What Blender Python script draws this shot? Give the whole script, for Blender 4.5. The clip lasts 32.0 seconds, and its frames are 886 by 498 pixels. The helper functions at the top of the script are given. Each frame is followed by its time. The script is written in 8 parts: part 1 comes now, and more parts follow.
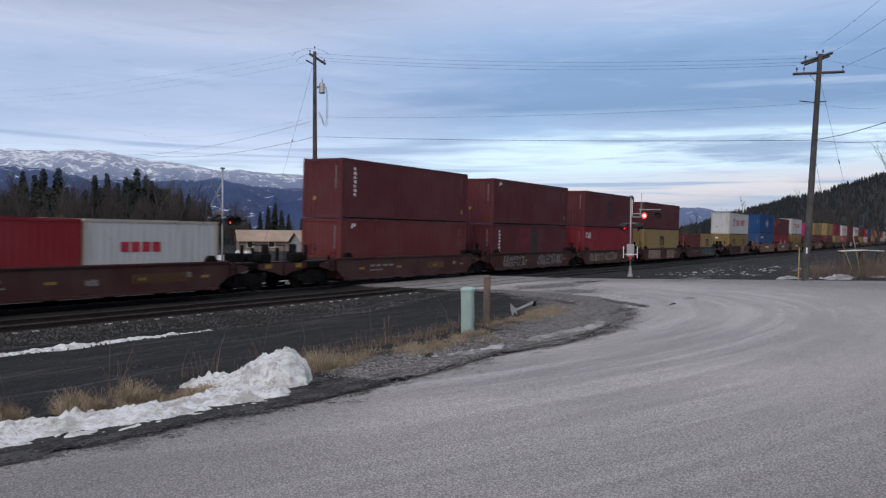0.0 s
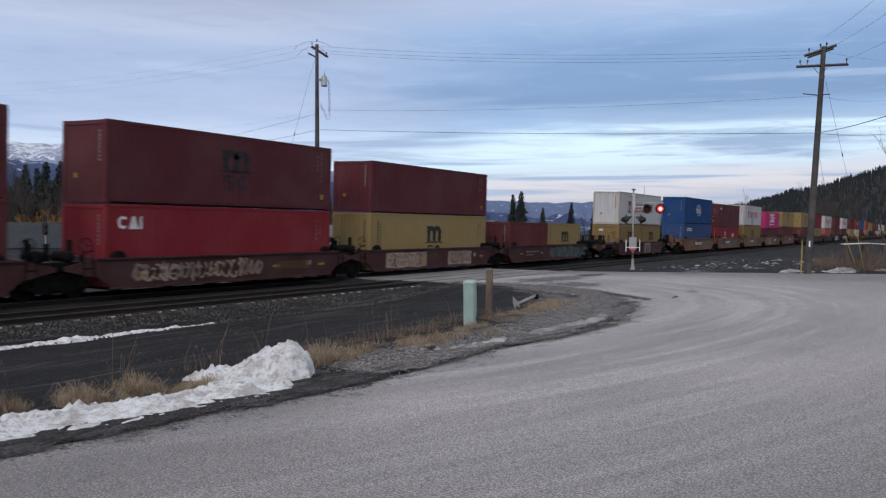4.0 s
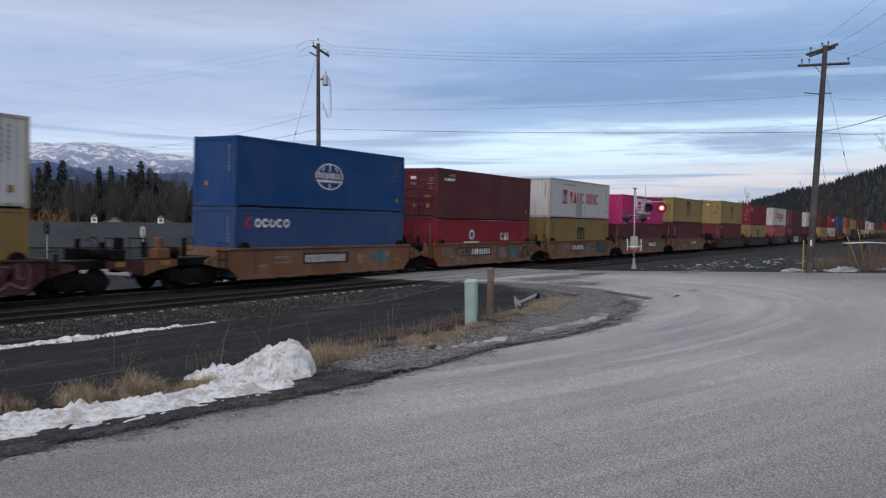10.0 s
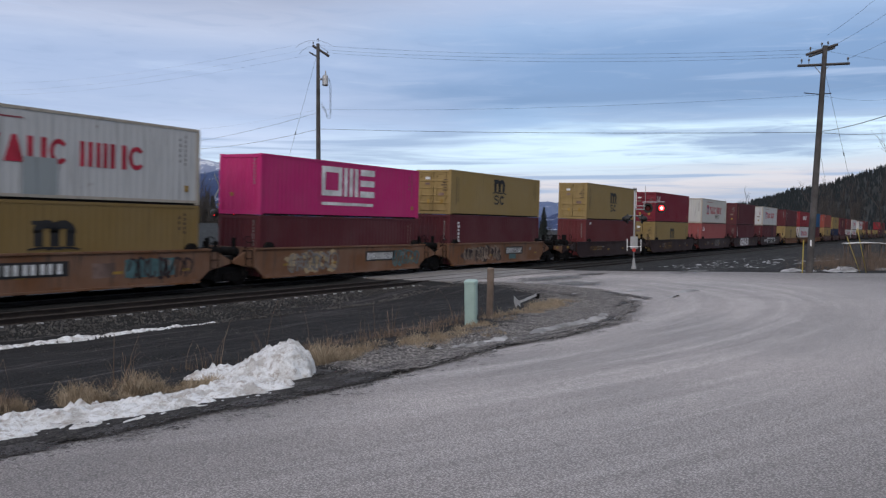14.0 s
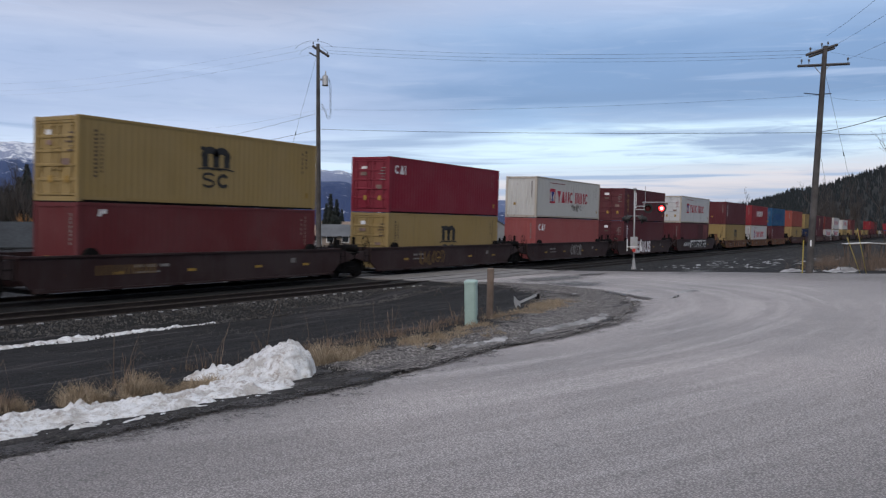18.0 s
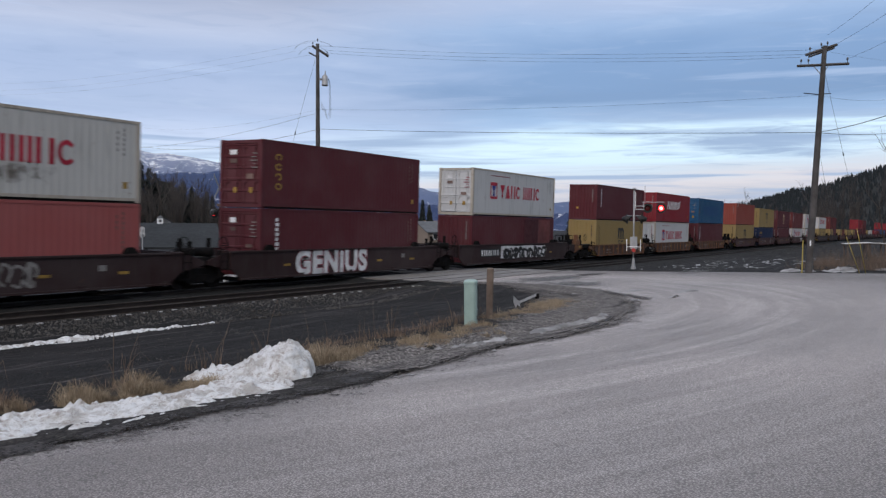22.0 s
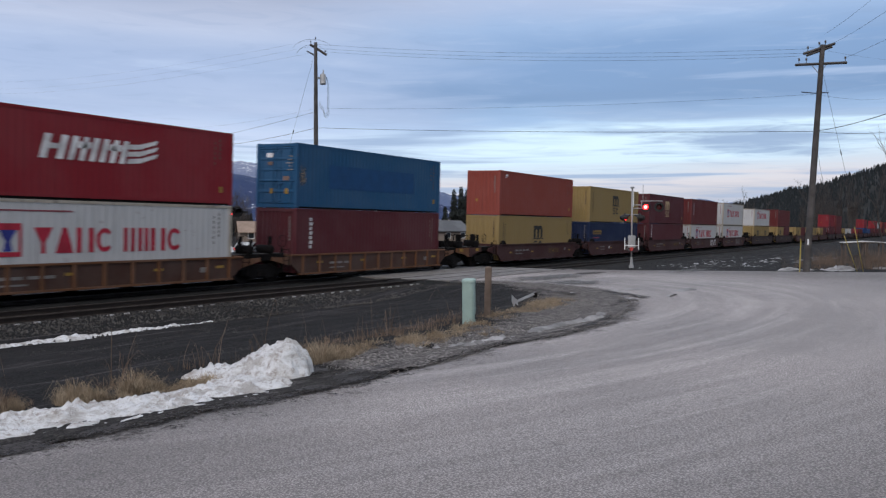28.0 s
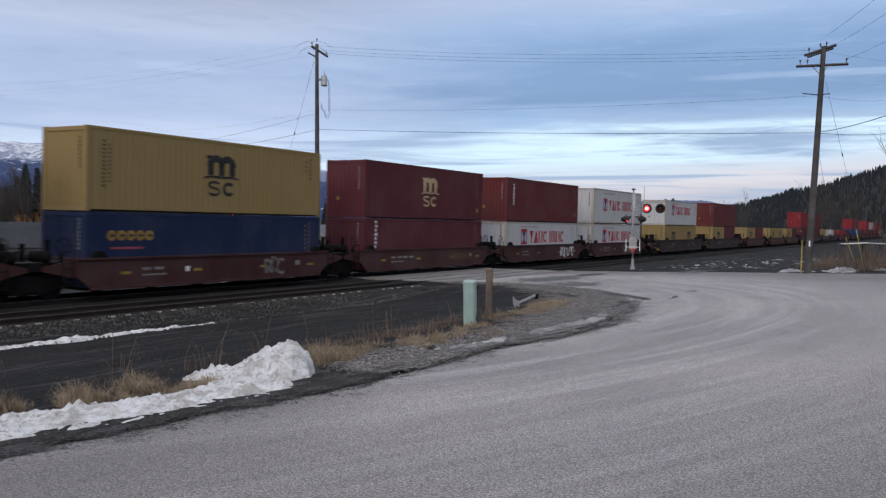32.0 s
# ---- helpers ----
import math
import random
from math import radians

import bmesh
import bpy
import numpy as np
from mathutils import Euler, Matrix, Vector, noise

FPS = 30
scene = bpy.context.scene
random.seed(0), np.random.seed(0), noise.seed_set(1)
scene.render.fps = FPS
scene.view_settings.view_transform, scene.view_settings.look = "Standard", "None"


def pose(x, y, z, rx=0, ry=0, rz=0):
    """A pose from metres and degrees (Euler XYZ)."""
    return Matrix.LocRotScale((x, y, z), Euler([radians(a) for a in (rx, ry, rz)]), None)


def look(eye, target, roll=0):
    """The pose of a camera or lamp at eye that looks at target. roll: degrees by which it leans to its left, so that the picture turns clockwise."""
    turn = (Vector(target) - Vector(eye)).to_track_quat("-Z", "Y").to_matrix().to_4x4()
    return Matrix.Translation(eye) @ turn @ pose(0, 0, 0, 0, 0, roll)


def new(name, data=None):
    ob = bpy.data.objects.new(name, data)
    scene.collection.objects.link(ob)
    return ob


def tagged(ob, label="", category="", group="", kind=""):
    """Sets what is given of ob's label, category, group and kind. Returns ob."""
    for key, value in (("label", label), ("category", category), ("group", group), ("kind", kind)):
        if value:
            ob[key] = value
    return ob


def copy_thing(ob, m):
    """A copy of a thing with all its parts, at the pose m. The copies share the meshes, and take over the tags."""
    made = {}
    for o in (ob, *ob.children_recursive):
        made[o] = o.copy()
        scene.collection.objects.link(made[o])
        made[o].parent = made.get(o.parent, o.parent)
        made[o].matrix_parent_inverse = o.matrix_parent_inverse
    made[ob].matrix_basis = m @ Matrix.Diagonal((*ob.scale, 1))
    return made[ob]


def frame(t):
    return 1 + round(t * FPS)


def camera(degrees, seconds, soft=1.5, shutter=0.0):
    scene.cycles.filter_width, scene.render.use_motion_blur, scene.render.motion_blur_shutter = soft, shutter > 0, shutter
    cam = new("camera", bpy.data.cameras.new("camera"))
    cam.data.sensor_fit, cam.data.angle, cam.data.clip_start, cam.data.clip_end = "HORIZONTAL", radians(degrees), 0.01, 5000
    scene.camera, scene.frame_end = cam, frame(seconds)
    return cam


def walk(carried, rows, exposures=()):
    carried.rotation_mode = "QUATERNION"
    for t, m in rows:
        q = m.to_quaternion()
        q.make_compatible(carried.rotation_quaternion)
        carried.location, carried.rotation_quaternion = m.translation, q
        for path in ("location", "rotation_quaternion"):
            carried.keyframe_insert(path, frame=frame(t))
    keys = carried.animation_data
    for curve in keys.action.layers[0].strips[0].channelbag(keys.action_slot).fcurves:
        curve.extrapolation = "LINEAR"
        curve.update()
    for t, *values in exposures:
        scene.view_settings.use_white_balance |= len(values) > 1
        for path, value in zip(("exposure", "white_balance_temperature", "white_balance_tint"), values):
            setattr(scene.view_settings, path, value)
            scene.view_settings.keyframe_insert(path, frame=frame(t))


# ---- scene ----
# World: x runs along the tracks, y across them (away from the camera), z up; z = 0 at the rail heads.
CLIP = 32.0
EYE = Vector((0, 0, 2.46))
YAW, DIP, ROLL, LENS = 31.30, 1.50, 0.46, 1480.0


def hold(dx, dy):
    """The hand-held camera's pose, turned by small amounts."""
    a, b = radians(YAW) + dx / LENS, radians(DIP) - dy / LENS
    way = Vector((math.cos(a) * math.cos(b), math.sin(a) * math.cos(b), -math.sin(b)))
    return look(EYE, EYE + way * 10, ROLL)


cam = camera(55.82, CLIP, soft=1.3, shutter=0.45)
walk(cam, [(t, hold(dx, dy)) for t, dx, dy in (
    (0, -6, 15), (0.5, -6, 13), (1, -4, 11), (1.5, -3, 6.5), (2, -2, 3), (3.5, -2, 3), (5.5, -1.5, 2), (6, -1.5, 2.5),
    (7, -1.5, 4), (7.5, -0.5, 2.2), (8, 0, 1.5), (10, 0.3, 1.2), (12, 0, 0.8), (13, 0, 0), (13.5, 0, 0), (14.5, 0, 3),
    (16.5, 0, 3), (17, 0, 2), (18, 0, 2), (19, 0, 1), (20, 0, 2.4), (21, -0.1, 1.5), (22, -0.7, 1.8), (23, -0.5, 1),
    (24.5, 0, 0.9), (25.5, -1.2, 0.7), (27.5, -3.5, -1.5), (28, -4, -0.3), (29, -2.8, 1), (30, -2.3, 2.3), (31, -2, 3.3),
    (32, -2, 2.3))], exposures=[(0, 0.0), (32, 0.0)])

# ---- sky and light ----
SUN_UP, SUN_WAY = 33.0, 190.0   # degrees of elevation, and of bearing from +x
world = bpy.data.worlds.new("dusk_sky")
scene.world = world
world.use_nodes = True


class Nodes:
    """A thin writer of node trees."""

    def __init__(self, tree):
        self.t = tree
        tree.nodes.clear()

    def put(self, kind, **sets):
        n = self.t.nodes.new(kind)
        for key, value in sets.items():
            if key in n.inputs:
                n.inputs[key].default_value = value
        return n

    def link(self, a, b):
        self.t.links.new(a, b)

    def feed(self, v, socket):
        if hasattr(v, "is_output"):
            self.link(v, socket)
        else:
            socket.default_value = v

    def math(self, op, a, b=0.0, c=0.0, clamp=False):
        n = self.t.nodes.new("ShaderNodeMath")
        n.operation, n.use_clamp = op, clamp
        for v, s in zip((a, b, c), n.inputs):
            self.feed(v, s)
        return n.outputs[0]

    def vec(self, op, a, b=(0, 0, 0)):
        n = self.t.nodes.new("ShaderNodeVectorMath")
        n.operation = op
        self.feed(a, n.inputs[0])
        self.feed(b, n.inputs[1])
        return n.outputs[0]

    def mix(self, f, a, b, blend="MIX"):
        n = self.t.nodes.new("ShaderNodeMix")
        n.data_type, n.blend_type = "RGBA", blend
        self.feed(f, n.inputs[0])
        for v, s in ((a, n.inputs[6]), (b, n.inputs[7])):
            self.feed(v if hasattr(v, "is_output") or len(v) == 4 else (*v, 1), s)
        return n.outputs[2]

    def noise(self, v, scale, detail=4.0, rough=0.55, warp=0.0):
        n = self.put("ShaderNodeTexNoise", Scale=scale, Detail=detail, Roughness=rough, Distortion=warp)
        self.link(v, n.inputs["Vector"])
        return n.outputs["Fac"]

    def ramp(self, v, lo, hi, a=0.0, b=1.0):
        n = self.t.nodes.new("ShaderNodeMapRange")
        n.interpolation_type = "SMOOTHSTEP"
        self.link(v, n.inputs[0])
        for s, x in zip(n.inputs[1:5], (lo, hi, a, b)):
            s.default_value = x
        return n.outputs[0]

    def scaled(self, v, x, y, z):
        return self.vec("MULTIPLY", v, (x, y, z))


def build_sky():
    n = Nodes(world.node_tree)
    way = n.put("ShaderNodeTexCoord").outputs["Generated"]
    sep = n.put("ShaderNodeSeparateXYZ")
    n.link(way, sep.inputs[0])
    x, y, z = sep.outputs
    sky = n.put("ShaderNodeTexSky")
    sky.sky_type, sky.sun_disc = "NISHITA", False
    sky.sun_elevation, sky.sun_rotation = radians(SUN_UP), radians(90 - SUN_WAY)
    blue = n.mix(1.0, sky.outputs[0], (0.075, 0.075, 0.075), "MULTIPLY")
    # the height over the horizon as a tangent, and the bearing
    flat = n.math("SQRT", n.math("ADD", n.math("MULTIPLY", x, x), n.math("MULTIPLY", y, y)))
    e = n.math("DIVIDE", n.math("MAXIMUM", z, -0.2), n.math("MAXIMUM", flat, 0.02))
    side = n.math("ARCTAN2", y, x)
    place = n.put("ShaderNodeCombineXYZ")
    n.link(n.math("MULTIPLY", side, 3.0), place.inputs[0])
    n.link(n.math("MULTIPLY", n.math("LOGARITHM", n.math("ADD", n.math("MAXIMUM", e, 0.0), 0.06), 2.718), 4.2), place.inputs[1])
    streak = n.noise(n.scaled(place.outputs[0], 0.85, 1.0, 1.0), 1.25, 6.0, 0.55, 0.6)
    broad = n.noise(n.scaled(place.outputs[0], 0.55, 1.0, 1.0), 0.5, 3.0, 0.5, 0.4)
    wisp = n.noise(n.scaled(place.outputs[0], 1.2, 1.6, 1.0), 3.0, 5.0, 0.58, 0.9)
    lean = n.math("MULTIPLY", n.math("SUBTRACT", side, 0.50), 0.04)
    warp = n.math("ADD", n.math("MULTIPLY", n.math("SUBTRACT", broad, 0.5), 0.085), n.math("MULTIPLY", n.math("SUBTRACT", streak, 0.5), 0.06))
    h = n.math("ADD", n.math("ADD", e, lean), n.math("MULTIPLY", warp, n.ramp(e, 0.0, 0.12, 0.25, 1.0)))
    deck = n.put("ShaderNodeValToRGB")
    stops = ((0.0, (0.38, 0.41, 0.52)), (0.022, (0.46, 0.46, 0.54)), (0.045, (0.62, 0.58, 0.63)), (0.062, (0.55, 0.61, 0.71)), (0.077, (0.60, 0.74, 0.87)), (0.104, (0.64, 0.79, 0.91)), (0.122, (0.32, 0.45, 0.67)),
             (0.148, (0.182, 0.280, 0.47)), (0.19, (0.205, 0.315, 0.525)), (0.225, (0.30, 0.41, 0.62)), (0.275, (0.40, 0.465, 0.64)), (0.42, (0.45, 0.465, 0.52)), (0.8, (0.50, 0.505, 0.53)))
    while len(deck.color_ramp.elements) < len(stops):
        deck.color_ramp.elements.new(0.5)
    for el, (at, c) in zip(deck.color_ramp.elements, stops):
        el.position, el.color = at, (*c, 1)
    n.link(h, deck.inputs[0])
    veil = n.math("MULTIPLY", n.ramp(n.math("ADD", side, n.math("MULTIPLY", n.math("SUBTRACT", streak, 0.5), 0.4)), 0.42, 0.80, 0.0, 0.8), n.ramp(e, 0.04, 0.10))
    low = n.mix(n.ramp(broad, 0.35, 0.62), (0.40, 0.47, 0.66), (0.55, 0.60, 0.77))
    cloud = n.mix(veil, deck.outputs[0], n.mix(n.ramp(e, 0.17, 0.30), low, n.mix(n.ramp(broad, 0.35, 0.62), (0.245, 0.282, 0.40), (0.315, 0.337, 0.445))))
    # torn grey-blue rags across the bright gap, a pale rift above the dark deck
    rags = n.noise(n.scaled(place.outputs[0], 0.8, 1.7, 1.0), 1.15, 4.0, 0.5, 0.7)
    cloud = n.mix(n.math("MULTIPLY", n.ramp(rags, 0.47, 0.66, 0.0, 0.9), n.math("MULTIPLY", n.ramp(e, 0.02, 0.05), n.ramp(e, 0.16, 0.11))), cloud, (0.29, 0.38, 0.56))
    cloud = n.mix(n.math("MULTIPLY", n.ramp(rags, 0.44, 0.30, 0.0, 0.5), n.ramp(e, 0.12, 0.2)), cloud, (0.47, 0.56, 0.76))
    # one long dark rag under the deck
    du, dv = n.math("MULTIPLY", n.math("SUBTRACT", side, 0.185), 7.5), n.math("MULTIPLY", n.math("SUBTRACT", e, 0.100), 50.0)
    off = n.math("SQRT", n.math("ADD", n.math("MULTIPLY", du, du), n.math("MULTIPLY", dv, dv)))
    cloud = n.mix(n.ramp(n.math("ADD", off, n.math("MULTIPLY", wisp, 2.2)), 2.35, 1.3, 0.0, 0.9), cloud, (0.27, 0.36, 0.54))
    cloud = n.mix(n.ramp(wisp, 0.52, 0.74, 0.0, 0.12), cloud, (0.60, 0.66, 0.80))
    cloud = n.mix(n.ramp(wisp, 0.47, 0.30, 0.0, 0.18), cloud, (0.22, 0.30, 0.46))
    both = n.mix(0.92, blue, cloud)
    both = n.mix(n.ramp(z, -0.03, 0.0), (0.06, 0.06, 0.065), both)
    # overhead the deck is brighter than near the horizon
    lift = n.ramp(z, 0.25, 0.85, 1.0, 1.72)
    lit = n.vec("SCALE", both)
    n.link(lift, lit.node.inputs["Scale"])
    back = n.put("ShaderNodeBackground", Strength=1.28)
    n.link(n.mix(1.0, lit, (0.972, 1.0, 1.006), "MULTIPLY"), back.inputs[0])
    n.link(back.outputs[0], n.put("ShaderNodeOutputWorld").inputs[0])


build_sky()
sun = new("sun", bpy.data.lights.new("sun", "SUN"))
sun.data.energy, sun.data.angle, sun.data.color = 1.7, radians(40), (1.0, 0.90, 0.82)
sun.matrix_world = look((0, 0, 100), Vector((0, 0, 100)) - Vector((
    math.cos(radians(SUN_WAY)) * math.cos(radians(SUN_UP)), math.sin(radians(SUN_WAY)) * math.cos(radians(SUN_UP)), math.sin(radians(SUN_UP)))))


# ---- materials ----
def material(name, build):
    m = bpy.data.materials.new(name)
    m.use_nodes = True
    n = Nodes(m.node_tree)
    bsdf = n.put("ShaderNodeBsdfPrincipled")
    n.link(bsdf.outputs[0], n.put("ShaderNodeOutputMaterial").inputs[0])
    build(n, bsdf.inputs)
    return m


def spot(n, own=True):
    """Object coordinates, shifted from object to object."""
    v = n.put("ShaderNodeTexCoord").outputs["Object"]
    if own:
        r = n.put("ShaderNodeObjectInfo").outputs["Random"]
        c = n.put("ShaderNodeCombineXYZ")
        for s, k in zip(c.inputs, (37.0, 91.0, 53.0)):
            n.link(n.math("MULTIPLY", r, k), s)
        v = n.vec("ADD", v, c.outputs[0])
    return v


def bump(n, inputs, height, strength=0.3, distance=0.01):
    b = n.put("ShaderNodeBump", Strength=strength, Distance=distance)
    n.link(height, b.inputs["Height"])
    n.link(b.outputs[0], inputs["Normal"])


def plain(name, base, rough=0.6, metal=0.0, vary=0.25, grain=14.0, relief=0.2, own=True, spec=0.3):
    """A surface with blotches at a large and a small scale, and a fine relief."""
    def build(n, i):
        v = spot(n, own)
        a = n.noise(v, grain * 0.12, 4)
        b = n.noise(v, grain, 5)
        dim = tuple(c * (1 - vary) for c in base)
        lit = tuple(min(1, c * (1 + vary * 0.8)) for c in base)
        c = n.mix(n.ramp(a, 0.3, 0.7), dim, lit)
        c = n.mix(n.math("MULTIPLY", n.ramp(b, 0.45, 0.75), vary), c, tuple(x * 0.5 for x in base))
        n.link(c, i["Base Color"])
        n.link(n.ramp(b, 0.2, 0.8, rough - 0.08, min(1, rough + 0.1)), i["Roughness"])
        i["Metallic"].default_value = metal
        i["Specular IOR Level"].default_value = spec
        bump(n, i, b, relief)
    return material(name, build)


def paint(name, base, rust=0.3, fade=0.06, dirt=0.3):
    """Weathered painted steel: faded patches, dirt running down, rust spots."""
    def build(n, i):
        v = spot(n)
        big = n.noise(v, 0.5, 4)
        run = n.noise(n.scaled(v, 6.0, 6.0, 0.45), 1.0, 5, 0.6)
        fine = n.noise(v, 22.0, 4)
        spots = n.noise(v, 2.6, 9, 0.72)
        pale = tuple(x + (0.55 - x) * fade * 0.5 for x in base)
        c = n.mix(n.ramp(big, 0.35, 0.68), base, pale)
        c = n.mix(n.math("MULTIPLY", n.ramp(run, 0.5, 0.78), dirt), c, (0.045, 0.038, 0.034))
        c = n.mix(n.math("MULTIPLY", n.ramp(spots, 0.62, 0.70), rust), c, (0.13, 0.05, 0.022))
        n.link(c, i["Base Color"])
        n.link(n.ramp(fine, 0.2, 0.8, 0.52, 0.75), i["Roughness"])
        i["Specular IOR Level"].default_value = 0.25
        bump(n, i, n.math("ADD", fine, spots), 0.12, 0.006)
    return material(name, build)


def glowing(name, colour, power):
    def build(n, i):
        i["Base Color"].default_value = (*colour, 1)
        i["Emission Color"].default_value = (*colour, 1)
        i["Emission Strength"].default_value = power
        i["Roughness"].default_value = 0.3
    return material(name, build)


def asphalt(name, dim, lit, worn, edge=0.0):
    def build(n, i):
        v = n.put("ShaderNodeTexCoord").outputs["Object"]
        big = n.noise(v, 0.16, 5, 0.6, 0.6)
        # wheel tracks follow the bend round the verge's corner
        off = n.put("ShaderNodeSeparateXYZ")
        n.link(n.vec("SUBTRACT", v, (17.0, 23.5, 0.0)), off.inputs[0])
        far = n.math("SQRT", n.math("ADD", n.math("MULTIPLY", off.outputs[0], off.outputs[0]), n.math("MULTIPLY", off.outputs[1], off.outputs[1])))
        bend = n.put("ShaderNodeCombineXYZ")
        n.link(n.math("MULTIPLY", far, 1.7), bend.inputs[0])
        n.link(n.math("MULTIPLY", n.math("ARCTAN2", off.outputs[1], off.outputs[0]), 1.6), bend.inputs[1])
        lane = n.noise(bend.outputs[0], 1.0, 5, 0.6, 0.35)
        chip = n.noise(v, 55.0, 3, 0.7)
        stone = n.put("ShaderNodeTexVoronoi", Scale=58.0)
        n.link(v, stone.inputs["Vector"])
        c = n.mix(n.ramp(big, 0.32, 0.68), dim, lit)
        c = n.mix(n.math("MULTIPLY", n.ramp(lane, 0.44, 0.66), 0.42), c, worn)
        # the lane darkens in two steps with distance from the bend's centre
        c = n.mix(n.math("MULTIPLY", n.ramp(n.math("ADD", far, n.math("MULTIPLY", big, 3.0)), 23.6, 27.6), edge), c, dim)
        c = n.mix(n.math("MULTIPLY", n.ramp(n.math("ADD", far, n.math("MULTIPLY", big, 3.0)), 25.0, 29.5), edge), c, tuple(x * 0.6 for x in dim))
        # darker round a point by the snow bank, fading over a few metres
        if edge:
            gone = n.put("ShaderNodeVectorMath")
            gone.operation = "DISTANCE"
            n.link(n.scaled(v, 0.8, 1.0, 0.0), gone.inputs[0])
            gone.inputs[1].default_value = (2.6, 7.2, 0.0)
            c = n.mix(n.ramp(n.math("ADD", gone.outputs["Value"], n.math("MULTIPLY", big, 1.5)), 6.2, 2.0, 0.0, 0.62), c, tuple(x * 0.55 for x in dim))
        pebble = n.ramp(stone.outputs["Distance"], 0.05, 0.75, 1.45, 0.48)
        mul = n.vec("SCALE", c)
        n.link(pebble, mul.node.inputs["Scale"])
        c = n.mix(n.math("MULTIPLY", n.ramp(chip, 0.45, 0.75), 0.62), mul, tuple(x * 0.35 for x in dim))
        n.link(c, i["Base Color"])
        n.link(n.ramp(big, 0.3, 0.7, 0.62, 0.85), i["Roughness"])
        bump(n, i, n.math("ADD", n.math("MULTIPLY", stone.outputs["Distance"], -0.8), chip), 0.55, 0.012)
    return material(name, build)


def gravel(name, dim, lit, scale=16.0, tracks=0.0):
    def build(n, i):
        v = n.put("ShaderNodeTexCoord").outputs["Object"]
        big = n.noise(v, 0.22, 5, 0.6, 0.5)
        ruts = n.noise(n.scaled(v, 0.14, 2.3, 1.0), 1.0, 6, 0.65, 0.6)
        stone = n.put("ShaderNodeTexVoronoi", Scale=scale)
        n.link(v, stone.inputs["Vector"])
        tone = n.put("ShaderNodeSeparateColor")
        n.link(stone.outputs["Color"], tone.inputs[0])
        c = n.mix(tone.outputs[0], dim, lit)
        mid = n.noise(v, 2.6, 6, 0.7, 0.4)
        c = n.mix(n.ramp(mid, 0.62, 0.42, 0.0, 0.8), c, tuple(x * 0.5 for x in dim))
        c = n.mix(n.ramp(mid, 0.60, 0.74, 0.0, 0.4), c, tuple(x * 1.2 for x in lit))
        c = n.mix(n.math("MULTIPLY", n.ramp(big, 0.45, 0.7), 0.5), c, tuple(x * 0.55 for x in dim))
        if tracks:
            c = n.mix(n.math("MULTIPLY", n.ramp(ruts, 0.47, 0.58), tracks), c, tuple(x * 0.35 for x in dim))
            c = n.mix(n.math("MULTIPLY", n.ramp(ruts, 0.45, 0.33), tracks), c, tuple(x * 4.2 for x in lit))
        c = n.mix(n.ramp(stone.outputs["Distance"], 0.35, 0.75, 0.0, 0.7), c, (0.012, 0.012, 0.012))
        n.link(c, i["Base Color"])
        i["Roughness"].default_value = 0.9
        i["Specular IOR Level"].default_value = 0.2
        bump(n, i, n.math("MULTIPLY", stone.outputs["Distance"], -1.0), 0.9, 0.03)
    return material(name, build)


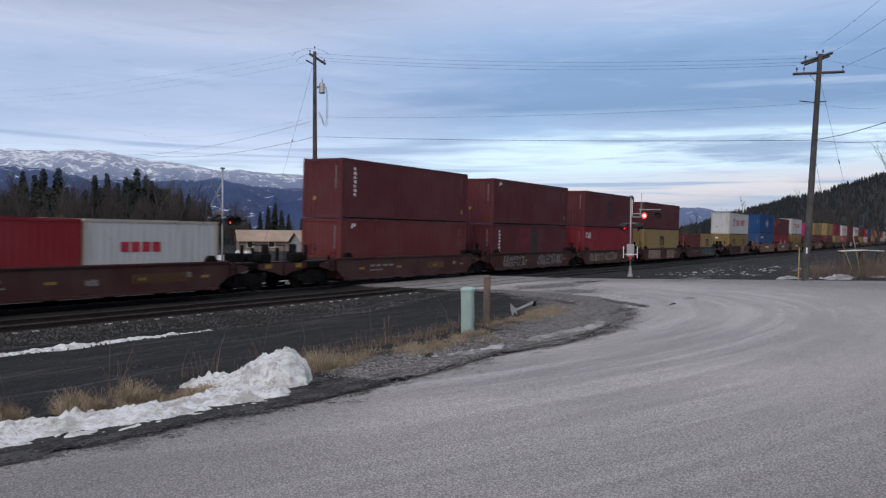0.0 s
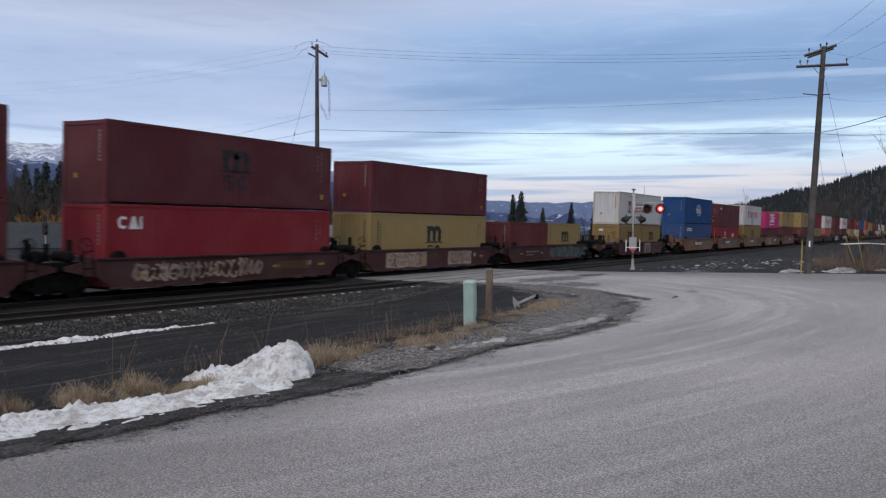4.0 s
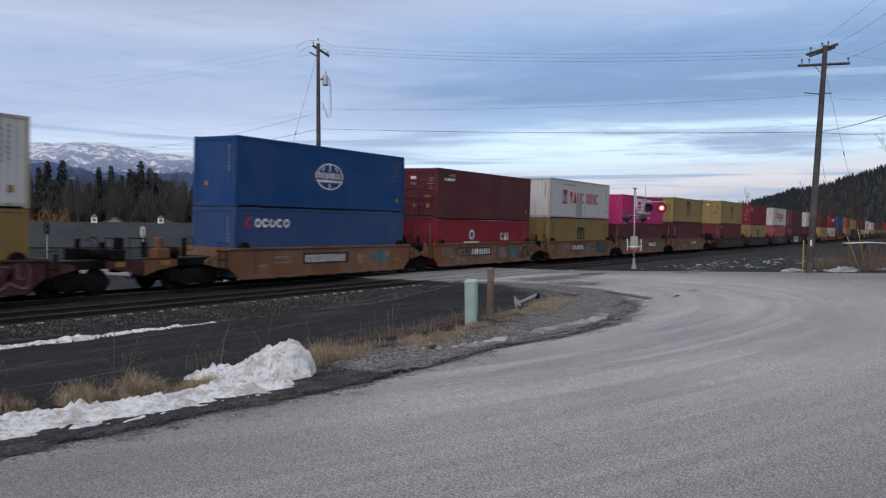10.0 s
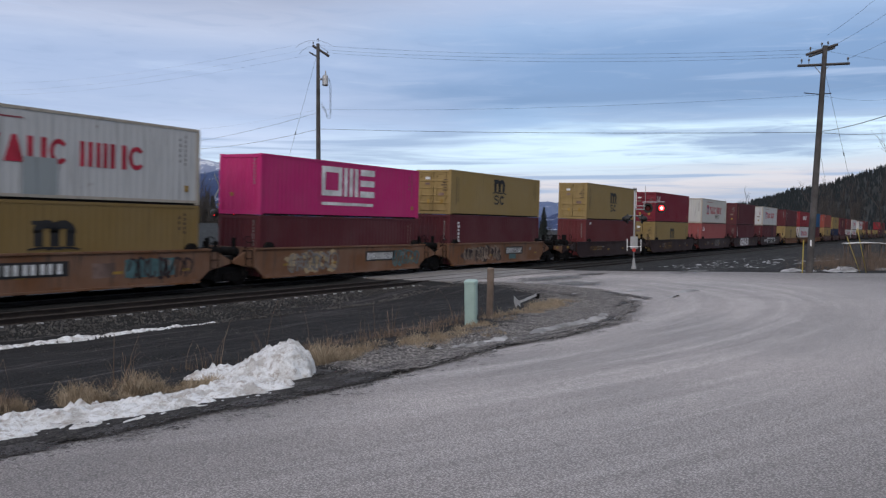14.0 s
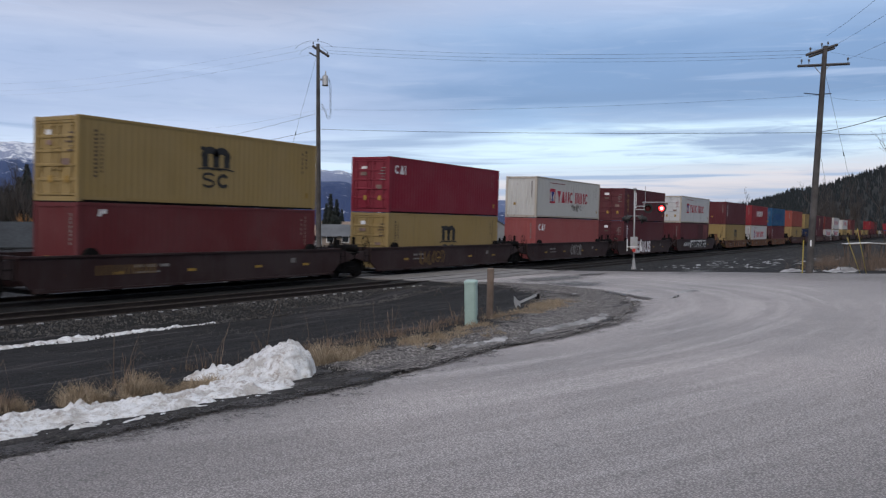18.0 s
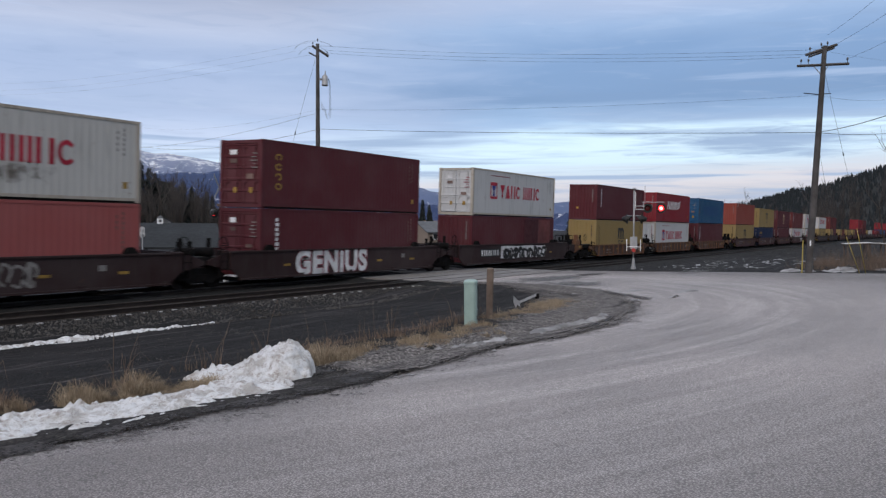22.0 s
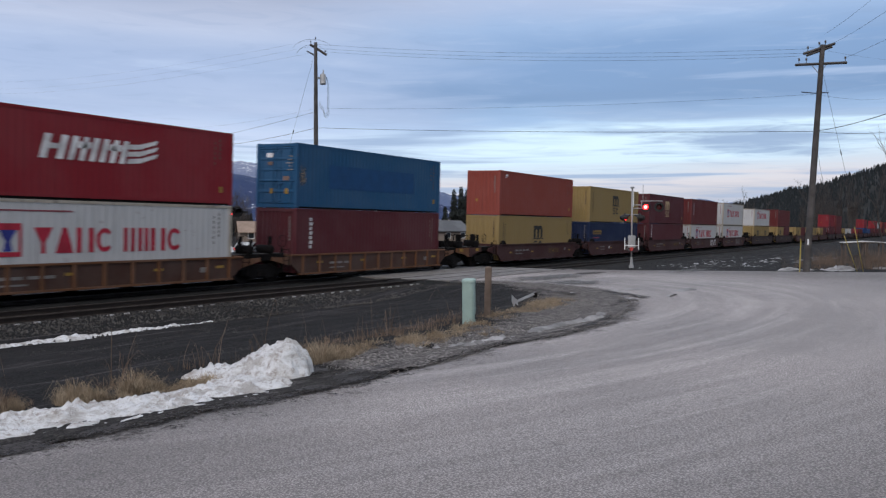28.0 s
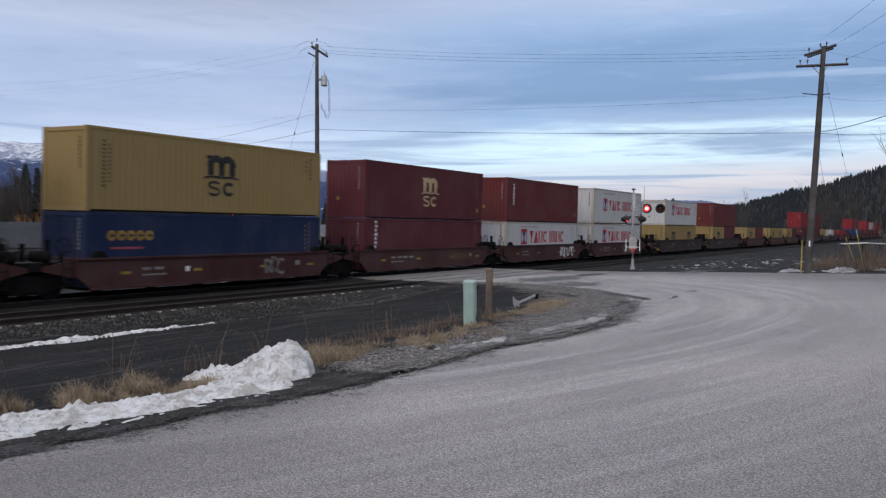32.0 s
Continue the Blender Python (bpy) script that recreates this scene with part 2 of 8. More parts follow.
M = dict(
    road=asphalt("road_chipseal", (0.245, 0.222, 0.217), (0.400, 0.364, 0.358), (0.575, 0.53, 0.522), 0.75),
    shoulder=asphalt("shoulder_grit", (0.145, 0.135, 0.13), (0.23, 0.215, 0.207), (0.27, 0.254, 0.245)),
    stone=plain("loose_stone", (0.062, 0.058, 0.056), 0.9, 0, 0.5, 3.0, 0.3),
    ground=gravel("dark_gravel", (0.0048, 0.0042, 0.0046), (0.0190, 0.0168, 0.0176), 18.0, 1.0),
    ballast=gravel("ballast", (0.0046, 0.0043, 0.0043), (0.023, 0.0215, 0.0212), 13.0),
    concrete=plain("crossing_concrete", (0.18, 0.174, 0.174), 0.85, 0, 0.3, 9, 0.4),
    rail=plain("rail_steel", (0.028, 0.021, 0.018), 0.6, 0.2, 0.3, 10, 0.1),
    shine=plain("rail_head", (0.11, 0.105, 0.105), 0.45, 0.8, 0.15, 8, 0.05),
    tie=plain("tie_wood", (0.020, 0.017, 0.015), 0.9, 0, 0.4, 9, 0.6),
    pole=plain("pole_wood", (0.067, 0.062, 0.061), 0.85, 0, 0.35, 12, 0.5),
    wire=plain("wire_black", (0.02, 0.02, 0.022), 0.6),
    galv=plain("galvanized_steel", (0.30, 0.305, 0.315), 0.5, 0.3, 0.15, 12, 0.1),
    black=plain("black_enamel", (0.014, 0.014, 0.015), 0.5, 0, 0.2),
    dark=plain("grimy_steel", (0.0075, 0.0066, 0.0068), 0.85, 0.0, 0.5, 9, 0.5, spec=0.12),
    wheel=plain("wheel_steel", (0.022, 0.018, 0.017), 0.6, 0.3, 0.3, spec=0.15),
    pedestal=plain("pale_green_enamel", (0.30, 0.405, 0.375), 0.5, 0, 0.12, 10, 0.1),
    post=plain("weathered_post", (0.125, 0.095, 0.078), 0.9, 0, 0.4, 12, 0.6),
    yellow=plain("yellow_plastic", (0.34, 0.27, 0.07), 0.5, 0, 0.15),
    white=plain("white_enamel", (0.72, 0.73, 0.74), 0.5, 0, 0.12),
    red_lit=glowing("signal_red_lit", (1.0, 0.018, 0.025), 3.2),
    red_core=glowing("signal_red_core", (1.0, 0.30, 0.26), 4.0),
    red_dark=plain("signal_red_unlit", (0.09, 0.012, 0.012), 0.2, 0, 0.1),
    red_sign=plain("sign_red", (0.42, 0.04, 0.035), 0.45, 0, 0.15),
)

def old_snow(n, i):
    """Grainy thawed snow with grit in its hollows."""
    v = n.put("ShaderNodeTexCoord").outputs["Object"]
    lump, crumb, grit = n.noise(v, 3.2, 6, 0.65, 0.5), n.noise(v, 10.0, 6, 0.75), n.noise(v, 60.0, 3, 0.7)
    c = n.mix(n.ramp(lump, 0.36, 0.56), (0.38, 0.36, 0.345), (0.64, 0.645, 0.66))
    c = n.mix(n.ramp(crumb, 0.50, 0.64, 0.0, 0.75), c, (0.25, 0.21, 0.185))
    c = n.mix(n.ramp(grit, 0.62, 0.72, 0.0, 0.8), c, (0.06, 0.05, 0.045))
    n.link(c, i["Base Color"])
    i["Roughness"].default_value = 0.8
    bump(n, i, n.math("ADD", n.math("MULTIPLY", lump, 1.5), crumb), 0.9, 0.05)


M["snow"] = material("old_snow", old_snow)
M["pebble"] = plain("pale_pebble", (0.20, 0.19, 0.18), 0.9, 0, 0.5, 3.0, 0.3)
M["slush"] = plain("grey_slush", (0.26, 0.255, 0.258), 0.8, 0, 0.5, 12.0, 0.9)
PAINTS = {
    "maroon": (0.077, 0.0132, 0.0182), "red": (0.185, 0.0105, 0.0180), "brown": (0.098, 0.0155, 0.0160), "crimson": (0.150, 0.008, 0.021),
    "orange": (0.215, 0.043, 0.030), "pink": (0.270, 0.070, 0.068), "white": (0.445, 0.450, 0.460), "cream": (0.44, 0.435, 0.42),
    "yellow": (0.243, 0.170, 0.066), "mustard": (0.190, 0.126, 0.044), "cobalt": (0.0010, 0.041, 0.150), "slate": (0.020, 0.052, 0.149),
    "navy": (0.005, 0.014, 0.052), "magenta": (0.41, 0.018, 0.130), "azure": (0.010, 0.066, 0.152), "grey": (0.259, 0.288, 0.302),
    "rustred": (0.096, 0.0158, 0.018),
}
BOX = {k: paint("container_" + k, c, *((0.55, 0.05, 0.38) if k in ("white", "cream", "grey") else (0.22, 0.05, 0.22))) for k, c in PAINTS.items()}
CAR = {
    "bnsf": paint("car_brown", (0.046, 0.0130, 0.0125), 0.5, 0.06, 0.7), "ttx": paint("car_yellow", (0.150, 0.066, 0.030), 1.0, 0.16, 1.0),
    # darker copy of the ochre: shade of the recesses between ribs, in the colour
    "rust": paint("car_rust_brown", (0.054, 0.023, 0.015), 0.7, 0.1, 0.6),
    "dark": paint("car_dark_brown", (0.024, 0.0098, 0.010), 0.5, 0.06, 0.7), "rib": paint("car_ochre", (0.125, 0.052, 0.022), 0.9, 0.1, 0.9),
}
EDGE = paint("rusted_white_edge", (0.36, 0.325, 0.28), 1.0, 0.05, 0.9)
M["grating"] = plain("worn_steel_grating", (0.050, 0.047, 0.046), 0.8, 0.2, 0.5, 6.0, 0.4)
INK = {
    "oxide": plain("ink_oxide_red", (0.125, 0.014, 0.022), 0.6), "umber": plain("ink_umber", (0.040, 0.027, 0.028), 0.7),
    "black": plain("ink_black", (0.02, 0.02, 0.022), 0.6), "white": plain("ink_white", (0.62, 0.62, 0.63), 0.6),
    "red": plain("ink_red", (0.36, 0.022, 0.045), 0.6), "blue": plain("ink_blue", (0.03, 0.04, 0.22), 0.6),
    "gold": plain("ink_gold", (0.27, 0.165, 0.035), 0.6), "grey": plain("ink_grey", (0.19, 0.18, 0.175), 0.7),
    "teal": plain("ink_teal", (0.065, 0.125, 0.135), 0.7), "rose": plain("ink_rose", (0.24, 0.055, 0.075), 0.7), "dust": plain("ink_dust", (0.17, 0.115, 0.10), 0.8, 0, 0.5, 5.0),
    "deep": plain("ink_deep_blue", (0.006, 0.052, 0.150), 0.6, 0, 0.12), "faded": plain("ink_faded_red", (0.135, 0.040, 0.040), 0.7, 0, 0.35, 3.0), "burnt": plain("ink_burnt_red", (0.050, 0.0105, 0.014), 0.7, 0, 0.3, 3.0), "ochre": plain("ink_ochre", (0.115, 0.068, 0.026), 0.7), "plum": plain("ink_plum", (0.055, 0.014, 0.024), 0.7), "putty": plain("ink_putty", (0.28, 0.215, 0.17), 0.8, 0, 0.35, 4.0),
    "tan": plain("ink_tan", (0.40, 0.30, 0.18), 0.6),
}


# ---- mesh helpers ----
class Mesh:
    """Collects vertices and faces for one mesh."""

    def __init__(self):
        self.v, self.f = [], []

    def add(self, verts, faces):
        k = len(self.v)
        self.v += [tuple(p) for p in verts]
        self.f += [tuple(i + k for i in f) for f in faces]

    def box(self, x0, y0, z0, x1, y1, z1):
        self.add([(x, y, z) for z in (z0, z1) for y in (y0, y1) for x in (x0, x1)],
                 [(0, 2, 3, 1), (4, 5, 7, 6), (0, 1, 5, 4), (2, 6, 7, 3), (0, 4, 6, 2), (1, 3, 7, 5)])

    def soft(self, x0, y0, z0, x1, y1, z1, c=0.02):
        """A box with chamfered edges."""
        xs, ys, zs = (x0, x1), (y0, y1), (z0, z1)
        k = len(self.v)
        idx = {}
        for i in (0, 1):
            for j in (0, 1):
                for l in (0, 1):
                    sx, sy, sz = (c, -c)[i], (c, -c)[j], (c, -c)[l]
                    p = (xs[i], ys[j], zs[l])
                    for a, q in (("x", (p[0], p[1] + sy, p[2] + sz)), ("y", (p[0] + sx, p[1], p[2] + sz)), ("z", (p[0] + sx, p[1] + sy, p[2]))):
                        idx[i, j, l, a] = len(self.v)
                        self.v.append(q)
        F = []
        for s in (0, 1):
            F.append([idx[s, 0, 0, "x"], idx[s, 1, 0, "x"], idx[s, 1, 1, "x"], idx[s, 0, 1, "x"]][::1 if s else -1])
            F.append([idx[0, s, 0, "y"], idx[1, s, 0, "y"], idx[1, s, 1, "y"], idx[0, s, 1, "y"]][::-1 if s else 1])
            F.append([idx[0, 0, s, "z"], idx[1, 0, s, "z"], idx[1, 1, s, "z"], idx[0, 1, s, "z"]][::1 if s else -1])
        for i in (0, 1):
            for j in (0, 1):
                F.append((idx[i, j, 0, "x"], idx[i, j, 1, "x"], idx[i, j, 1, "y"], idx[i, j, 0, "y"])[::1 if i != j else -1])
                F.append((idx[i, 0, j, "x"], idx[i, 1, j, "x"], idx[i, 1, j, "z"], idx[i, 0, j, "z"])[::-1 if i != j else 1])
                F.append((idx[0, i, j, "y"], idx[1, i, j, "y"], idx[1, i, j, "z"], idx[0, i, j, "z"])[::1 if i != j else -1])
                for l in (0, 1):
                    F.append((idx[i, j, l, "x"], idx[i, j, l, "y"], idx[i, j, l, "z"])[::1 if (i + j + l) % 2 else -1])
        self.f += [tuple(f) for f in F]

    def tube(self, points, radii, seg=8, caps=True):
        """A round bar through points, of one radius or one for each point."""
        pts = [Vector(p) for p in points]
        if not hasattr(radii, "__len__"):
            radii = [radii] * len(pts)
        k = len(self.v)
        for i, (p, r) in enumerate(zip(pts, radii)):
            d = (pts[min(i + 1, len(pts) - 1)] - pts[max(i - 1, 0)]).normalized()
            a = d.orthogonal().normalized() if abs(d.z) > 0.99 else d.cross(Vector((0, 0, 1))).normalized()
            b = d.cross(a)
            for j in range(seg):
                w = 2 * math.pi * j / seg
                self.v.append(tuple(p + a * (r * math.cos(w)) + b * (r * math.sin(w))))
        for i in range(len(pts) - 1):
            for j in range(seg):
                m = (j + 1) % seg
                self.f.append((k + i * seg + j, k + i * seg + m, k + (i + 1) * seg + m, k + (i + 1) * seg + j))
        if caps:
            self.f.append(tuple(k + j for j in range(seg))[::-1])
            self.f.append(tuple(k + (len(pts) - 1) * seg + j for j in range(seg)))

    def prism(self, outline, y0, y1):
        """An outline in (x, z), pushed from y0 to y1."""
        n = len(outline)
        self.add([(x, y0, z) for x, z in outline] + [(x, y1, z) for x, z in outline],
                 [tuple(range(n)), tuple(range(n, 2 * n))[::-1]] + [(i, i + n, (i + 1) % n + n, (i + 1) % n) for i in range(n)])

    def data(self, name, smooth=False):
        me = bpy.data.meshes.new(name)
        me.from_pydata(self.v, [], self.f)
        if smooth:
            me.polygons.foreach_set("use_smooth", [True] * len(me.polygons))
        me.update()
        return me


def part(name, mesh, mat, parent=None, label="", smooth=False, m=None):
    """Links a mesh as one object, under a thing or a part."""
    me = mesh.data(name, smooth) if isinstance(mesh, Mesh) else mesh
    if not me.materials:
        me.materials.append(mat)
    ob = new(name, me)
    if me.materials[0] != mat:
        ob.material_slots[0].link = "OBJECT"
        ob.material_slots[0].material = mat
    if parent:
        ob.parent = parent
    if m is not None:
        ob.matrix_basis = m
    if label:
        tagged(ob, label)
    return ob


def thing(name, label, category, group="", m=None):
    ob = tagged(new(name), label, category, group)
    ob.empty_display_size = 0.3
    if m is not None:
        ob.matrix_basis = m
    return ob


# ---- ground, road and tracks ----
NEAR_Y, FAR_Y, FACE_Y, BANK = 21.77, 26.18, 24.96, 1.287   # track centres, the train's near side, the bank of its track
GAUGE = 0.7525
PROFILE_Y = (-4000, -15, 6.5, 8.5, 11, 15.5, 18.2, 19.6, 20.3, 29.3, 30.6, 34, 60, 300, 4500)
PROFILE_Z = (1.5, 1.5, 0.55, 0.45, 0.22, -0.15, -0.33, -0.24, -0.22, -0.22, -0.5, -0.6, -0.7, -0.7, -0.7)


def road_z(y):
    return 0.86 - 0.045 * min(max(y, -15), 19)


def ease(a, b, v):
    k = min(max((v - a) / (b - a), 0), 1)
    return k * k * (3 - 2 * k)


def ground_z(x, y):
    """The height of the bare ground."""
    z = float(np.interp(y, PROFILE_Y, PROFILE_Z))
    w = ease(24, 30, x) * (1 - ease(80, 95, x)) * (1 - ease(19, 20, y))
    return z + (road_z(y) - 0.03 - z) * w


def wobble(x, y, s=1.0, seed=0.0):
    return noise.noise(Vector((x * s, y * s, seed)))


def steps(*runs):
    """Grid lines: runs of (from, to, spacing)."""
    out = []
    for a, b, d in runs:
        k = max(1, round((b - a) / d))
        out += [a + (b - a) * i / k for i in range(k)]
    return out + [runs[-1][1]]


def sheet(xs, ys, height):
    me = Mesh()
    me.v = [(x, y, height(x, y)) for y in ys for x in xs]
    w = len(xs)
    me.f = [(j * w + i, j * w + i + 1, (j + 1) * w + i + 1, (j + 1) * w + i) for j in range(len(ys) - 1) for i in range(w - 1)]
    return me


EDGE_X = (-70, 0, 4.2, 6.2, 7.4, 9.0, 11.7, 13.8, 15.9, 18.9, 21.2, 26.9, 30.3, 32.5, 33.2)
EDGE_Y = (9.0, 7.4, 6.85, 6.62, 6.40, 6.22, 6.3, 5.9, 5.85, 6.55, 7.2, 10.2, 13.8, 17.1, 19.3)


def road_edge(x):
    """How far the paving reaches towards the tracks."""
    return float(np.interp(x, EDGE_X, EDGE_Y)) if x < 33.2 else 19.3


def road_back(x):
    return -60.0 if x < 25 else max(-60.0, 2.2 + (x - 38.3) / 0.475)


def verge_width(x):
    """How wide the gravel beside the paving is."""
    return max(0.25, 0.6 + 0.5 * ease(8.8, 9.6, x) + 0.25 * wobble(x, 1, 0.4, 3) + 0.55 * ease(12, 17, x) * (1 - ease(27, 33, x)) + 0.2 * wobble(x, 5, 1.6, 6))


def ground_top(x, y):
    """The uneven surface of the bare ground, as it is built."""
    z = ground_z(x, y)
    if y < road_edge(x) + 0.6 and y > road_back(x) - 0.5 and x < 46.5 and y < 19.5:
        return z - 0.10 * ease(road_edge(x) + 0.6, road_edge(x) - 0.3, y) - (0.05 if x > 24 else 0)
    if 8.6 < x < 33 and y < road_edge(x) + verge_width(x) - 0.1:
        return z - 0.06
    if 0 < x < 110 and 2 < y < 19:
        z += 0.05 * wobble(x, y, 0.5) + 0.025 * wobble(x, y, 1.7, 4) + 0.035 * abs(wobble(x * 0.1, y * 1.3, 1.0, 9))
    return z


def frayed(me, weight, mat, name, label, category="road"):
    """Links a thin layer that thins out where its weight falls (the weight lies in the map's second axis)."""
    ob = part(name, me, mat, None, label, True)
    layer = ob.data.uv_layers.new(name="UVMap")
    for loop in ob.data.loops:
        layer.data[loop.index].uv = (0.0, weight[loop.vertex_index])
    return tagged(ob, category=category, kind="structure")


def thin_gravel(name, dim, lit, scale):
    """Loose crushed stone that thins out to single stones at its rim."""
    m = bpy.data.materials.new(name)
    m.use_nodes = True
    n = Nodes(m.node_tree)
    v = n.put("ShaderNodeTexCoord")
    sep = n.put("ShaderNodeSeparateXYZ")
    n.link(v.outputs["UV"], sep.inputs[0])
    spread = n.noise(v.outputs["Object"], 1.6, 7, 0.7, 0.4)
    mid = n.noise(v.outputs["Object"], 4.5, 6, 0.7, 0.4)
    stone = n.put("ShaderNodeTexVoronoi", Scale=scale)
    n.link(v.outputs["Object"], stone.inputs["Vector"])
    tone = n.put("ShaderNodeSeparateColor")
    n.link(stone.outputs["Color"], tone.inputs[0])
    c = n.mix(tone.outputs[0], dim, lit)
    c = n.mix(n.ramp(mid, 0.58, 0.40, 0.0, 0.65), c, tuple(x * 0.6 for x in dim))
    c = n.mix(n.ramp(stone.outputs["Distance"], 0.35, 0.8, 0.0, 0.8), c, tuple(x * 0.25 for x in dim))
    body = n.put("ShaderNodeBsdfPrincipled")
    n.link(c, body.inputs["Base Color"])
    body.inputs["Roughness"].default_value = 0.9
    body.inputs["Specular IOR Level"].default_value = 0.2
    bump(n, body.inputs, n.math("MULTIPLY", stone.outputs["Distance"], -1.0), 0.9, 0.02)
    amount = n.math("ADD", sep.outputs[1], n.math("ADD", n.math("MULTIPLY", n.math("SUBTRACT", spread, 0.5), 1.3), n.math("MULTIPLY", n.math("SUBTRACT", tone.outputs[1], 0.5), 0.5)))
    mix = n.put("ShaderNodeMixShader")
    n.link(n.ramp(amount, 0.20, 0.50), mix.inputs[0])
    n.link(n.put("ShaderNodeBsdfTransparent").outputs[0], mix.inputs[1])
    n.link(body.outputs[0], mix.inputs[2])
    n.link(mix.outputs[0], n.put("ShaderNodeOutputMaterial").inputs[0])
    return m


M["wet_gravel"] = thin_gravel("wet_gravel", (0.014, 0.0125, 0.012), (0.072, 0.065, 0.060), 30.0)
M["verge_gravel"] = thin_gravel("verge_gravel", (0.088, 0.079, 0.075), (0.275, 0.252, 0.243), 24.0)


def build_ground():
    xs = steps((-4500, -400, 600), (-400, -60, 40), (-60, 0, 4), (0, 45, 0.3), (45, 110, 1.5), (110, 400, 15), (400, 4900, 450))
    ys = steps((-4500, -400, 700), (-400, -40, 60), (-40, 4, 4), (4, 19, 0.3), (19, 34, 1.0), (34, 120, 8), (120, 400, 40), (400, 4800, 400))

    tagged(part("ground", sheet(xs, ys, ground_top), M["ground"], None, "dark gravel and dirt ground", True), category="ground", kind="structure")

    # the paving, in columns between its two edges
    me = Mesh()
    cols = steps((-70, 0, 2.0), (0, 47, 0.25))
    rows = 46
    for x in cols:
        a, b = road_back(x), road_edge(x) + 0.13 * wobble(x, 0, 0.9, 2) + 0.10 * wobble(x, 0, 3.0, 5)
        if x > 33.2:
            b = 19.3
        for j in range(rows + 1):
            k = 1 - (1 - j / rows) ** 2.2
            y = a + (b - a) * k
            me.v.append((x, y, road_z(y) + 0.012 * wobble(x, y, 0.35, 7) - 0.05 * ease(b - 0.5, b, y) * (x < 31)))
    for i in range(len(cols) - 1):
        for j in range(rows):
            k = i * (rows + 1) + j
            me.f.append((k, k + rows + 1, k + rows + 2, k + 1))
    tagged(part("road", me, M["road"], None, "worn grey chip-sealed road with pale wheel tracks", True), category="road", kind="structure")

    # grit between the paving and the verge: wet and dark below the snow, pale gravel on the corner
    for mat, span, label in ((M["wet_gravel"], (-20, 8.8), "wet dark grit along the road edge"), (M["verge_gravel"], (8.4, 33), "loose grey gravel on the road's corner")):
        me, weight = Mesh(), []
        cols = steps((span[0], 0, 1.0), (0, span[1], 0.25)) if span[0] < 0 else steps((*span, 0.25))
        ks = ((-1.5, -0.4), (-0.9, -0.06), (-0.45, 0.16), (-0.2, 0.42), (0.1, 0.9), (0.35, 1), (0.7, 0.9), (1.0, 0.62), (1.35, 0.36), (1.9, -0.1))
        for x in cols:
            b = road_edge(x)
            w = verge_width(x)
            for k, most in ks:
                y = b + (k * w if k > 0 else k)
                z = max(ground_top(x, y) + 0.022 if k > 0.2 else -9, road_z(y) + 0.016 - 0.03 * max(k, 0) if k < 0.6 else -9)
                me.v.append((x, y, z + 0.012 * wobble(x, y, 3.0)))
                weight.append(most - 0.8 * ease(9.2, 8.4, x) if span[0] > 0 else most)
        r = len(ks)
        me.f = [(i * r + j, (i + 1) * r + j, (i + 1) * r + j + 1, i * r + j + 1) for i in range(len(cols) - 1) for j in range(r - 1)]
        frayed(me, weight, mat, "road_shoulder", label)

    # the road beyond the tracks
    me = sheet(steps((33.5, 44.5, 1.0)), steps((29.6, 120, 4.0)), lambda x, y: max(0.0 - 0.12 * (y - 29.6), -0.62) + 0.02 if y < 40 else -0.62)
    tagged(part("road", me, M["road"], None, "grey road leading on beyond the crossing", True), category="road", kind="structure")


def bank_z(y):
    """Height of the banked far track's rail plane."""
    return (y - FACE_Y) * math.tan(radians(BANK))


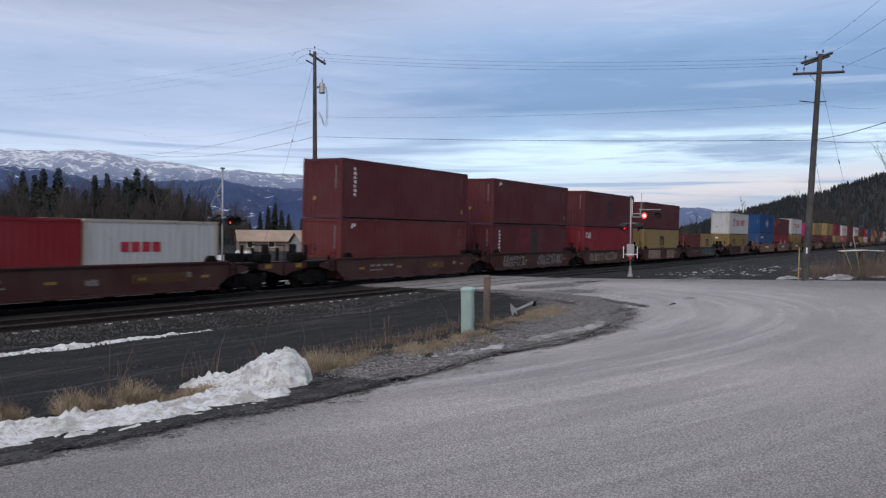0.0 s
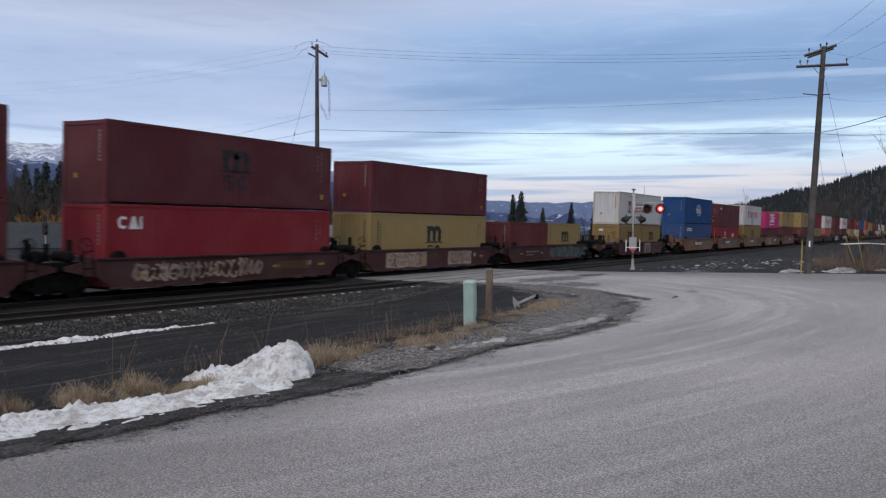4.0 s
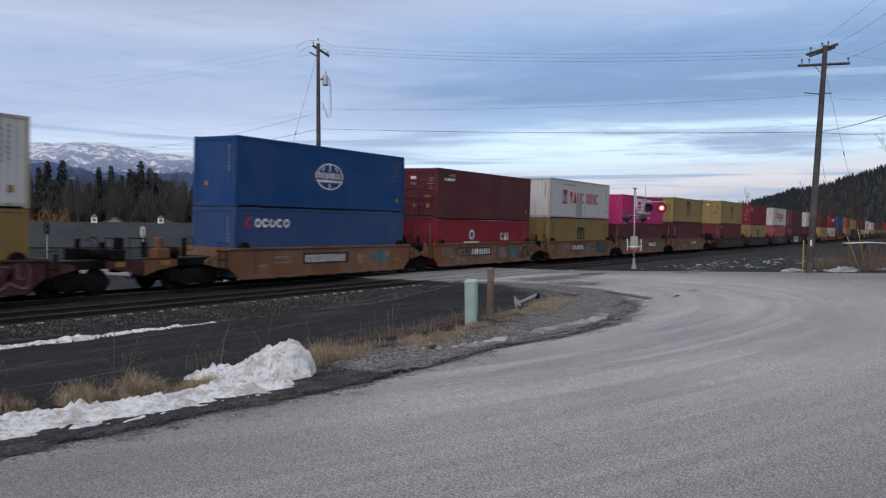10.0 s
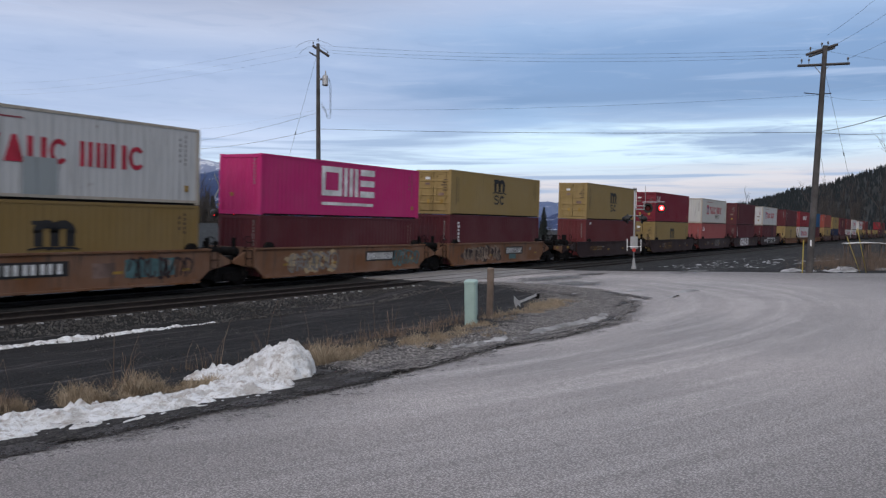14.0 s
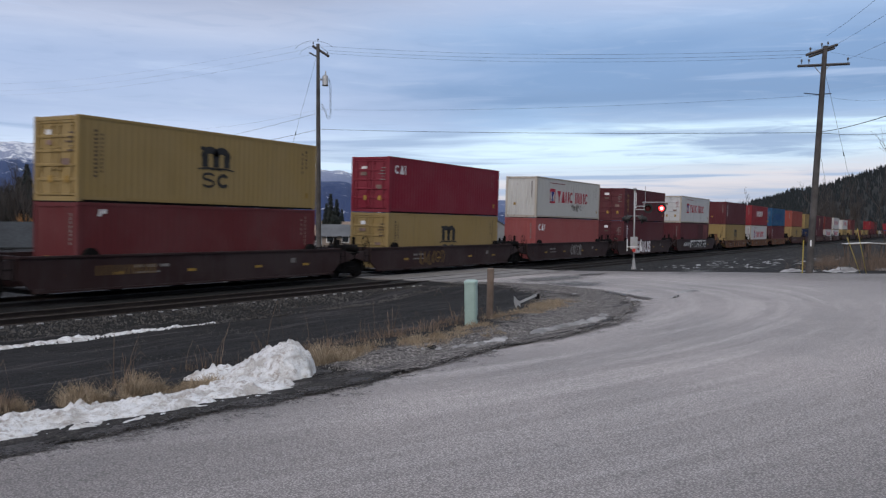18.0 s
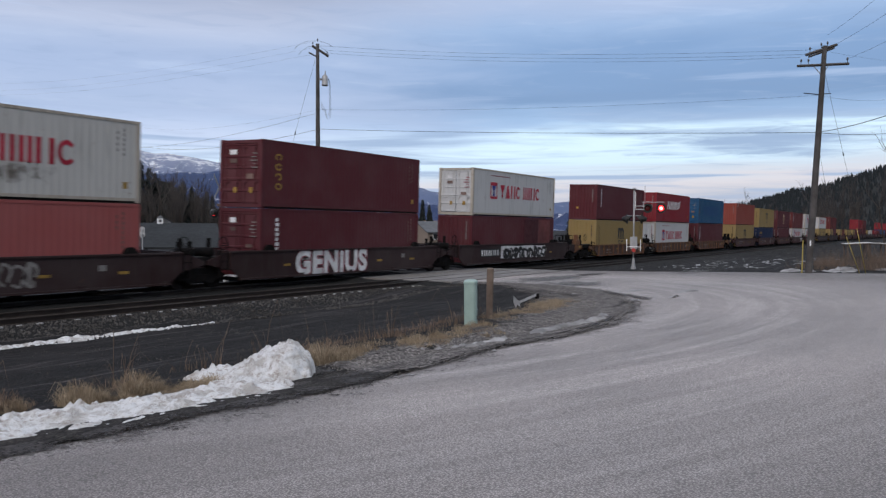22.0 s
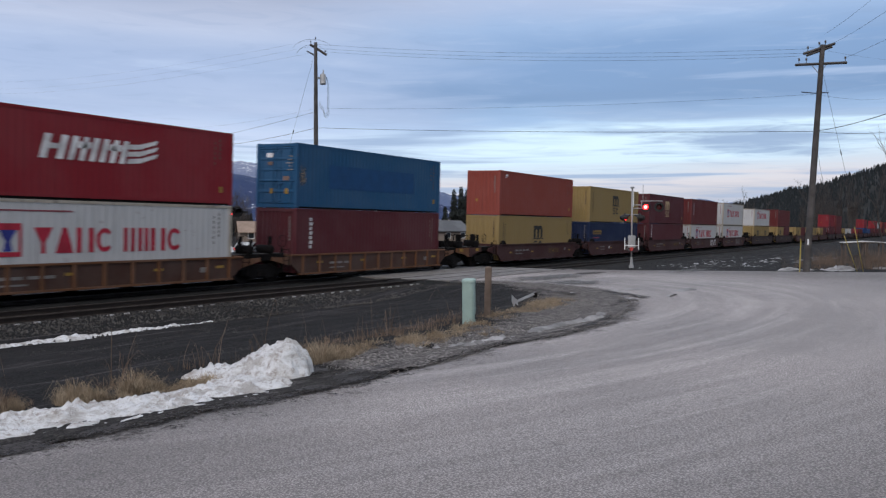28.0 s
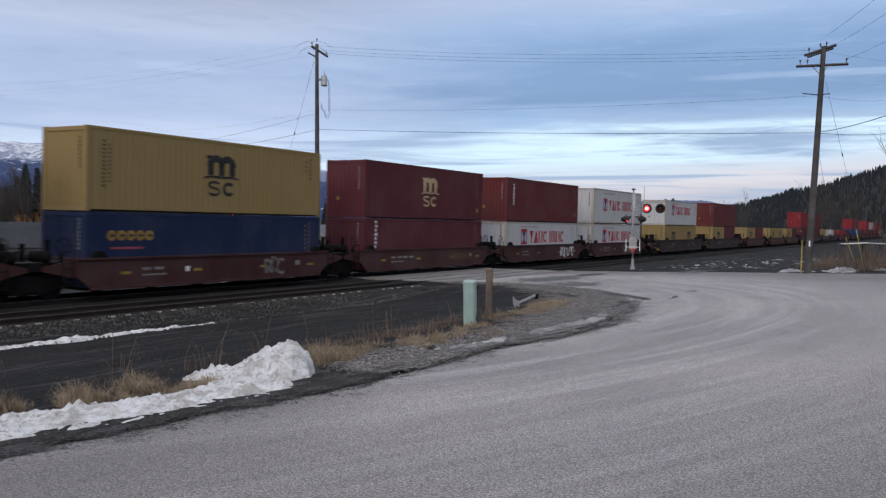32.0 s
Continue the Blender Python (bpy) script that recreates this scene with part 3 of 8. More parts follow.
def build_bed():
    xs = steps((-160, 0, 4), (0, 60, 0.25), (60, 160, 2), (160, 900, 20))
    prof = ((18.3, -0.36), (18.9, -0.29), (19.5, -0.21), (20.0, -0.165), (20.6, -0.15), (21.2, -0.16), (21.8, -0.16), (22.4, -0.16), (23.0, -0.17), (23.6, -0.21),
            (24.2, -0.20), (24.7, -0.15), (25.3, -0.14), (26.2, -0.13), (27.1, -0.12), (27.9, -0.13), (28.6, -0.2), (29.6, -0.4), (30.8, -0.66))
    me = Mesh()
    for x in xs:
        for y, z in prof:
            rough = 0.022 * wobble(x, y, 5.0) + 0.02 * wobble(x, y, 1.3, 3)
            me.v.append((x, y + 0.12 * wobble(x, y, 0.8, 8), z + rough + 0.13 * ease(31.4, 32.9, x) * (x < 33.1) - 0.05 * (33.1 < x < 46.5)))
    w = len(prof)
    me.f = [(i * w + j, (i + 1) * w + j, (i + 1) * w + j + 1, i * w + j + 1) for i in range(len(xs) - 1) for j in range(w - 1)]
    bed = tagged(part("track_bed", me, M["ballast"], None, "bed of dark crushed stone ballast under two tracks", True), category="track bed", kind="structure")
    # loose stones on the near shoulder
    rnd = random.Random(3)
    me = Mesh()
    unit = [(1, 0, 0), (0, 1, 0), (-1, 0, 0), (0, -1, 0), (0, 0, 1), (0, 0, -1)]
    tri = [(0, 1, 4), (1, 2, 4), (2, 3, 4), (3, 0, 4), (1, 0, 5), (2, 1, 5), (3, 2, 5), (0, 3, 5)]
    for _ in range(7000):
        x, y = 5 + 38 * rnd.random() ** 1.4, rnd.uniform(17.6, 20.6)
        if x > 32:
            continue
        z = float(np.interp(y, [p[0] for p in prof], [p[1] for p in prof])) if y > 18.4 else ground_z(x, y)
        r = rnd.uniform(0.02, 0.052)
        m = pose(x, y, z + r * 0.3, rnd.uniform(0, 360), rnd.uniform(0, 360), rnd.uniform(0, 360))
        me.add([m @ Vector((a * r * rnd.uniform(0.7, 1.3), b * r, c * r * 0.8)) for a, b, c in unit], tri)
    tagged(part("ballast_stones", me, M["stone"], None, "loose crushed stones on the ballast shoulder"), category="gravel", kind="stuff")
    return bed


def rail_mesh(x0, x1):
    base, head = Mesh(), Mesh()
    base.prism([(-0.07, -0.17), (0.07, -0.17), (0.07, -0.155), (0.012, -0.14), (0.010, -0.045), (-0.010, -0.045), (-0.012, -0.14), (-0.07, -0.155)], x0, x1)
    head.prism([(-0.034, -0.044), (0.034, -0.044), (0.036, -0.008), (0.028, 0.0), (-0.028, 0.0), (-0.036, -0.008)], x0, x1)
    for me in (base, head):
        me.v = [(y, x, z) for x, y, z in me.v]
    return base.data("rail"), head.data("rail_head")


def build_tracks():
    base, head = rail_mesh(-160, 880)
    for name, yc, lean in (("near_track", NEAR_Y, 0.0), ("train_track", FAR_Y, BANK)):
        track = tagged(new(name), "railway track with rusty steel rails on wooden ties", "track", kind="structure")
        for s in (-GAUGE, GAUGE):
            y = yc + s
            r = part("rail", base, M["rail"], track, "rusty steel rail", m=pose(0, y, bank_z(y) if lean else 0.0, lean))
            part("rail_head", head, M["shine"] if lean else M["rail"], r, "worn bright rail head")
        TRACKS.append((track, yc, lean))


TRACKS = []
build_ground()
build_bed()
build_tracks()


def crossing_deck():
    deck = tagged(new("crossing_deck"), "concrete panels of the level crossing, worn pale", "level crossing", kind="structure")
    field, gauge, mid = Mesh(), Mesh(), Mesh()
    field.soft(0, 0, -0.2, 2.16, 0.62, 0.0, 0.012)
    gauge.soft(0, 0, -0.2, 2.16, 1.28, 0.0, 0.012)
    mid.soft(0, 0, -0.2, 2.16, 1.40, 0.0, 0.012)
    field, gauge, mid = (m.data("panel") for m in (field, gauge, mid))
    rnd = random.Random(4)
    for yc in (NEAR_Y, FAR_Y):
        for i in range(6):
            x = 33.2 + i * 2.18
            for y, me in ((yc - 1.45, field), (yc - 0.64, gauge), (yc + 0.83, field)):
                part("panel", me, M["concrete"], deck, m=pose(x, y, -0.004 + rnd.uniform(-0.006, 0.004) + (bank_z(y) if yc > 24 else 0)))
    for i in range(6):
        x = 33.2 + i * 2.18
        part("panel", mid, M["shoulder"], deck, m=pose(x, 23.24, -0.012))
        part("panel", mid, M["shoulder"], deck, m=pose(x, 28.24, 0.03))
        part("panel", field, M["shoulder"], deck, m=pose(x, 19.68, -0.010))


crossing_deck()


# ---- the train ----
SPEED, GAIN = 11.3436, 0.00763       # metres a second at 16 s, and half its gain
FLOOR = 0.34                         # container floor over the rail heads
MOVERS, WHEELS = [], []


def along(q, t):
    """Where a point of the train, at q when 16 s have gone, is at t."""
    k = t - 16.0
    return q - SPEED * k - GAIN * k * k


def on_train(x, y=0.0, z=0.0):
    """A pose on the banked far track: y from the containers' near side, z over the rails."""
    return pose(x, FACE_Y, 0, BANK) @ pose(0, y, z)


LONG, SHORT, WIDE, TALL, LOW = 12.192, 6.058, 2.438, 2.896, 2.591
SHAPES = {}


def wave(me, length, height, z0, z1, pitch, depth, place):
    """A corrugated sheet, pushed through place(along, out, up)."""
    n = max(2, round((length - 0.05) / pitch))
    p = (length - 0.05) / n
    line = [(0.0, 0.0)]
    for i in range(n):
        a = 0.025 + i * p
        line += [(a + p * 0.10, 0.0), (a + p * 0.32, depth), (a + p * 0.60, depth), (a + p * 0.82, 0.0)]
    line.append((length, 0.0))
    k = len(me.v)
    for u, d in line:
        me.v += [place(u, d, z0), place(u, d, z1)]
    me.f += [(k + 2 * i, k + 2 * i + 2, k + 2 * i + 3, k + 2 * i + 1) for i in range(len(line) - 1)]


def container_meshes(length, height):
    key = (length, height)
    if key in SHAPES:
        return SHAPES[key]
    S = SHAPES[key] = {}
    P = 0.16
    me = Mesh()          # posts, rails and headers
    for x in (0.0, length - P):
        for y in (0.0, WIDE - P):
            me.box(x, y, 0.118, x + P, y + P, height - 0.118)
        me.box(x + 0.02, P, 0.004, x + 0.14, WIDE - P, 0.17)
        me.box(x + 0.02, P, height - 0.16, x + 0.14, WIDE - P, height - 0.02)
    for y in (0.012, WIDE - 0.072):
        me.box(P, y, 0.065, length - P, y + 0.06, 0.17)
        me.box(P, y, height - 0.10, length - P, y + 0.06, height)
    S["frame"] = me.data("frame")
    L = length - 2 * P
    for name, f in (("side_near", lambda u, d, z: (P + u, 0.022 + d, z)), ("side_far", lambda u, d, z: (P + u, WIDE - 0.022 - d, z))):
        me = Mesh()
        wave(me, L, height, 0.165, height - 0.095, 0.278, 0.012, f)
        S[name] = me.data("side_wall")
    for name, f in (("end_left", lambda u, d, z: (0.03 + d, P + u, z)), ("end_right", lambda u, d, z: (length - 0.03 - d, P + u, z))):
        me = Mesh()
        wave(me, WIDE - 2 * P, height, 0.165, height - 0.155, 0.25, 0.045, f)
        S[name] = me.data("end_wall")
    me = Mesh()
    wave(me, length - 0.2, height, 0.05, WIDE - 0.05, 0.3, 0.02, lambda u, d, w: (0.1 + u, w, height - 0.015 - d))
    S["roof"] = me.data("roof")
    me = Mesh()
    me.box(0.17, 0.04, 0.001, length - 0.17, WIDE - 0.04, 0.18)
    S["floor"] = me.data("floor")
    me = Mesh()
    me.soft(0, 0, 0, 0.178, 0.162, 0.118, 0.012)
    me.box(0.05, -0.003, 0.035, 0.13, 0.0, 0.085)
    S["casting"] = me.data("corner_casting")
    # one door leaf: a panel with three sunk fields and its frame
    me = Mesh()
    w, z0, z1 = (WIDE - 2 * P) / 2 - 0.025, 0.20, height - 0.18
    line = []
    for i in range(5):
        z, step = z0 + (z1 - z0 - 0.07) * i / 5, (z1 - z0 - 0.07) / 5
        line += [(0.022, z), (0.022, z + 0.07), (0.052, z + 0.10), (0.052, z + step - 0.03)]
    line += [(0.022, z1 - 0.07), (0.022, z1)]
    me.v = [(x, y, z) for x, z in line for y in (0, w)]
    me.f = [(2 * i, 2 * i + 2, 2 * i + 3, 2 * i + 1) for i in range(len(line) - 1)]
    S["door"] = me.data("door")
    me = Mesh()
    me.tube([(0.0, 0, z0 - 0.08), (0.0, 0, z1 + 0.08)], 0.017, 6)
    S["rod"] = me.data("lock_rod")
    me = Mesh()
    me.soft(-0.022, -0.085, -0.035, 0.02, 0.085, 0.035, 0.008)
    S["bracket"] = me.data("rod_bracket")
    me = Mesh()
    me.box(-0.035, -0.26, 1.19, -0.02, 0.02, 1.23)
    me.box(-0.03, -0.05, 1.16, 0.02, 0.03, 1.26)
    S["lever"] = me.data("handle")
    return S


def decal(name, rects, ink, parent, y=0.014, label=""):
    """Flat marks on the near side: (x0, z0, x1, z1) each, or an outline of (x, z) points."""
    me = Mesh()
    for r in rects:
        if not hasattr(r[0], "__len__"):
            r = [(r[0], r[1]), (r[2], r[1]), (r[2], r[3]), (r[0], r[3])]
        me.prism(r, y, y + 0.003)
    ob = part(name, me, INK[ink], parent, label)
    return tagged(ob, kind="stuff") if len(rects) > 1 else ob


def slab(x, z, w, h, lean=0.0):
    return [(x, z), (x + w, z), (x + w + lean, z + h), (x + lean, z + h)]


def arc(cx, cz, rx, rz, a0, a1, t, n=10):
    """A curved band of thickness t about a centre, from angle a0 to a1 in degrees."""
    out = []
    for i in range(n):
        a, b = (radians(a0 + (a1 - a0) * k / n) for k in (i, i + 1))
        out.append([(cx + (rx - f) * math.cos(c), cz + (rz - f) * math.sin(c)) for f, c in ((0, a), (0, b), (t, b), (t, a))])
    return out


def mark_shape(kind, x, z, w, h, lean=0.0):
    """One plain shape of a word mark that is not spelt out: wedge, tent, bars, ring or block."""
    if kind == "wedge":
        return [[(x, z + h), (x + 0.40 * w, z + 0.42 * h), (x + 0.40 * w, z), (x + 0.62 * w, z), (x + 0.62 * w, z + 0.42 * h), (x + w, z + h)]]
    if kind == "tent":
        return [[(x, z), (x + 0.30 * w, z), (x + 0.70 * w, z), (x + w, z), (x + 0.62 * w, z + h), (x + 0.38 * w, z + h)]]
    if kind == "ring":
        return arc(x + w / 2, z + h / 2, w * 0.52, h * 0.5, 40, 320, min(w, h) * 0.24)
    if kind == "block":
        return [slab(x, z, w, h, lean)]
    n = 2 if kind == "two" else 3
    t = w * (0.30 if n == 2 else 0.22)
    return [slab(x + (w - t) * i / (n - 1), z, t, h, lean) for i in range(n)]


def mark_row(kinds, x, z, w, h, gap, lean=0.0):
    out = []
    for k in kinds:
        wide = w * (1.2 if k == "three" else 0.26 if k == "block" else 1.0)
        if k:
            out += mark_shape(k, x, z, wide, h, lean)
        x += (wide if k else 0.35 * w) + gap
    return out


def glyph_row(x, z, widths, h, gap):
    """A row of plain bars of a word's size and weight, for writing that is not spelt out."""
    out = []
    for w in widths:
        if w and w < 0.24:
            out.append(slab(x, z, w, h))
        elif w:
            out += [slab(x, z, w * 0.30, h), slab(x + w * 0.62, z, w * 0.30, h)]
        x += w + gap
    return out


def side_logo(kind, box, length, height):
    if kind == "wide_red":            # a square emblem and two groups of plain shapes
        z, h = 1.16, 0.84
        decal("emblem", [slab(2.3, z - 0.08, 0.92, 0.15), slab(2.3, z + 0.76, 0.92, 0.21), slab(2.3, z + 0.07, 0.10, 0.69), slab(3.12, z + 0.07, 0.10, 0.69)], "red", box)
        decal("emblem", [[(2.60, z + 0.09), (2.92, z + 0.09), (2.84, z + 0.40), (3.04, z + 0.76), (2.48, z + 0.76), (2.68, z + 0.40)]], "blue", box)
        decal("lettering", mark_row(("wedge", "tent", "two", "ring", "", "three", "block", "two", "ring"), 3.62, z, 0.66, h, 0.105), "red", box, label="red plain shapes of a word mark")
        decal("stripe", [(2.3, height * 0.868, 5.0, height * 0.885)], "rose", box)
    elif kind in ("tall_black", "tall_tan", "arch_black"):
        ink = "tan" if kind == "tall_tan" else "black"
        x, z, w, h = (5.40, 1.40, 1.45, 0.92) if length > 8 else (2.55, 1.20, 1.25, 0.80)
        if kind == "arch_black" and length > 8:
            z, h = 1.30, 0.98
        t, r = w * 0.21, w * 0.29
        legs = [slab(x + k, z + 0.12, t, h - 0.12 - r * 0.8) for k in (0.0, w / 2 - t / 2, w - t)]
        arches = arc(x + r + 0.01, z + h - r, r + 0.06, r, 0, 180, t * 0.9) + arc(x + w - r - 0.01, z + h - r, r + 0.06, r, 0, 180, t * 0.9)
        foot = arc(x + w * 0.28, z - 0.06, w * 0.52, 0.17, 35, 150, 0.07, 6) + arc(x + w * 0.72, z - 0.06, w * 0.52, 0.17, 30, 145, 0.07, 6)
        decal("emblem", legs + arches + [slab(x - 0.08, z + h - 0.16, t, 0.13)], ink, box)
        decal("emblem", [q for q in foot], ink, box, 0.009)
        if kind != "arch_black" or length > 8:
            rx, rz, t2 = w * 0.23, 0.29, 0.14
            c1, c2, zz = x + w * 0.24, x + w * 0.77, z - 0.40
            decal("emblem", arc(c1, zz + 0.14, rx, 0.17, 20, 270, 0.10, 8) + arc(c1, zz - 0.12, rx, 0.18, -160, 90, 0.10, 8) + arc(c2, zz, rx, rz, 40, 320, t2), ink, box)
    elif kind == "globe_white":
        x, z, rx, rz = 6.04, 1.53, 1.0, 0.62
        ring = []
        for i in range(24):
            a, b = 2 * math.pi * i / 24, 2 * math.pi * (i + 1) / 24
            if i not in (0, 11, 12, 23):
                ring.append([(x + k * rx * math.cos(c), z + k * rz * math.sin(c)) for k, c in ((1, a), (1, b), (0.9, b), (0.9, a))])
        decal("emblem", ring + [slab(x - 0.05, z + 0.22, 0.1, 0.36), slab(x - 0.6, z + 0.24, 0.09, 0.22, 0.16), slab(x + 0.51, z + 0.24, 0.09, 0.22, -0.16), slab(x - 0.05, z - 0.58, 0.1, 0.26)], "white", box)
        decal("lettering", glyph_row(x - 1.04, z - 0.10, (0.36, 0.36, 0.36, 0.36, 0.36), 0.28, 0.06) + [slab(x - 0.95, z - 0.27, 1.9, 0.11)], "white", box)
    elif kind == "big_white":
        x, z, h = 4.0, 0.97, 1.36
        ring = [slab(x, z, 0.26, h), slab(x + 1.24, z, 0.26, h), slab(x + 0.26, z, 0.98, 0.26), slab(x + 0.26, z + h - 0.26, 0.98, 0.26)]
        decal("lettering", ring + [slab(x + 1.66, z, 0.26, h), slab(x + 2.5, z, 0.26, h), slab(x + 2.08, z, 0.26, h)]
              + [slab(x + 2.95, z + k, 1.16, 0.30) for k in (0.0, h / 2 - 0.15, h - 0.30)] + [slab(x + 0.02, z - 0.44, 4.0, 0.14)], "white", box, label="white block lettering")
    elif kind == "swoosh_white":
        x, z, h = 3.76, 1.32, 0.80
        decal("lettering", mark_row(("two", "three", "three"), x, z, 0.86, h, 0.16, 0.22) + [slab(x + 0.3, z + 0.33, 0.36, 0.17, 0.05), slab(x + 1.40, z + 0.42, 0.5, 0.22, 0.06), slab(x + 2.60, z + 0.42, 0.5, 0.22, 0.06)]
              + [[(x + 3.35, z + 0.02 + 0.25 * i), (x + 3.9, z + 0.06 + 0.25 * i), (x + 4.6, z + 0.30 + 0.24 * i), (x + 4.7, z + 0.46 + 0.24 * i), (x + 3.95, z + 0.24 + 0.25 * i), (x + 3.42, z + 0.19 + 0.25 * i)] for i in range(3)], "white", box, label="white slanted plain shapes with a wing")
    elif kind == "small_white":
        decal("lettering", mark_row(("ring", "tent", "block"), 0.52, 2.02, 0.40, 0.46, 0.06), "white", box)
    elif kind == "pair_white":
        disc = [(4.15 + 0.3 * math.cos(a), 1.72 + 0.3 * math.sin(a)) for a in [math.pi * i / 8 for i in range(16)]]
        decal("emblem", [disc], "white", box)
        decal("emblem", [[(x * 0.6 + 4.15 * 0.4, z * 0.6 + 1.72 * 0.4) for x, z in disc]], "blue", box, 0.009)
        decal("lettering", [slab(3.2 + 0.24 * i, 1.12, 0.19, 0.19) for i in range(8)] + mark_row(("ring", "tent", "block"), 7.9, 1.35, 0.42, 0.5, 0.07), "white", box)
    elif kind == "red_white":
        decal("emblem", arc(0.85, 2.28, 0.24, 0.24, 40, 320, 0.13), "red", box)
        decal("lettering", [q for i in range(5) for q in arc(1.36 + 0.44 * i, 2.26, 0.20, 0.20, (0, 20, 90, 40, 0)[i], (360, 340, 400, 320, 360)[i], 0.10, 9)], "white", box, label="white block lettering")
    elif kind == "gold_small":
        decal("lettering", [q for i in range(5) for q in arc(1.05 + 0.40 * i, 1.78, 0.19, 0.19, 10, 350, 0.11, 9)], "gold", box)
        decal("stripe", [(1.0, 1.30, 2.4, 1.38)], "rose", box)
    elif kind == "column_white":
        decal("lettering", [slab(0.94, 2.56 - 0.21 * (i + 1), 0.21 if i % 2 else 0.16, 0.145) for i in range(7)], "white", box)
    elif kind == "red_small":
        decal("lettering", [slab(1.5 + 0.46 * i, height * 0.56, 0.36, 0.36) for i in range(4)], "red", box)
    elif kind == "column_gold":
        decal("lettering", [q for i in range(4) for q in arc(1.06, height * 0.85 - 0.42 * (i + 1) + 0.15, 0.21, 0.16, (-60, 20, -90, 0)[i], (240, 340, 180, 360)[i], 0.075, 8)], "gold", box)
    elif kind == "tag_yellow":
        decal("sign_panel", [(0.75, height * 0.75, 2.05, height * 0.93)], "black", box)
        decal("stripe", [[(1.1, height * 0.86), (2.0, height * 0.84), (2.0, height * 0.92), (1.5, height * 0.89)]], "gold", box, 0.009)
        decal("lettering", [slab(0.82 + 0.3 * i, height * 0.765, 0.24, 0.15) for i in range(4)], "white", box, 0.009)
    elif kind == "tag_white":
        decal("lettering", [slab(0.80, height * 0.84, 0.12, 0.24, 0.06), slab(0.98, height * 0.87, 0.14, 0.16, 0.05)], "white", box)


INK_END = {"white": "rose", "cream": "umber", "yellow": "umber", "mustard": "umber", "grey": "rose"}
INK_OF = {"white": "grey", "cream": "grey", "yellow": "umber", "mustard": "umber", "grey": "rose"}


def container(q, z, length, height, colour, logo="", doors=False, seed=0):
    names = {"maroon": "dark maroon", "brown": "brown-red", "crimson": "crimson", "rustred": "faded rust-red", "cobalt": "bright blue", "slate": "faded blue", "azure": "teal-blue"}
    label = "%s corrugated steel freight container %s a well car" % (names.get(colour, colour), "in" if z < 1 else "stacked high on")
    box = thing("freight_container", label, "container", "containers on the train")
    S, mat, rnd = container_meshes(length, height), BOX[colour], random.Random(seed)
    edge = EDGE if colour in ("white", "cream") else mat
    part("frame", S["frame"], edge, box)
    part("side_wall", S["side_near"], mat, box)
    part("side_wall", S["side_far"], mat, box)
    part("roof", S["roof"], mat, box)
    # near-black floor, also standing in for shade in the seam between stacked boxes
    part("floor", S["floor"], M["dark"], box)
    part("end_wall", S["end_right"], mat, box)
    for x, sx in ((0, 1), (length, -1)):
        for y, sy in ((0, 1), (WIDE, -1)):
            for zz in (0, height - 0.118):
                c = part("corner_casting", S["casting"], edge, box, m=pose(x - (0.178 if sx < 0 else 0), y - (0.162 if sy < 0 else 0), zz))
    if doors:
        w = (WIDE - 0.32) / 2
        for k in (0, 1):
            d = part("door", S["door"], mat, box, m=pose(0, 0.17 + k * (w + 0.01), 0))
            for y in (0.2, w - 0.22):
                rod = part("lock_rod", S["rod"], mat, d, m=pose(0.012, y, 0))
                if q < 200:
                    for f in range(4):
                        part("rod_bracket", S["bracket"], mat, rod, m=pose(0, 0, 0.32 + (height - 0.66) * f / 3))
                part("handle", S["lever"], mat, d, m=pose(0.012, y, rnd.choice((-0.1, 0.0))))
        for k in (0.0, 0.9):
            me = Mesh()
            me.box(0.004, 0.52 + k, 0.62, 0.012, 0.72 + k, 0.86)
            part("placard", me, INK["gold"], box)
        me = Mesh()
        for i in range(5):
            me.box(0.004, 0.27 + 0.04 * (i % 2), height - 0.62 - i * 0.15, 0.012, 0.50 + 0.08 * (i % 3), height - 0.57 - i * 0.15)
        tagged(part("marking", me, INK[INK_END.get(colour, "grey")], box), kind="stuff")
        for y0, z0, ink in ((1.45, 0.78, "white"), (1.45, 0.66, "dust"), (0.48, 0.42, "dust")):
            me = Mesh()
            me.box(0.003, y0, height * z0, 0.011, y0 + rnd.uniform(0.28, 0.42), height * z0 + rnd.uniform(0.12, 0.22))
            part("label_plate", me, INK[ink], box)
    else:
        part("end_wall", S["end_left"], mat, box)
        me = Mesh()
        me.box(0.022, 1.62, height * 0.3, 0.027, 1.80, height * 0.36)
        part("placard", me, INK["gold"], box)
        me = Mesh()
        for i in range(8):
            me.box(0.022, 0.36, height * 0.5 + i * 0.14, 0.027, 0.43, height * 0.5 + i * 0.14 + 0.1)
        tagged(part("marking", me, INK[INK_END.get(colour, "grey")], box), kind="stuff")
    if length > 8:
        decal("marking", [slab(length - 0.98, height * 0.82 - 0.20 * i, 0.07, 0.11) for i in range(rnd.randint(3, 6))] + [slab(length - 0.72, height * 0.86 - 0.17 * i, 0.07, 0.11) for i in range(rnd.randint(5, 8))], INK_OF.get(colour, "dust"), box)
        decal("placard", [(length - 0.72, height * 0.17, length - 0.52, height * 0.25)], "gold", box)
        if colour in ("yellow", "mustard"):
            decal("marking", [slab(0.64, height * 0.82 - 0.14 * i, 0.10, 0.08) for i in range(12)] + [slab(0.90, height * 0.78 - 0.14 * i, 0.06, 0.08) for i in range(10)], "umber", box)
    elif colour in ("yellow", "mustard"):
        decal("marking", [slab(0.42, height * 0.84 - 0.14 * i, 0.09, 0.08) for i in range(8)], "umber", box)
    if logo:
        side_logo(logo, box, length, height)
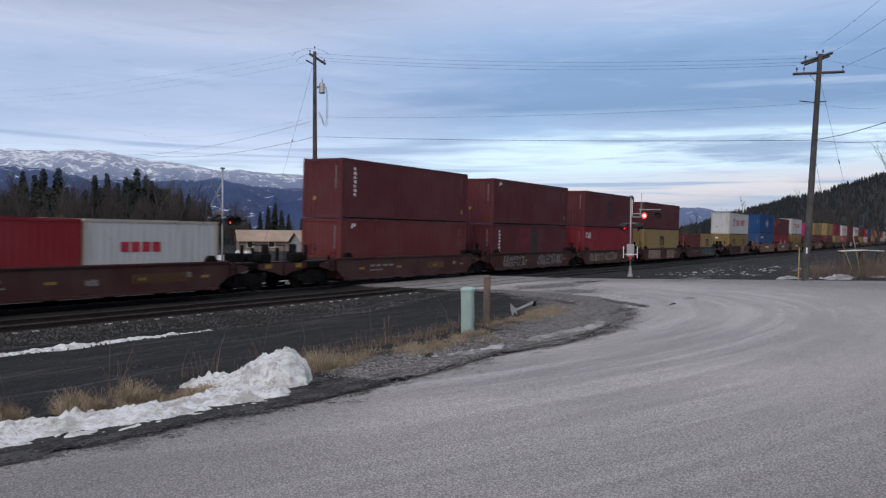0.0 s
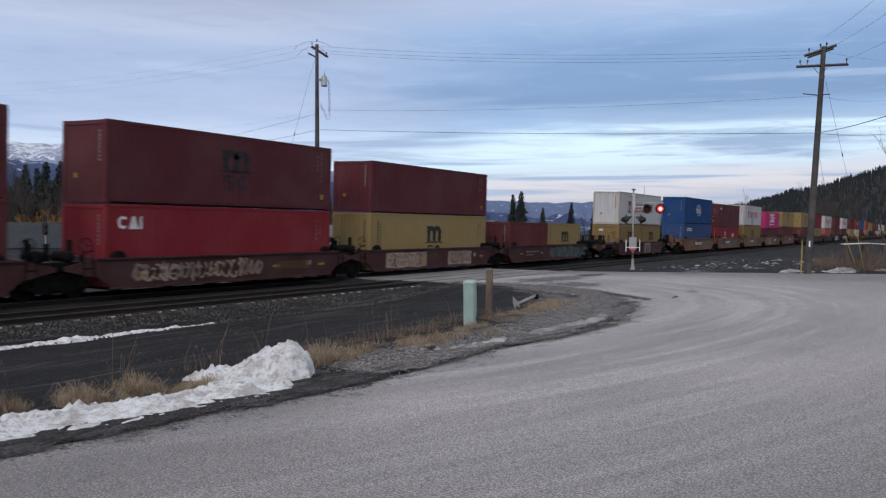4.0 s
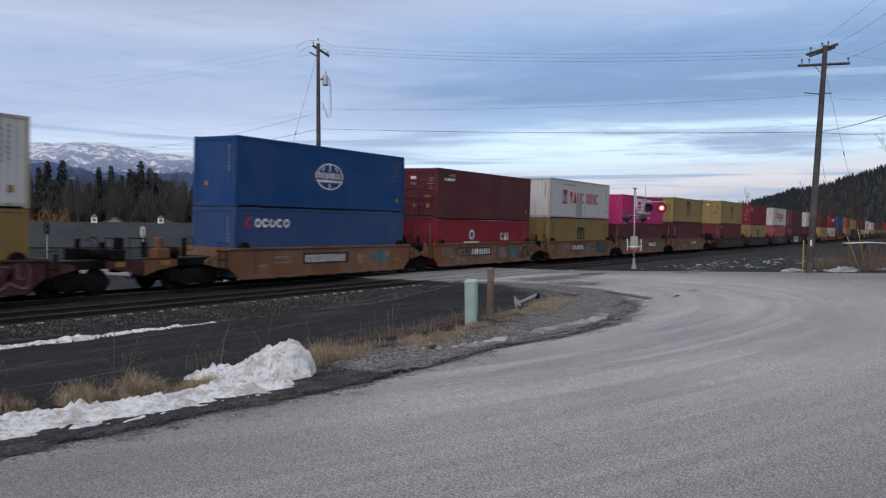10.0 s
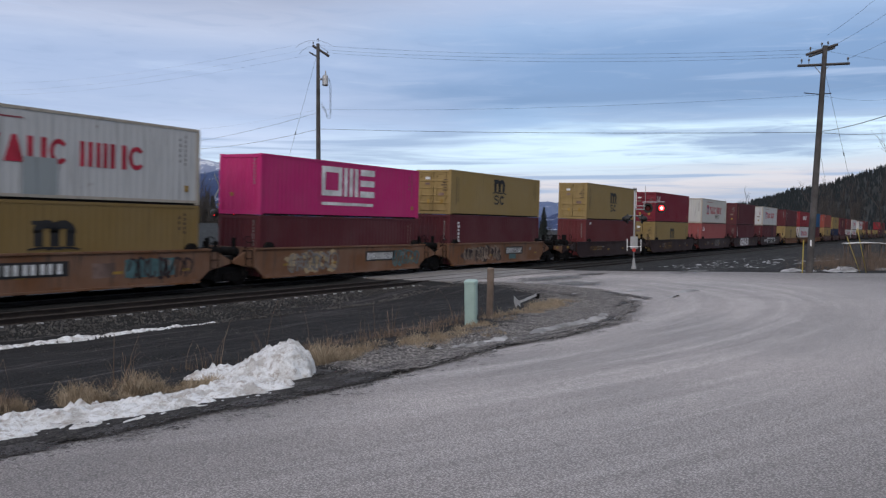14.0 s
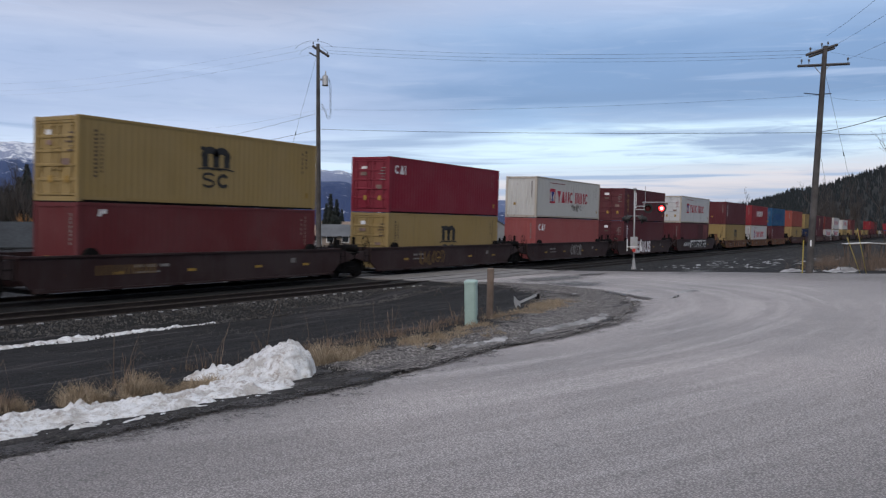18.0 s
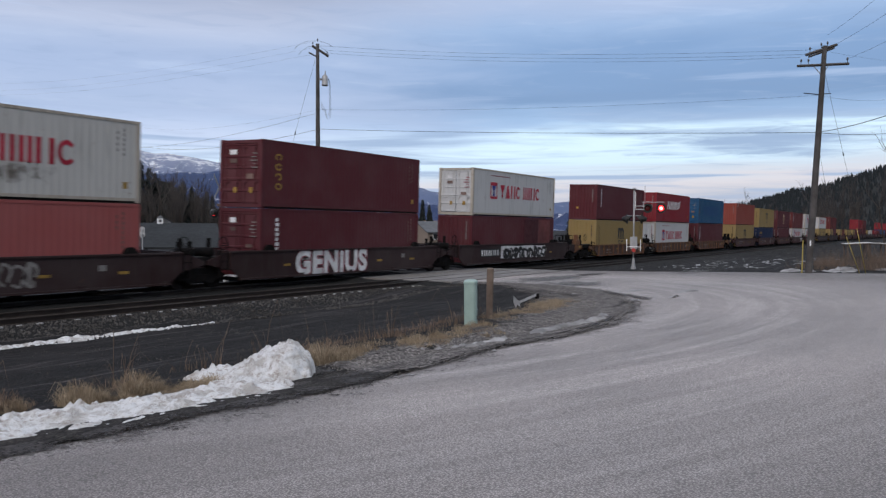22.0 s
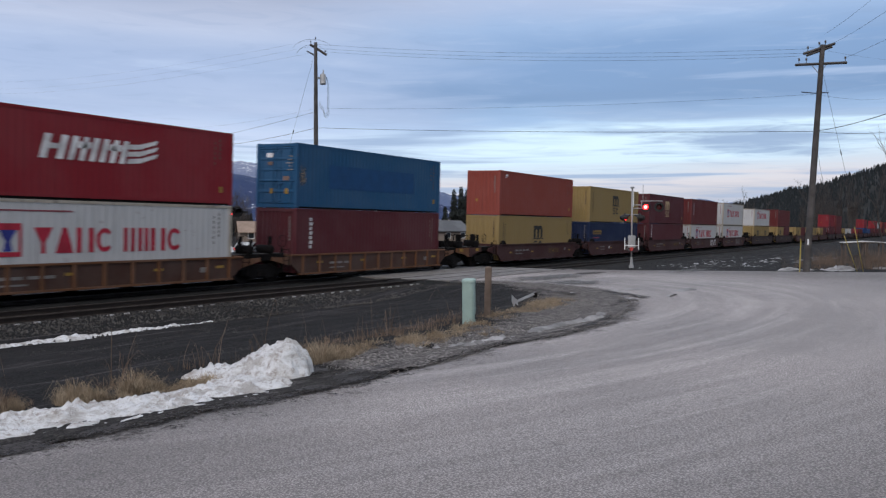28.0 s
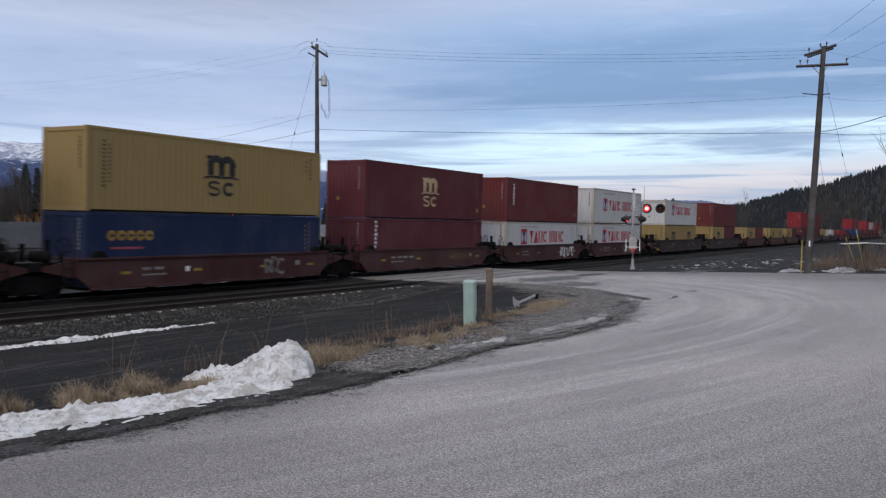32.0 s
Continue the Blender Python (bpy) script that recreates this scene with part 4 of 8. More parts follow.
    MOVERS.append((box, q, 0.0, z))
    return box


# ---- well cars ----
CARSHAPE = {}


def truck_meshes():
    if CARSHAPE:
        return CARSHAPE
    me = Mesh()          # one cast side frame
    me.prism([(-1.22, 0.38), (-1.22, 0.58), (-0.7, 0.66), (-0.45, 0.80), (0.45, 0.80), (0.7, 0.66), (1.22, 0.58), (1.22, 0.38), (0.95, 0.36), (0.55, 0.22), (-0.55, 0.22), (-0.95, 0.36)], -0.09, 0.09)
    CARSHAPE["side_frame"] = me.data("side_frame")
    me = Mesh()
    for i in (-0.17, 0.0, 0.17):
        me.tube([(i, -0.12, 0.30), (i, -0.12, 0.56)], 0.065, 8)
    CARSHAPE["spring"] = me.data("spring")
    me = Mesh()
    me.soft(-0.2, -1.0, 0.55, 0.2, 1.0, 0.78, 0.03)
    me.tube([(0, 0, 0.78), (0, 0, 0.9)], 0.22, 12)
    CARSHAPE["bolster"] = me.data("bolster")
    me = Mesh()          # two wheels on an axle, about the origin
    for s in (-1, 1):
        me.tube([(0, s * 0.68, 0), (0, s * 0.705, 0), (0, s * 0.71, 0), (0, s * 0.83, 0)], [0.50, 0.50, 0.465, 0.457], 20)
        me.tube([(0, s * 0.83, 0), (0, s * 0.86, 0)], [0.13, 0.12], 10)
        for k in range(3):
            a = k * 2.094
            me.box(0.24 * math.cos(a) - 0.04, s * 0.765 - 0.068, 0.24 * math.sin(a) - 0.04, 0.24 * math.cos(a) + 0.04, s * 0.765 + 0.07, 0.24 * math.sin(a) + 0.04)
    me.tube([(0, -1.0, 0), (0, 1.0, 0)], 0.08, 10)
    CARSHAPE["wheelset"] = me.data("wheelset")
    me = Mesh()
    me.prism([(-0.45, 0.72), (0.0, 0.72), (0.1, 0.76), (0.32, 0.70), (0.36, 0.88), (0.12, 1.0), (0.0, 0.98), (-0.45, 0.96)], -0.14, 0.14)
    CARSHAPE["coupler"] = me.data("coupler")
    return CARSHAPE


def add_truck(car, x, yc=WIDE / 2):
    T = truck_meshes()
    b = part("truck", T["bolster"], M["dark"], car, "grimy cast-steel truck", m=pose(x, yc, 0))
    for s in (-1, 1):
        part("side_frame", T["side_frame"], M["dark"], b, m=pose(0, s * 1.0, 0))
        part("spring", T["spring"], M["dark"], b, m=pose(0, s * 1.0 + (0.0 if s < 0 else 0.24), 0))
    for dx in (-0.89, 0.89):
        w = part("wheelset", T["wheelset"], M["wheel"], b, m=pose(dx, 0, 0.457))
        WHEELS.append((w, dx))


def well_car(q, kind, left, right, marks=(), seed=0, near=True):
    """One unit of a well car. left, right: how far its body reaches past the container at each end, and whether
    that end shares its truck with the next unit ('s'), carries its own ('o'), or rides on the neighbour's ('n')."""
    rnd = random.Random(seed)
    mat = CAR[kind]
    words = {"bnsf": "brown-red", "ttx": "rust-stained yellow", "dark": "dark grimy brown", "rib": "ochre ribbed-side"}[kind]
    car = thing("well_car", words + " well car unit carrying freight containers", "railway car", "well cars of the train")
    lo, hi = 0.34, {"bnsf": 1.30, "ttx": 1.50, "dark": 1.40, "rib": 1.12}[kind]
    (lx, lm), (rx, rm) = left, right
    wl, wr = (-min(0.45, lx), LONG + min(0.45, rx)) if kind != "dark" else (-min(2.2, lx - 1.2), LONG + min(2.2, rx - 1.2))
    for y0, y1 in ((-0.17, -0.09), (WIDE + 0.09, WIDE + 0.17)):
        near_side = y0 < 0
        s = -1 if near_side else 1
        me = Mesh()
        me.prism([(wl + 0.55, lo), (wr - 0.55, lo), (wr, lo + 0.42), (wr, hi), (wl, hi), (wl, lo + 0.42)], y0, y1)
        # ribbed cars: panels between the ribs are painted darker, as recess shade
        side = part("side_sill", me, mat if kind != "rib" else CAR["rust"], car)
        me = Mesh()
        me.box(wl, min(y0, y0 + s * 0.05), hi - 0.001, wr, max(y1, y1 + s * 0.05), hi + 0.07)
        part("top_chord", me, mat, side)
        me = Mesh()
        a, b = (y0 - 0.07, y0 + 0.10) if near_side else (y1 - 0.10, y1 + 0.07)
        me.box(wl + 0.55, a, lo - 0.07, wr - 0.55, b, lo + 0.001)
        part("bottom_chord", me, mat, side)
        n = 11 if kind == "rib" else 5
        for i in range(n):
            x = wl + 0.75 + (wr - wl - 1.5) * i / (n - 1)
            if kind == "rib" or not near_side or near:
                me = Mesh()
                if kind == "rib":
                    me.box(x - 0.055, *((y0 - 0.07, lo, x + 0.055, y0, hi) if near_side else (y1, lo, x + 0.055, y1 + 0.07, hi)))
                else:
                    me.box(x - 0.16, *((y0 - 0.015, lo, x + 0.16, y0, lo + 0.09) if near_side else (y1, lo, x + 0.16, y1 + 0.015, lo + 0.09)))
                part("rib" if kind == "rib" else "pad", me, mat, side)
    for i in range(6):
        x = wl + 0.8 + (wr - wl - 1.9) * i / 5
        me = Mesh()
        me.box(x, -0.1, 0.20, x + 0.3, WIDE + 0.1, FLOOR - 0.004)
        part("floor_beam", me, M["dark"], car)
    for k, (reach, mode, x0, s) in enumerate(((lx, lm, wl, -1), (rx, rm, wr, 1))):
        end = -reach if s < 0 else LONG + reach
        a, b = sorted((x0, end))
        me = Mesh()
        me.soft(a, 0.25, 0.92, b, WIDE - 0.25, 1.22, 0.03)
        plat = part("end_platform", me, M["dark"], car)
        me = Mesh()
        me.box(min(x0, x0 - s * 0.12), -0.09, 0.75, max(x0, x0 - s * 0.12), WIDE + 0.09, hi + 0.08)
        part("bulkhead", me, mat, plat)
        for y in (-0.05, WIDE - 0.05):
            me = Mesh()
            me.box(min(x0, x0 + s * 0.5), y, 0.98, max(x0, x0 + s * 0.5), y + 0.1, 1.12)
            me.box(x0 + s * 0.46 - 0.03, y + 0.004, 0.45, x0 + s * 0.46 + 0.03, y + 0.096, 1.5)
            part("step", me, M["dark"], plat)
        me = Mesh()
        me.box(min(x0, end), 0.27, 1.222, max(x0, end), 0.72, 1.245)
        part("running_board", me, M["grating"], plat, "worn pale steel grating")
        # a sloping gusset carries the sill on to the platform; ladder, guides and hoses hang on it
        run = min(1.15, reach * 0.85)
        for y in (-0.10, WIDE + 0.04):
            me = Mesh()
            me.prism([(x0, 0.70), (x0 + s * run * 0.7, 0.88), (x0 + s * run, 0.95), (x0 + s * run, 1.10), (x0 + s * run * 0.35, hi - 0.05), (x0, hi)], y, y + 0.06)
            part("end_gusset", me, mat, plat)
        me = Mesh()
        for dx in (0.10, 0.46):
            me.tube([(x0 + s * dx, -0.125, 0.42), (x0 + s * dx, -0.125, hi + 0.35)], 0.016, 5)
        for k in range(5):
            zz = 0.45 + (hi - 0.15) * k / 4
            me.tube([(x0 + s * 0.10, -0.125, zz), (x0 + s * 0.46, -0.125, zz)], 0.013, 5)
        part("ladder", me, M["dark"], plat)
        me = Mesh()
        me.tube([(end - s * 0.15, 0.75, 0.95), (end, 0.7, 0.62), (end + s * 0.12, 0.72, 0.48), (end + s * 0.25, 0.8, 0.62)], 0.03, 6)
        part("air_hose", me, M["black"], plat)
        if reach > 0.9:
            xx = x0 + (end - x0) * 0.6
            me = Mesh()
            me.tube([(xx, 0.15, 1.42), (xx, 0.2, 1.42), (xx, 1.0, 1.42), (xx, 1.05, 1.42)], [0.10, 0.19, 0.19, 0.10], 12)
            part("air_reservoir", me, M["dark"], plat, "grimy round air tank", True)
            me = Mesh()
            me.tube([(xx - s * 0.5 + 0.26 * math.cos(math.pi * k / 8), 0.05, 1.78 + 0.26 * math.sin(math.pi * k / 8)) for k in range(17)], 0.018, 5, False)
            for k in range(3):
                me.tube([(xx - s * 0.5, 0.05, 1.78), (xx - s * 0.5 + 0.26 * math.cos(k * 2.1), 0.05, 1.78 + 0.26 * math.sin(k * 2.1))], 0.012, 4)
            part("brake_wheel", me, M["dark"], plat)
            for f, y, top in ((0.42, 0.5, 1.98), (0.78, 1.1, 1.82)):
                me = Mesh()
                xx = x0 + (end - x0) * f
                me.soft(xx - 0.07, y, 1.22, xx + 0.07, y + 0.12, top, 0.01)
                part("brake_post", me, M["dark"], plat)
        if mode in ("o", "s"):
            tx = end + s * 0.0 if mode == "s" else x0 + s * max(0.9, (reach - 0.45) * 0.36)
            add_truck(car, tx)
        if mode in ("o", "c"):
            part("coupler", truck_meshes()["coupler"], M["dark"], plat, m=pose(end, WIDE / 2, 0, 0, 0, 0 if s > 0 else 180))
            me = Mesh()
            me.tube([(end - s * 0.5, 0.5, 1.22), (end - s * 0.5, 0.5, 1.95)], 0.025, 6)
            me.tube([(end - s * 0.5, 0.5, 1.95), (end - s * 0.5, 1.5, 1.95)], 0.025, 6)
            me.tube([(end - s * 0.5, 1.5, 1.22), (end - s * 0.5, 1.5, 1.95)], 0.025, 6)
            part("grab_rail", me, M["dark"], plat)
            me = Mesh()
            me.soft(end - s * 0.95 - 0.30, 0.12, 1.22, end - s * 0.95 + 0.30, 0.55, 1.60, 0.03)
            me.soft(end - s * 0.85 - 0.09, 0.16, 1.60, end - s * 0.85 + 0.09, 0.5, 2.02, 0.03)
            part("brake_stand", me, mat if kind in ("ttx", "rib") and s < 0 else M["dark"], plat, "weathered steel brake stand")
            me = Mesh()
            me.prism([(end - s * 0.02, 0.62), (end - s * 0.02, 1.20), (end - s * 1.5, 1.20), (end - s * 1.5, 0.95), (end - s * 0.55, 0.80)], 0.04, 0.10)
            part("end_sill", me, mat, plat)
            decal("placard", [(end - s * 0.95 - 0.2, 0.98, end - s * 0.95 + 0.2, 1.16)], "gold", car, 0.03)
            me = Mesh()
            me.tube([(end - s * 1.4, 0.55, 1.22), (end - s * 1.4, 0.55, 1.62)], 0.21, 12)
            me.soft(end - s * 1.95 - 0.22, 0.75, 1.22, end - s * 1.95 + 0.22, 1.5, 1.62, 0.03)
            part("brake_gear", me, M["dark"], plat)
    if kind != "rib":
        for x in (0.45, LONG - 0.45):
            me = Mesh()
            me.prism([(x - 0.30, hi + 0.07), (x + 0.30, hi + 0.07), (x + 0.20, hi + 0.22), (x + 0.08, hi + 0.30), (x - 0.08, hi + 0.30), (x - 0.20, hi + 0.22)], -0.19, -0.03)
            part("container_guide", me, M["dark"], car)
    # small stencils, reflectors and patches along the near side
    mids = [(1.3, "gold"), (4.6, "gold"), (8.2, "gold"), (11.2, "gold")]
    for x, ink in mids:
        decal("reflector", [(x, lo + 0.42, x + 0.42, lo + 0.52)], ink, car, -0.176)
    decal("stencil", [slab(2.2 + 0.55 * i, hi - 0.42, 0.40, 0.10) for i in range(rnd.randint(2, 4))] + [slab(2.2, hi - 0.62, 1.1, 0.06), slab(10.4, hi - 0.5, 0.3, 0.2)], "grey", car, -0.176)
    for mark in marks:
        mark(car, lo, hi, rnd)
    MOVERS.append((car, q, 0.0, 0.0))
    return car


# ---- what the train carries ----
def damp(name, dark):
    """A thin film of wet mud that frays out towards its rim (v in the second map axis)."""
    m = bpy.data.materials.new(name)
    m.use_nodes = True
    n = Nodes(m.node_tree)
    v = n.put("ShaderNodeTexCoord")
    sep = n.put("ShaderNodeSeparateXYZ")
    n.link(v.outputs["UV"], sep.inputs[0])
    spread = n.noise(v.outputs["Object"], 2.2, 7, 0.72, 0.4)
    chip = n.noise(v.outputs["Object"], 24.0, 5, 0.75)
    body = n.put("ShaderNodeBsdfPrincipled")
    n.link(n.mix(n.ramp(chip, 0.42, 0.66), tuple(x * 0.4 for x in dark), tuple(x * 2.6 for x in dark)), body.inputs["Base Color"])
    body.inputs["Roughness"].default_value = 0.7
    body.inputs["Specular IOR Level"].default_value = 0.25
    bump(n, body.inputs, chip, 0.6, 0.012)
    clear = n.put("ShaderNodeBsdfTransparent")
    amount = n.math("ADD", sep.outputs[1], n.math("ADD", n.math("MULTIPLY", n.math("SUBTRACT", spread, 0.5), 1.5), n.math("MULTIPLY", n.math("SUBTRACT", chip, 0.5), 0.9)))
    mix = n.put("ShaderNodeMixShader")
    n.link(n.ramp(amount, 0.25, 0.62, 0.0, 0.92), mix.inputs[0])
    n.link(clear.outputs[0], mix.inputs[1])
    n.link(body.outputs[0], mix.inputs[2])
    n.link(mix.outputs[0], n.put("ShaderNodeOutputMaterial").inputs[0])
    return m


M["grime"] = damp("side_grime", (0.13, 0.115, 0.10))


def scrawl(x0, x1, ink, kind=0, under="", y=-0.178):
    """Sprayed bubble lettering that cannot be read: closed loops and hooked strokes."""
    def mark(car, lo, hi, rnd):
        if under:
            me = Mesh()
            for _ in range(int(9 * (x1 - x0))):
                cx, cz, r = rnd.uniform(x0 - 0.1, x1 + 0.1), rnd.uniform(lo + 0.2, hi - 0.2), rnd.uniform(0.10, 0.30)
                k = rnd.uniform(0, 6.28)
                me.prism([(cx + r * rnd.uniform(0.6, 1.6) * math.cos(k + 0.785 * i), min(hi - 0.02, max(lo + 0.03, cz + r * rnd.uniform(0.5, 1.1) * math.sin(k + 0.785 * i)))) for i in range(8)], y + 0.001, y + 0.003)
            tagged(part("graffiti", me, INK[under], car, "sprayed cloud of paint"), kind="stuff")
        me = Mesh()
        x, h = x0, hi - lo
        while x < x1:
            w = rnd.uniform(0.38, 0.62) if kind != 2 else rnd.uniform(0.75, 1.05)
            r, t = w * 0.5, rnd.uniform(0.07, 0.115) * (2.5 if kind == 2 else 1.0)
            cz = lo + h * rnd.uniform(0.42, 0.55)
            rz, a0 = h * rnd.uniform(0.30, 0.42), rnd.uniform(0, 6.28)
            span = rnd.uniform(4.2, 6.2)
            for i in range(12):
                a, b = a0 + span * i / 12, a0 + span * (i + 1) / 12
                ro = [(x + r + k * math.cos(c) * r + 0.05 * math.sin(3 * c), cz + (rz if k > 0.9 else rz - t) * math.sin(c)) for k, c in ((1, a), (1, b), (1 - t / r, b), (1 - t / r, a))]
                me.prism(ro, y - 0.002, y)
            if rnd.random() < 0.7:
                me.prism(slab(x + r * 0.6, lo + h * 0.18, t, h * 0.62, rnd.uniform(-0.15, 0.15)), y - 0.002, y)
            x += w * 0.82
        tagged(part("graffiti", me, INK[ink], car, "%s sprayed graffiti" % ink), kind="stuff")
    return mark


def throw_up(x0, x1, fill, rim):
    """Sprayed bubble shapes that cannot be read: fat rounded blobs with a pale rim and small strokes inside."""
    def mark(car, lo, hi, rnd):
        outer, inner, ticks = Mesh(), Mesh(), Mesh()
        x, h = x0, hi - lo
        while x < x1 - 0.3:
            w = rnd.uniform(0.55, 0.95)
            cz, a0 = lo + h * rnd.uniform(0.46, 0.58), rnd.uniform(0, 6.28)
            shape = [(1 + 0.16 * math.sin(3 * k + a0) + rnd.uniform(-0.07, 0.07)) for k in [math.pi * i / 9 for i in range(18)]]
            for me, f, y in ((outer, 1.0, -0.176), (inner, 0.84, -0.180)):
                me.prism([(x + w / 2 + f * 0.60 * w * r * math.cos(math.pi * i / 9), min(hi - 0.02, max(lo + 0.03, cz + f * 0.43 * h * r * math.sin(math.pi * i / 9)))) for i, r in enumerate(shape)], y, y + 0.003)
            for _ in range(rnd.randint(1, 3)):
                ticks.prism(slab(x + w * rnd.uniform(0.25, 0.7), cz + h * rnd.uniform(-0.22, 0.1), rnd.uniform(0.05, 0.09), h * rnd.uniform(0.12, 0.26), rnd.uniform(-0.1, 0.1)), -0.185, -0.182)
            x += w * 0.86
        for me, ink, label in ((outer, rim, "%s sprayed rim of bubble graffiti" % rim), (inner, fill, "%s sprayed bubble graffiti" % fill), (ticks, rim, "")):
            tagged(part("graffiti", me, INK[ink], car, label), kind="stuff")
    return mark


def patch(x0, x1, ink, a=0.05, b=0.05):
    def mark(car, lo, hi, rnd):
        me = Mesh()
        n = 8
        rim = [(x0 + (x1 - x0) * i / n, lo + a + 0.06 * rnd.random()) for i in range(n + 1)] + [(x1 - (x1 - x0) * i / n, hi - b - 0.06 * rnd.random()) for i in range(n + 1)]
        me.prism(rim, -0.175, -0.172)
        part("paint_patch", me, INK[ink], car, "%s sprayed patch" % ink)
    return mark


def plate(x0, n=6, dark=True):
    def mark(car, lo, hi, rnd):
        w = 0.30 if n > 4 else 0.52
        if dark:
            decal("name_board", [(x0 - 0.15, hi - 0.72, x0 + n * (w + 0.08) + 0.1, hi - 0.22)], "black", car, -0.178)
        decal("lettering", glyph_row(x0, hi - 0.64, (w,) * n, 0.34, 0.07), "white" if dark else "ochre", car, -0.184)
    return mark


def word(text, x0, size, ink, shade):
    """Sprayed letters that can be read, with a shadow colour behind them."""
    def mark(car, lo, hi, rnd):
        for colour, y, fat in ((shade, -0.178, 0.075), (ink, -0.183, 0.045)):
            cu = bpy.data.curves.new("lettering", "FONT")
            cu.body, cu.size, cu.offset, cu.extrude, cu.space_character = text, size, fat * size, 0.001, 1.12
            ob = bpy.data.objects.new("lettering", cu)
            scene.collection.objects.link(ob)
            bpy.context.view_layer.update()
            me = bpy.data.meshes.new_from_object(ob.evaluated_get(bpy.context.evaluated_depsgraph_get()))
            bpy.data.objects.remove(ob)
            me.materials.clear()
            part("graffiti", me, INK[colour], car, "%s sprayed graffiti lettering" % ink, m=pose(x0 + (0.04 if colour == shade else 0), y, lo + 0.06, 90))
    return mark


L, S_, T, F = LONG, SHORT, TALL, LOW
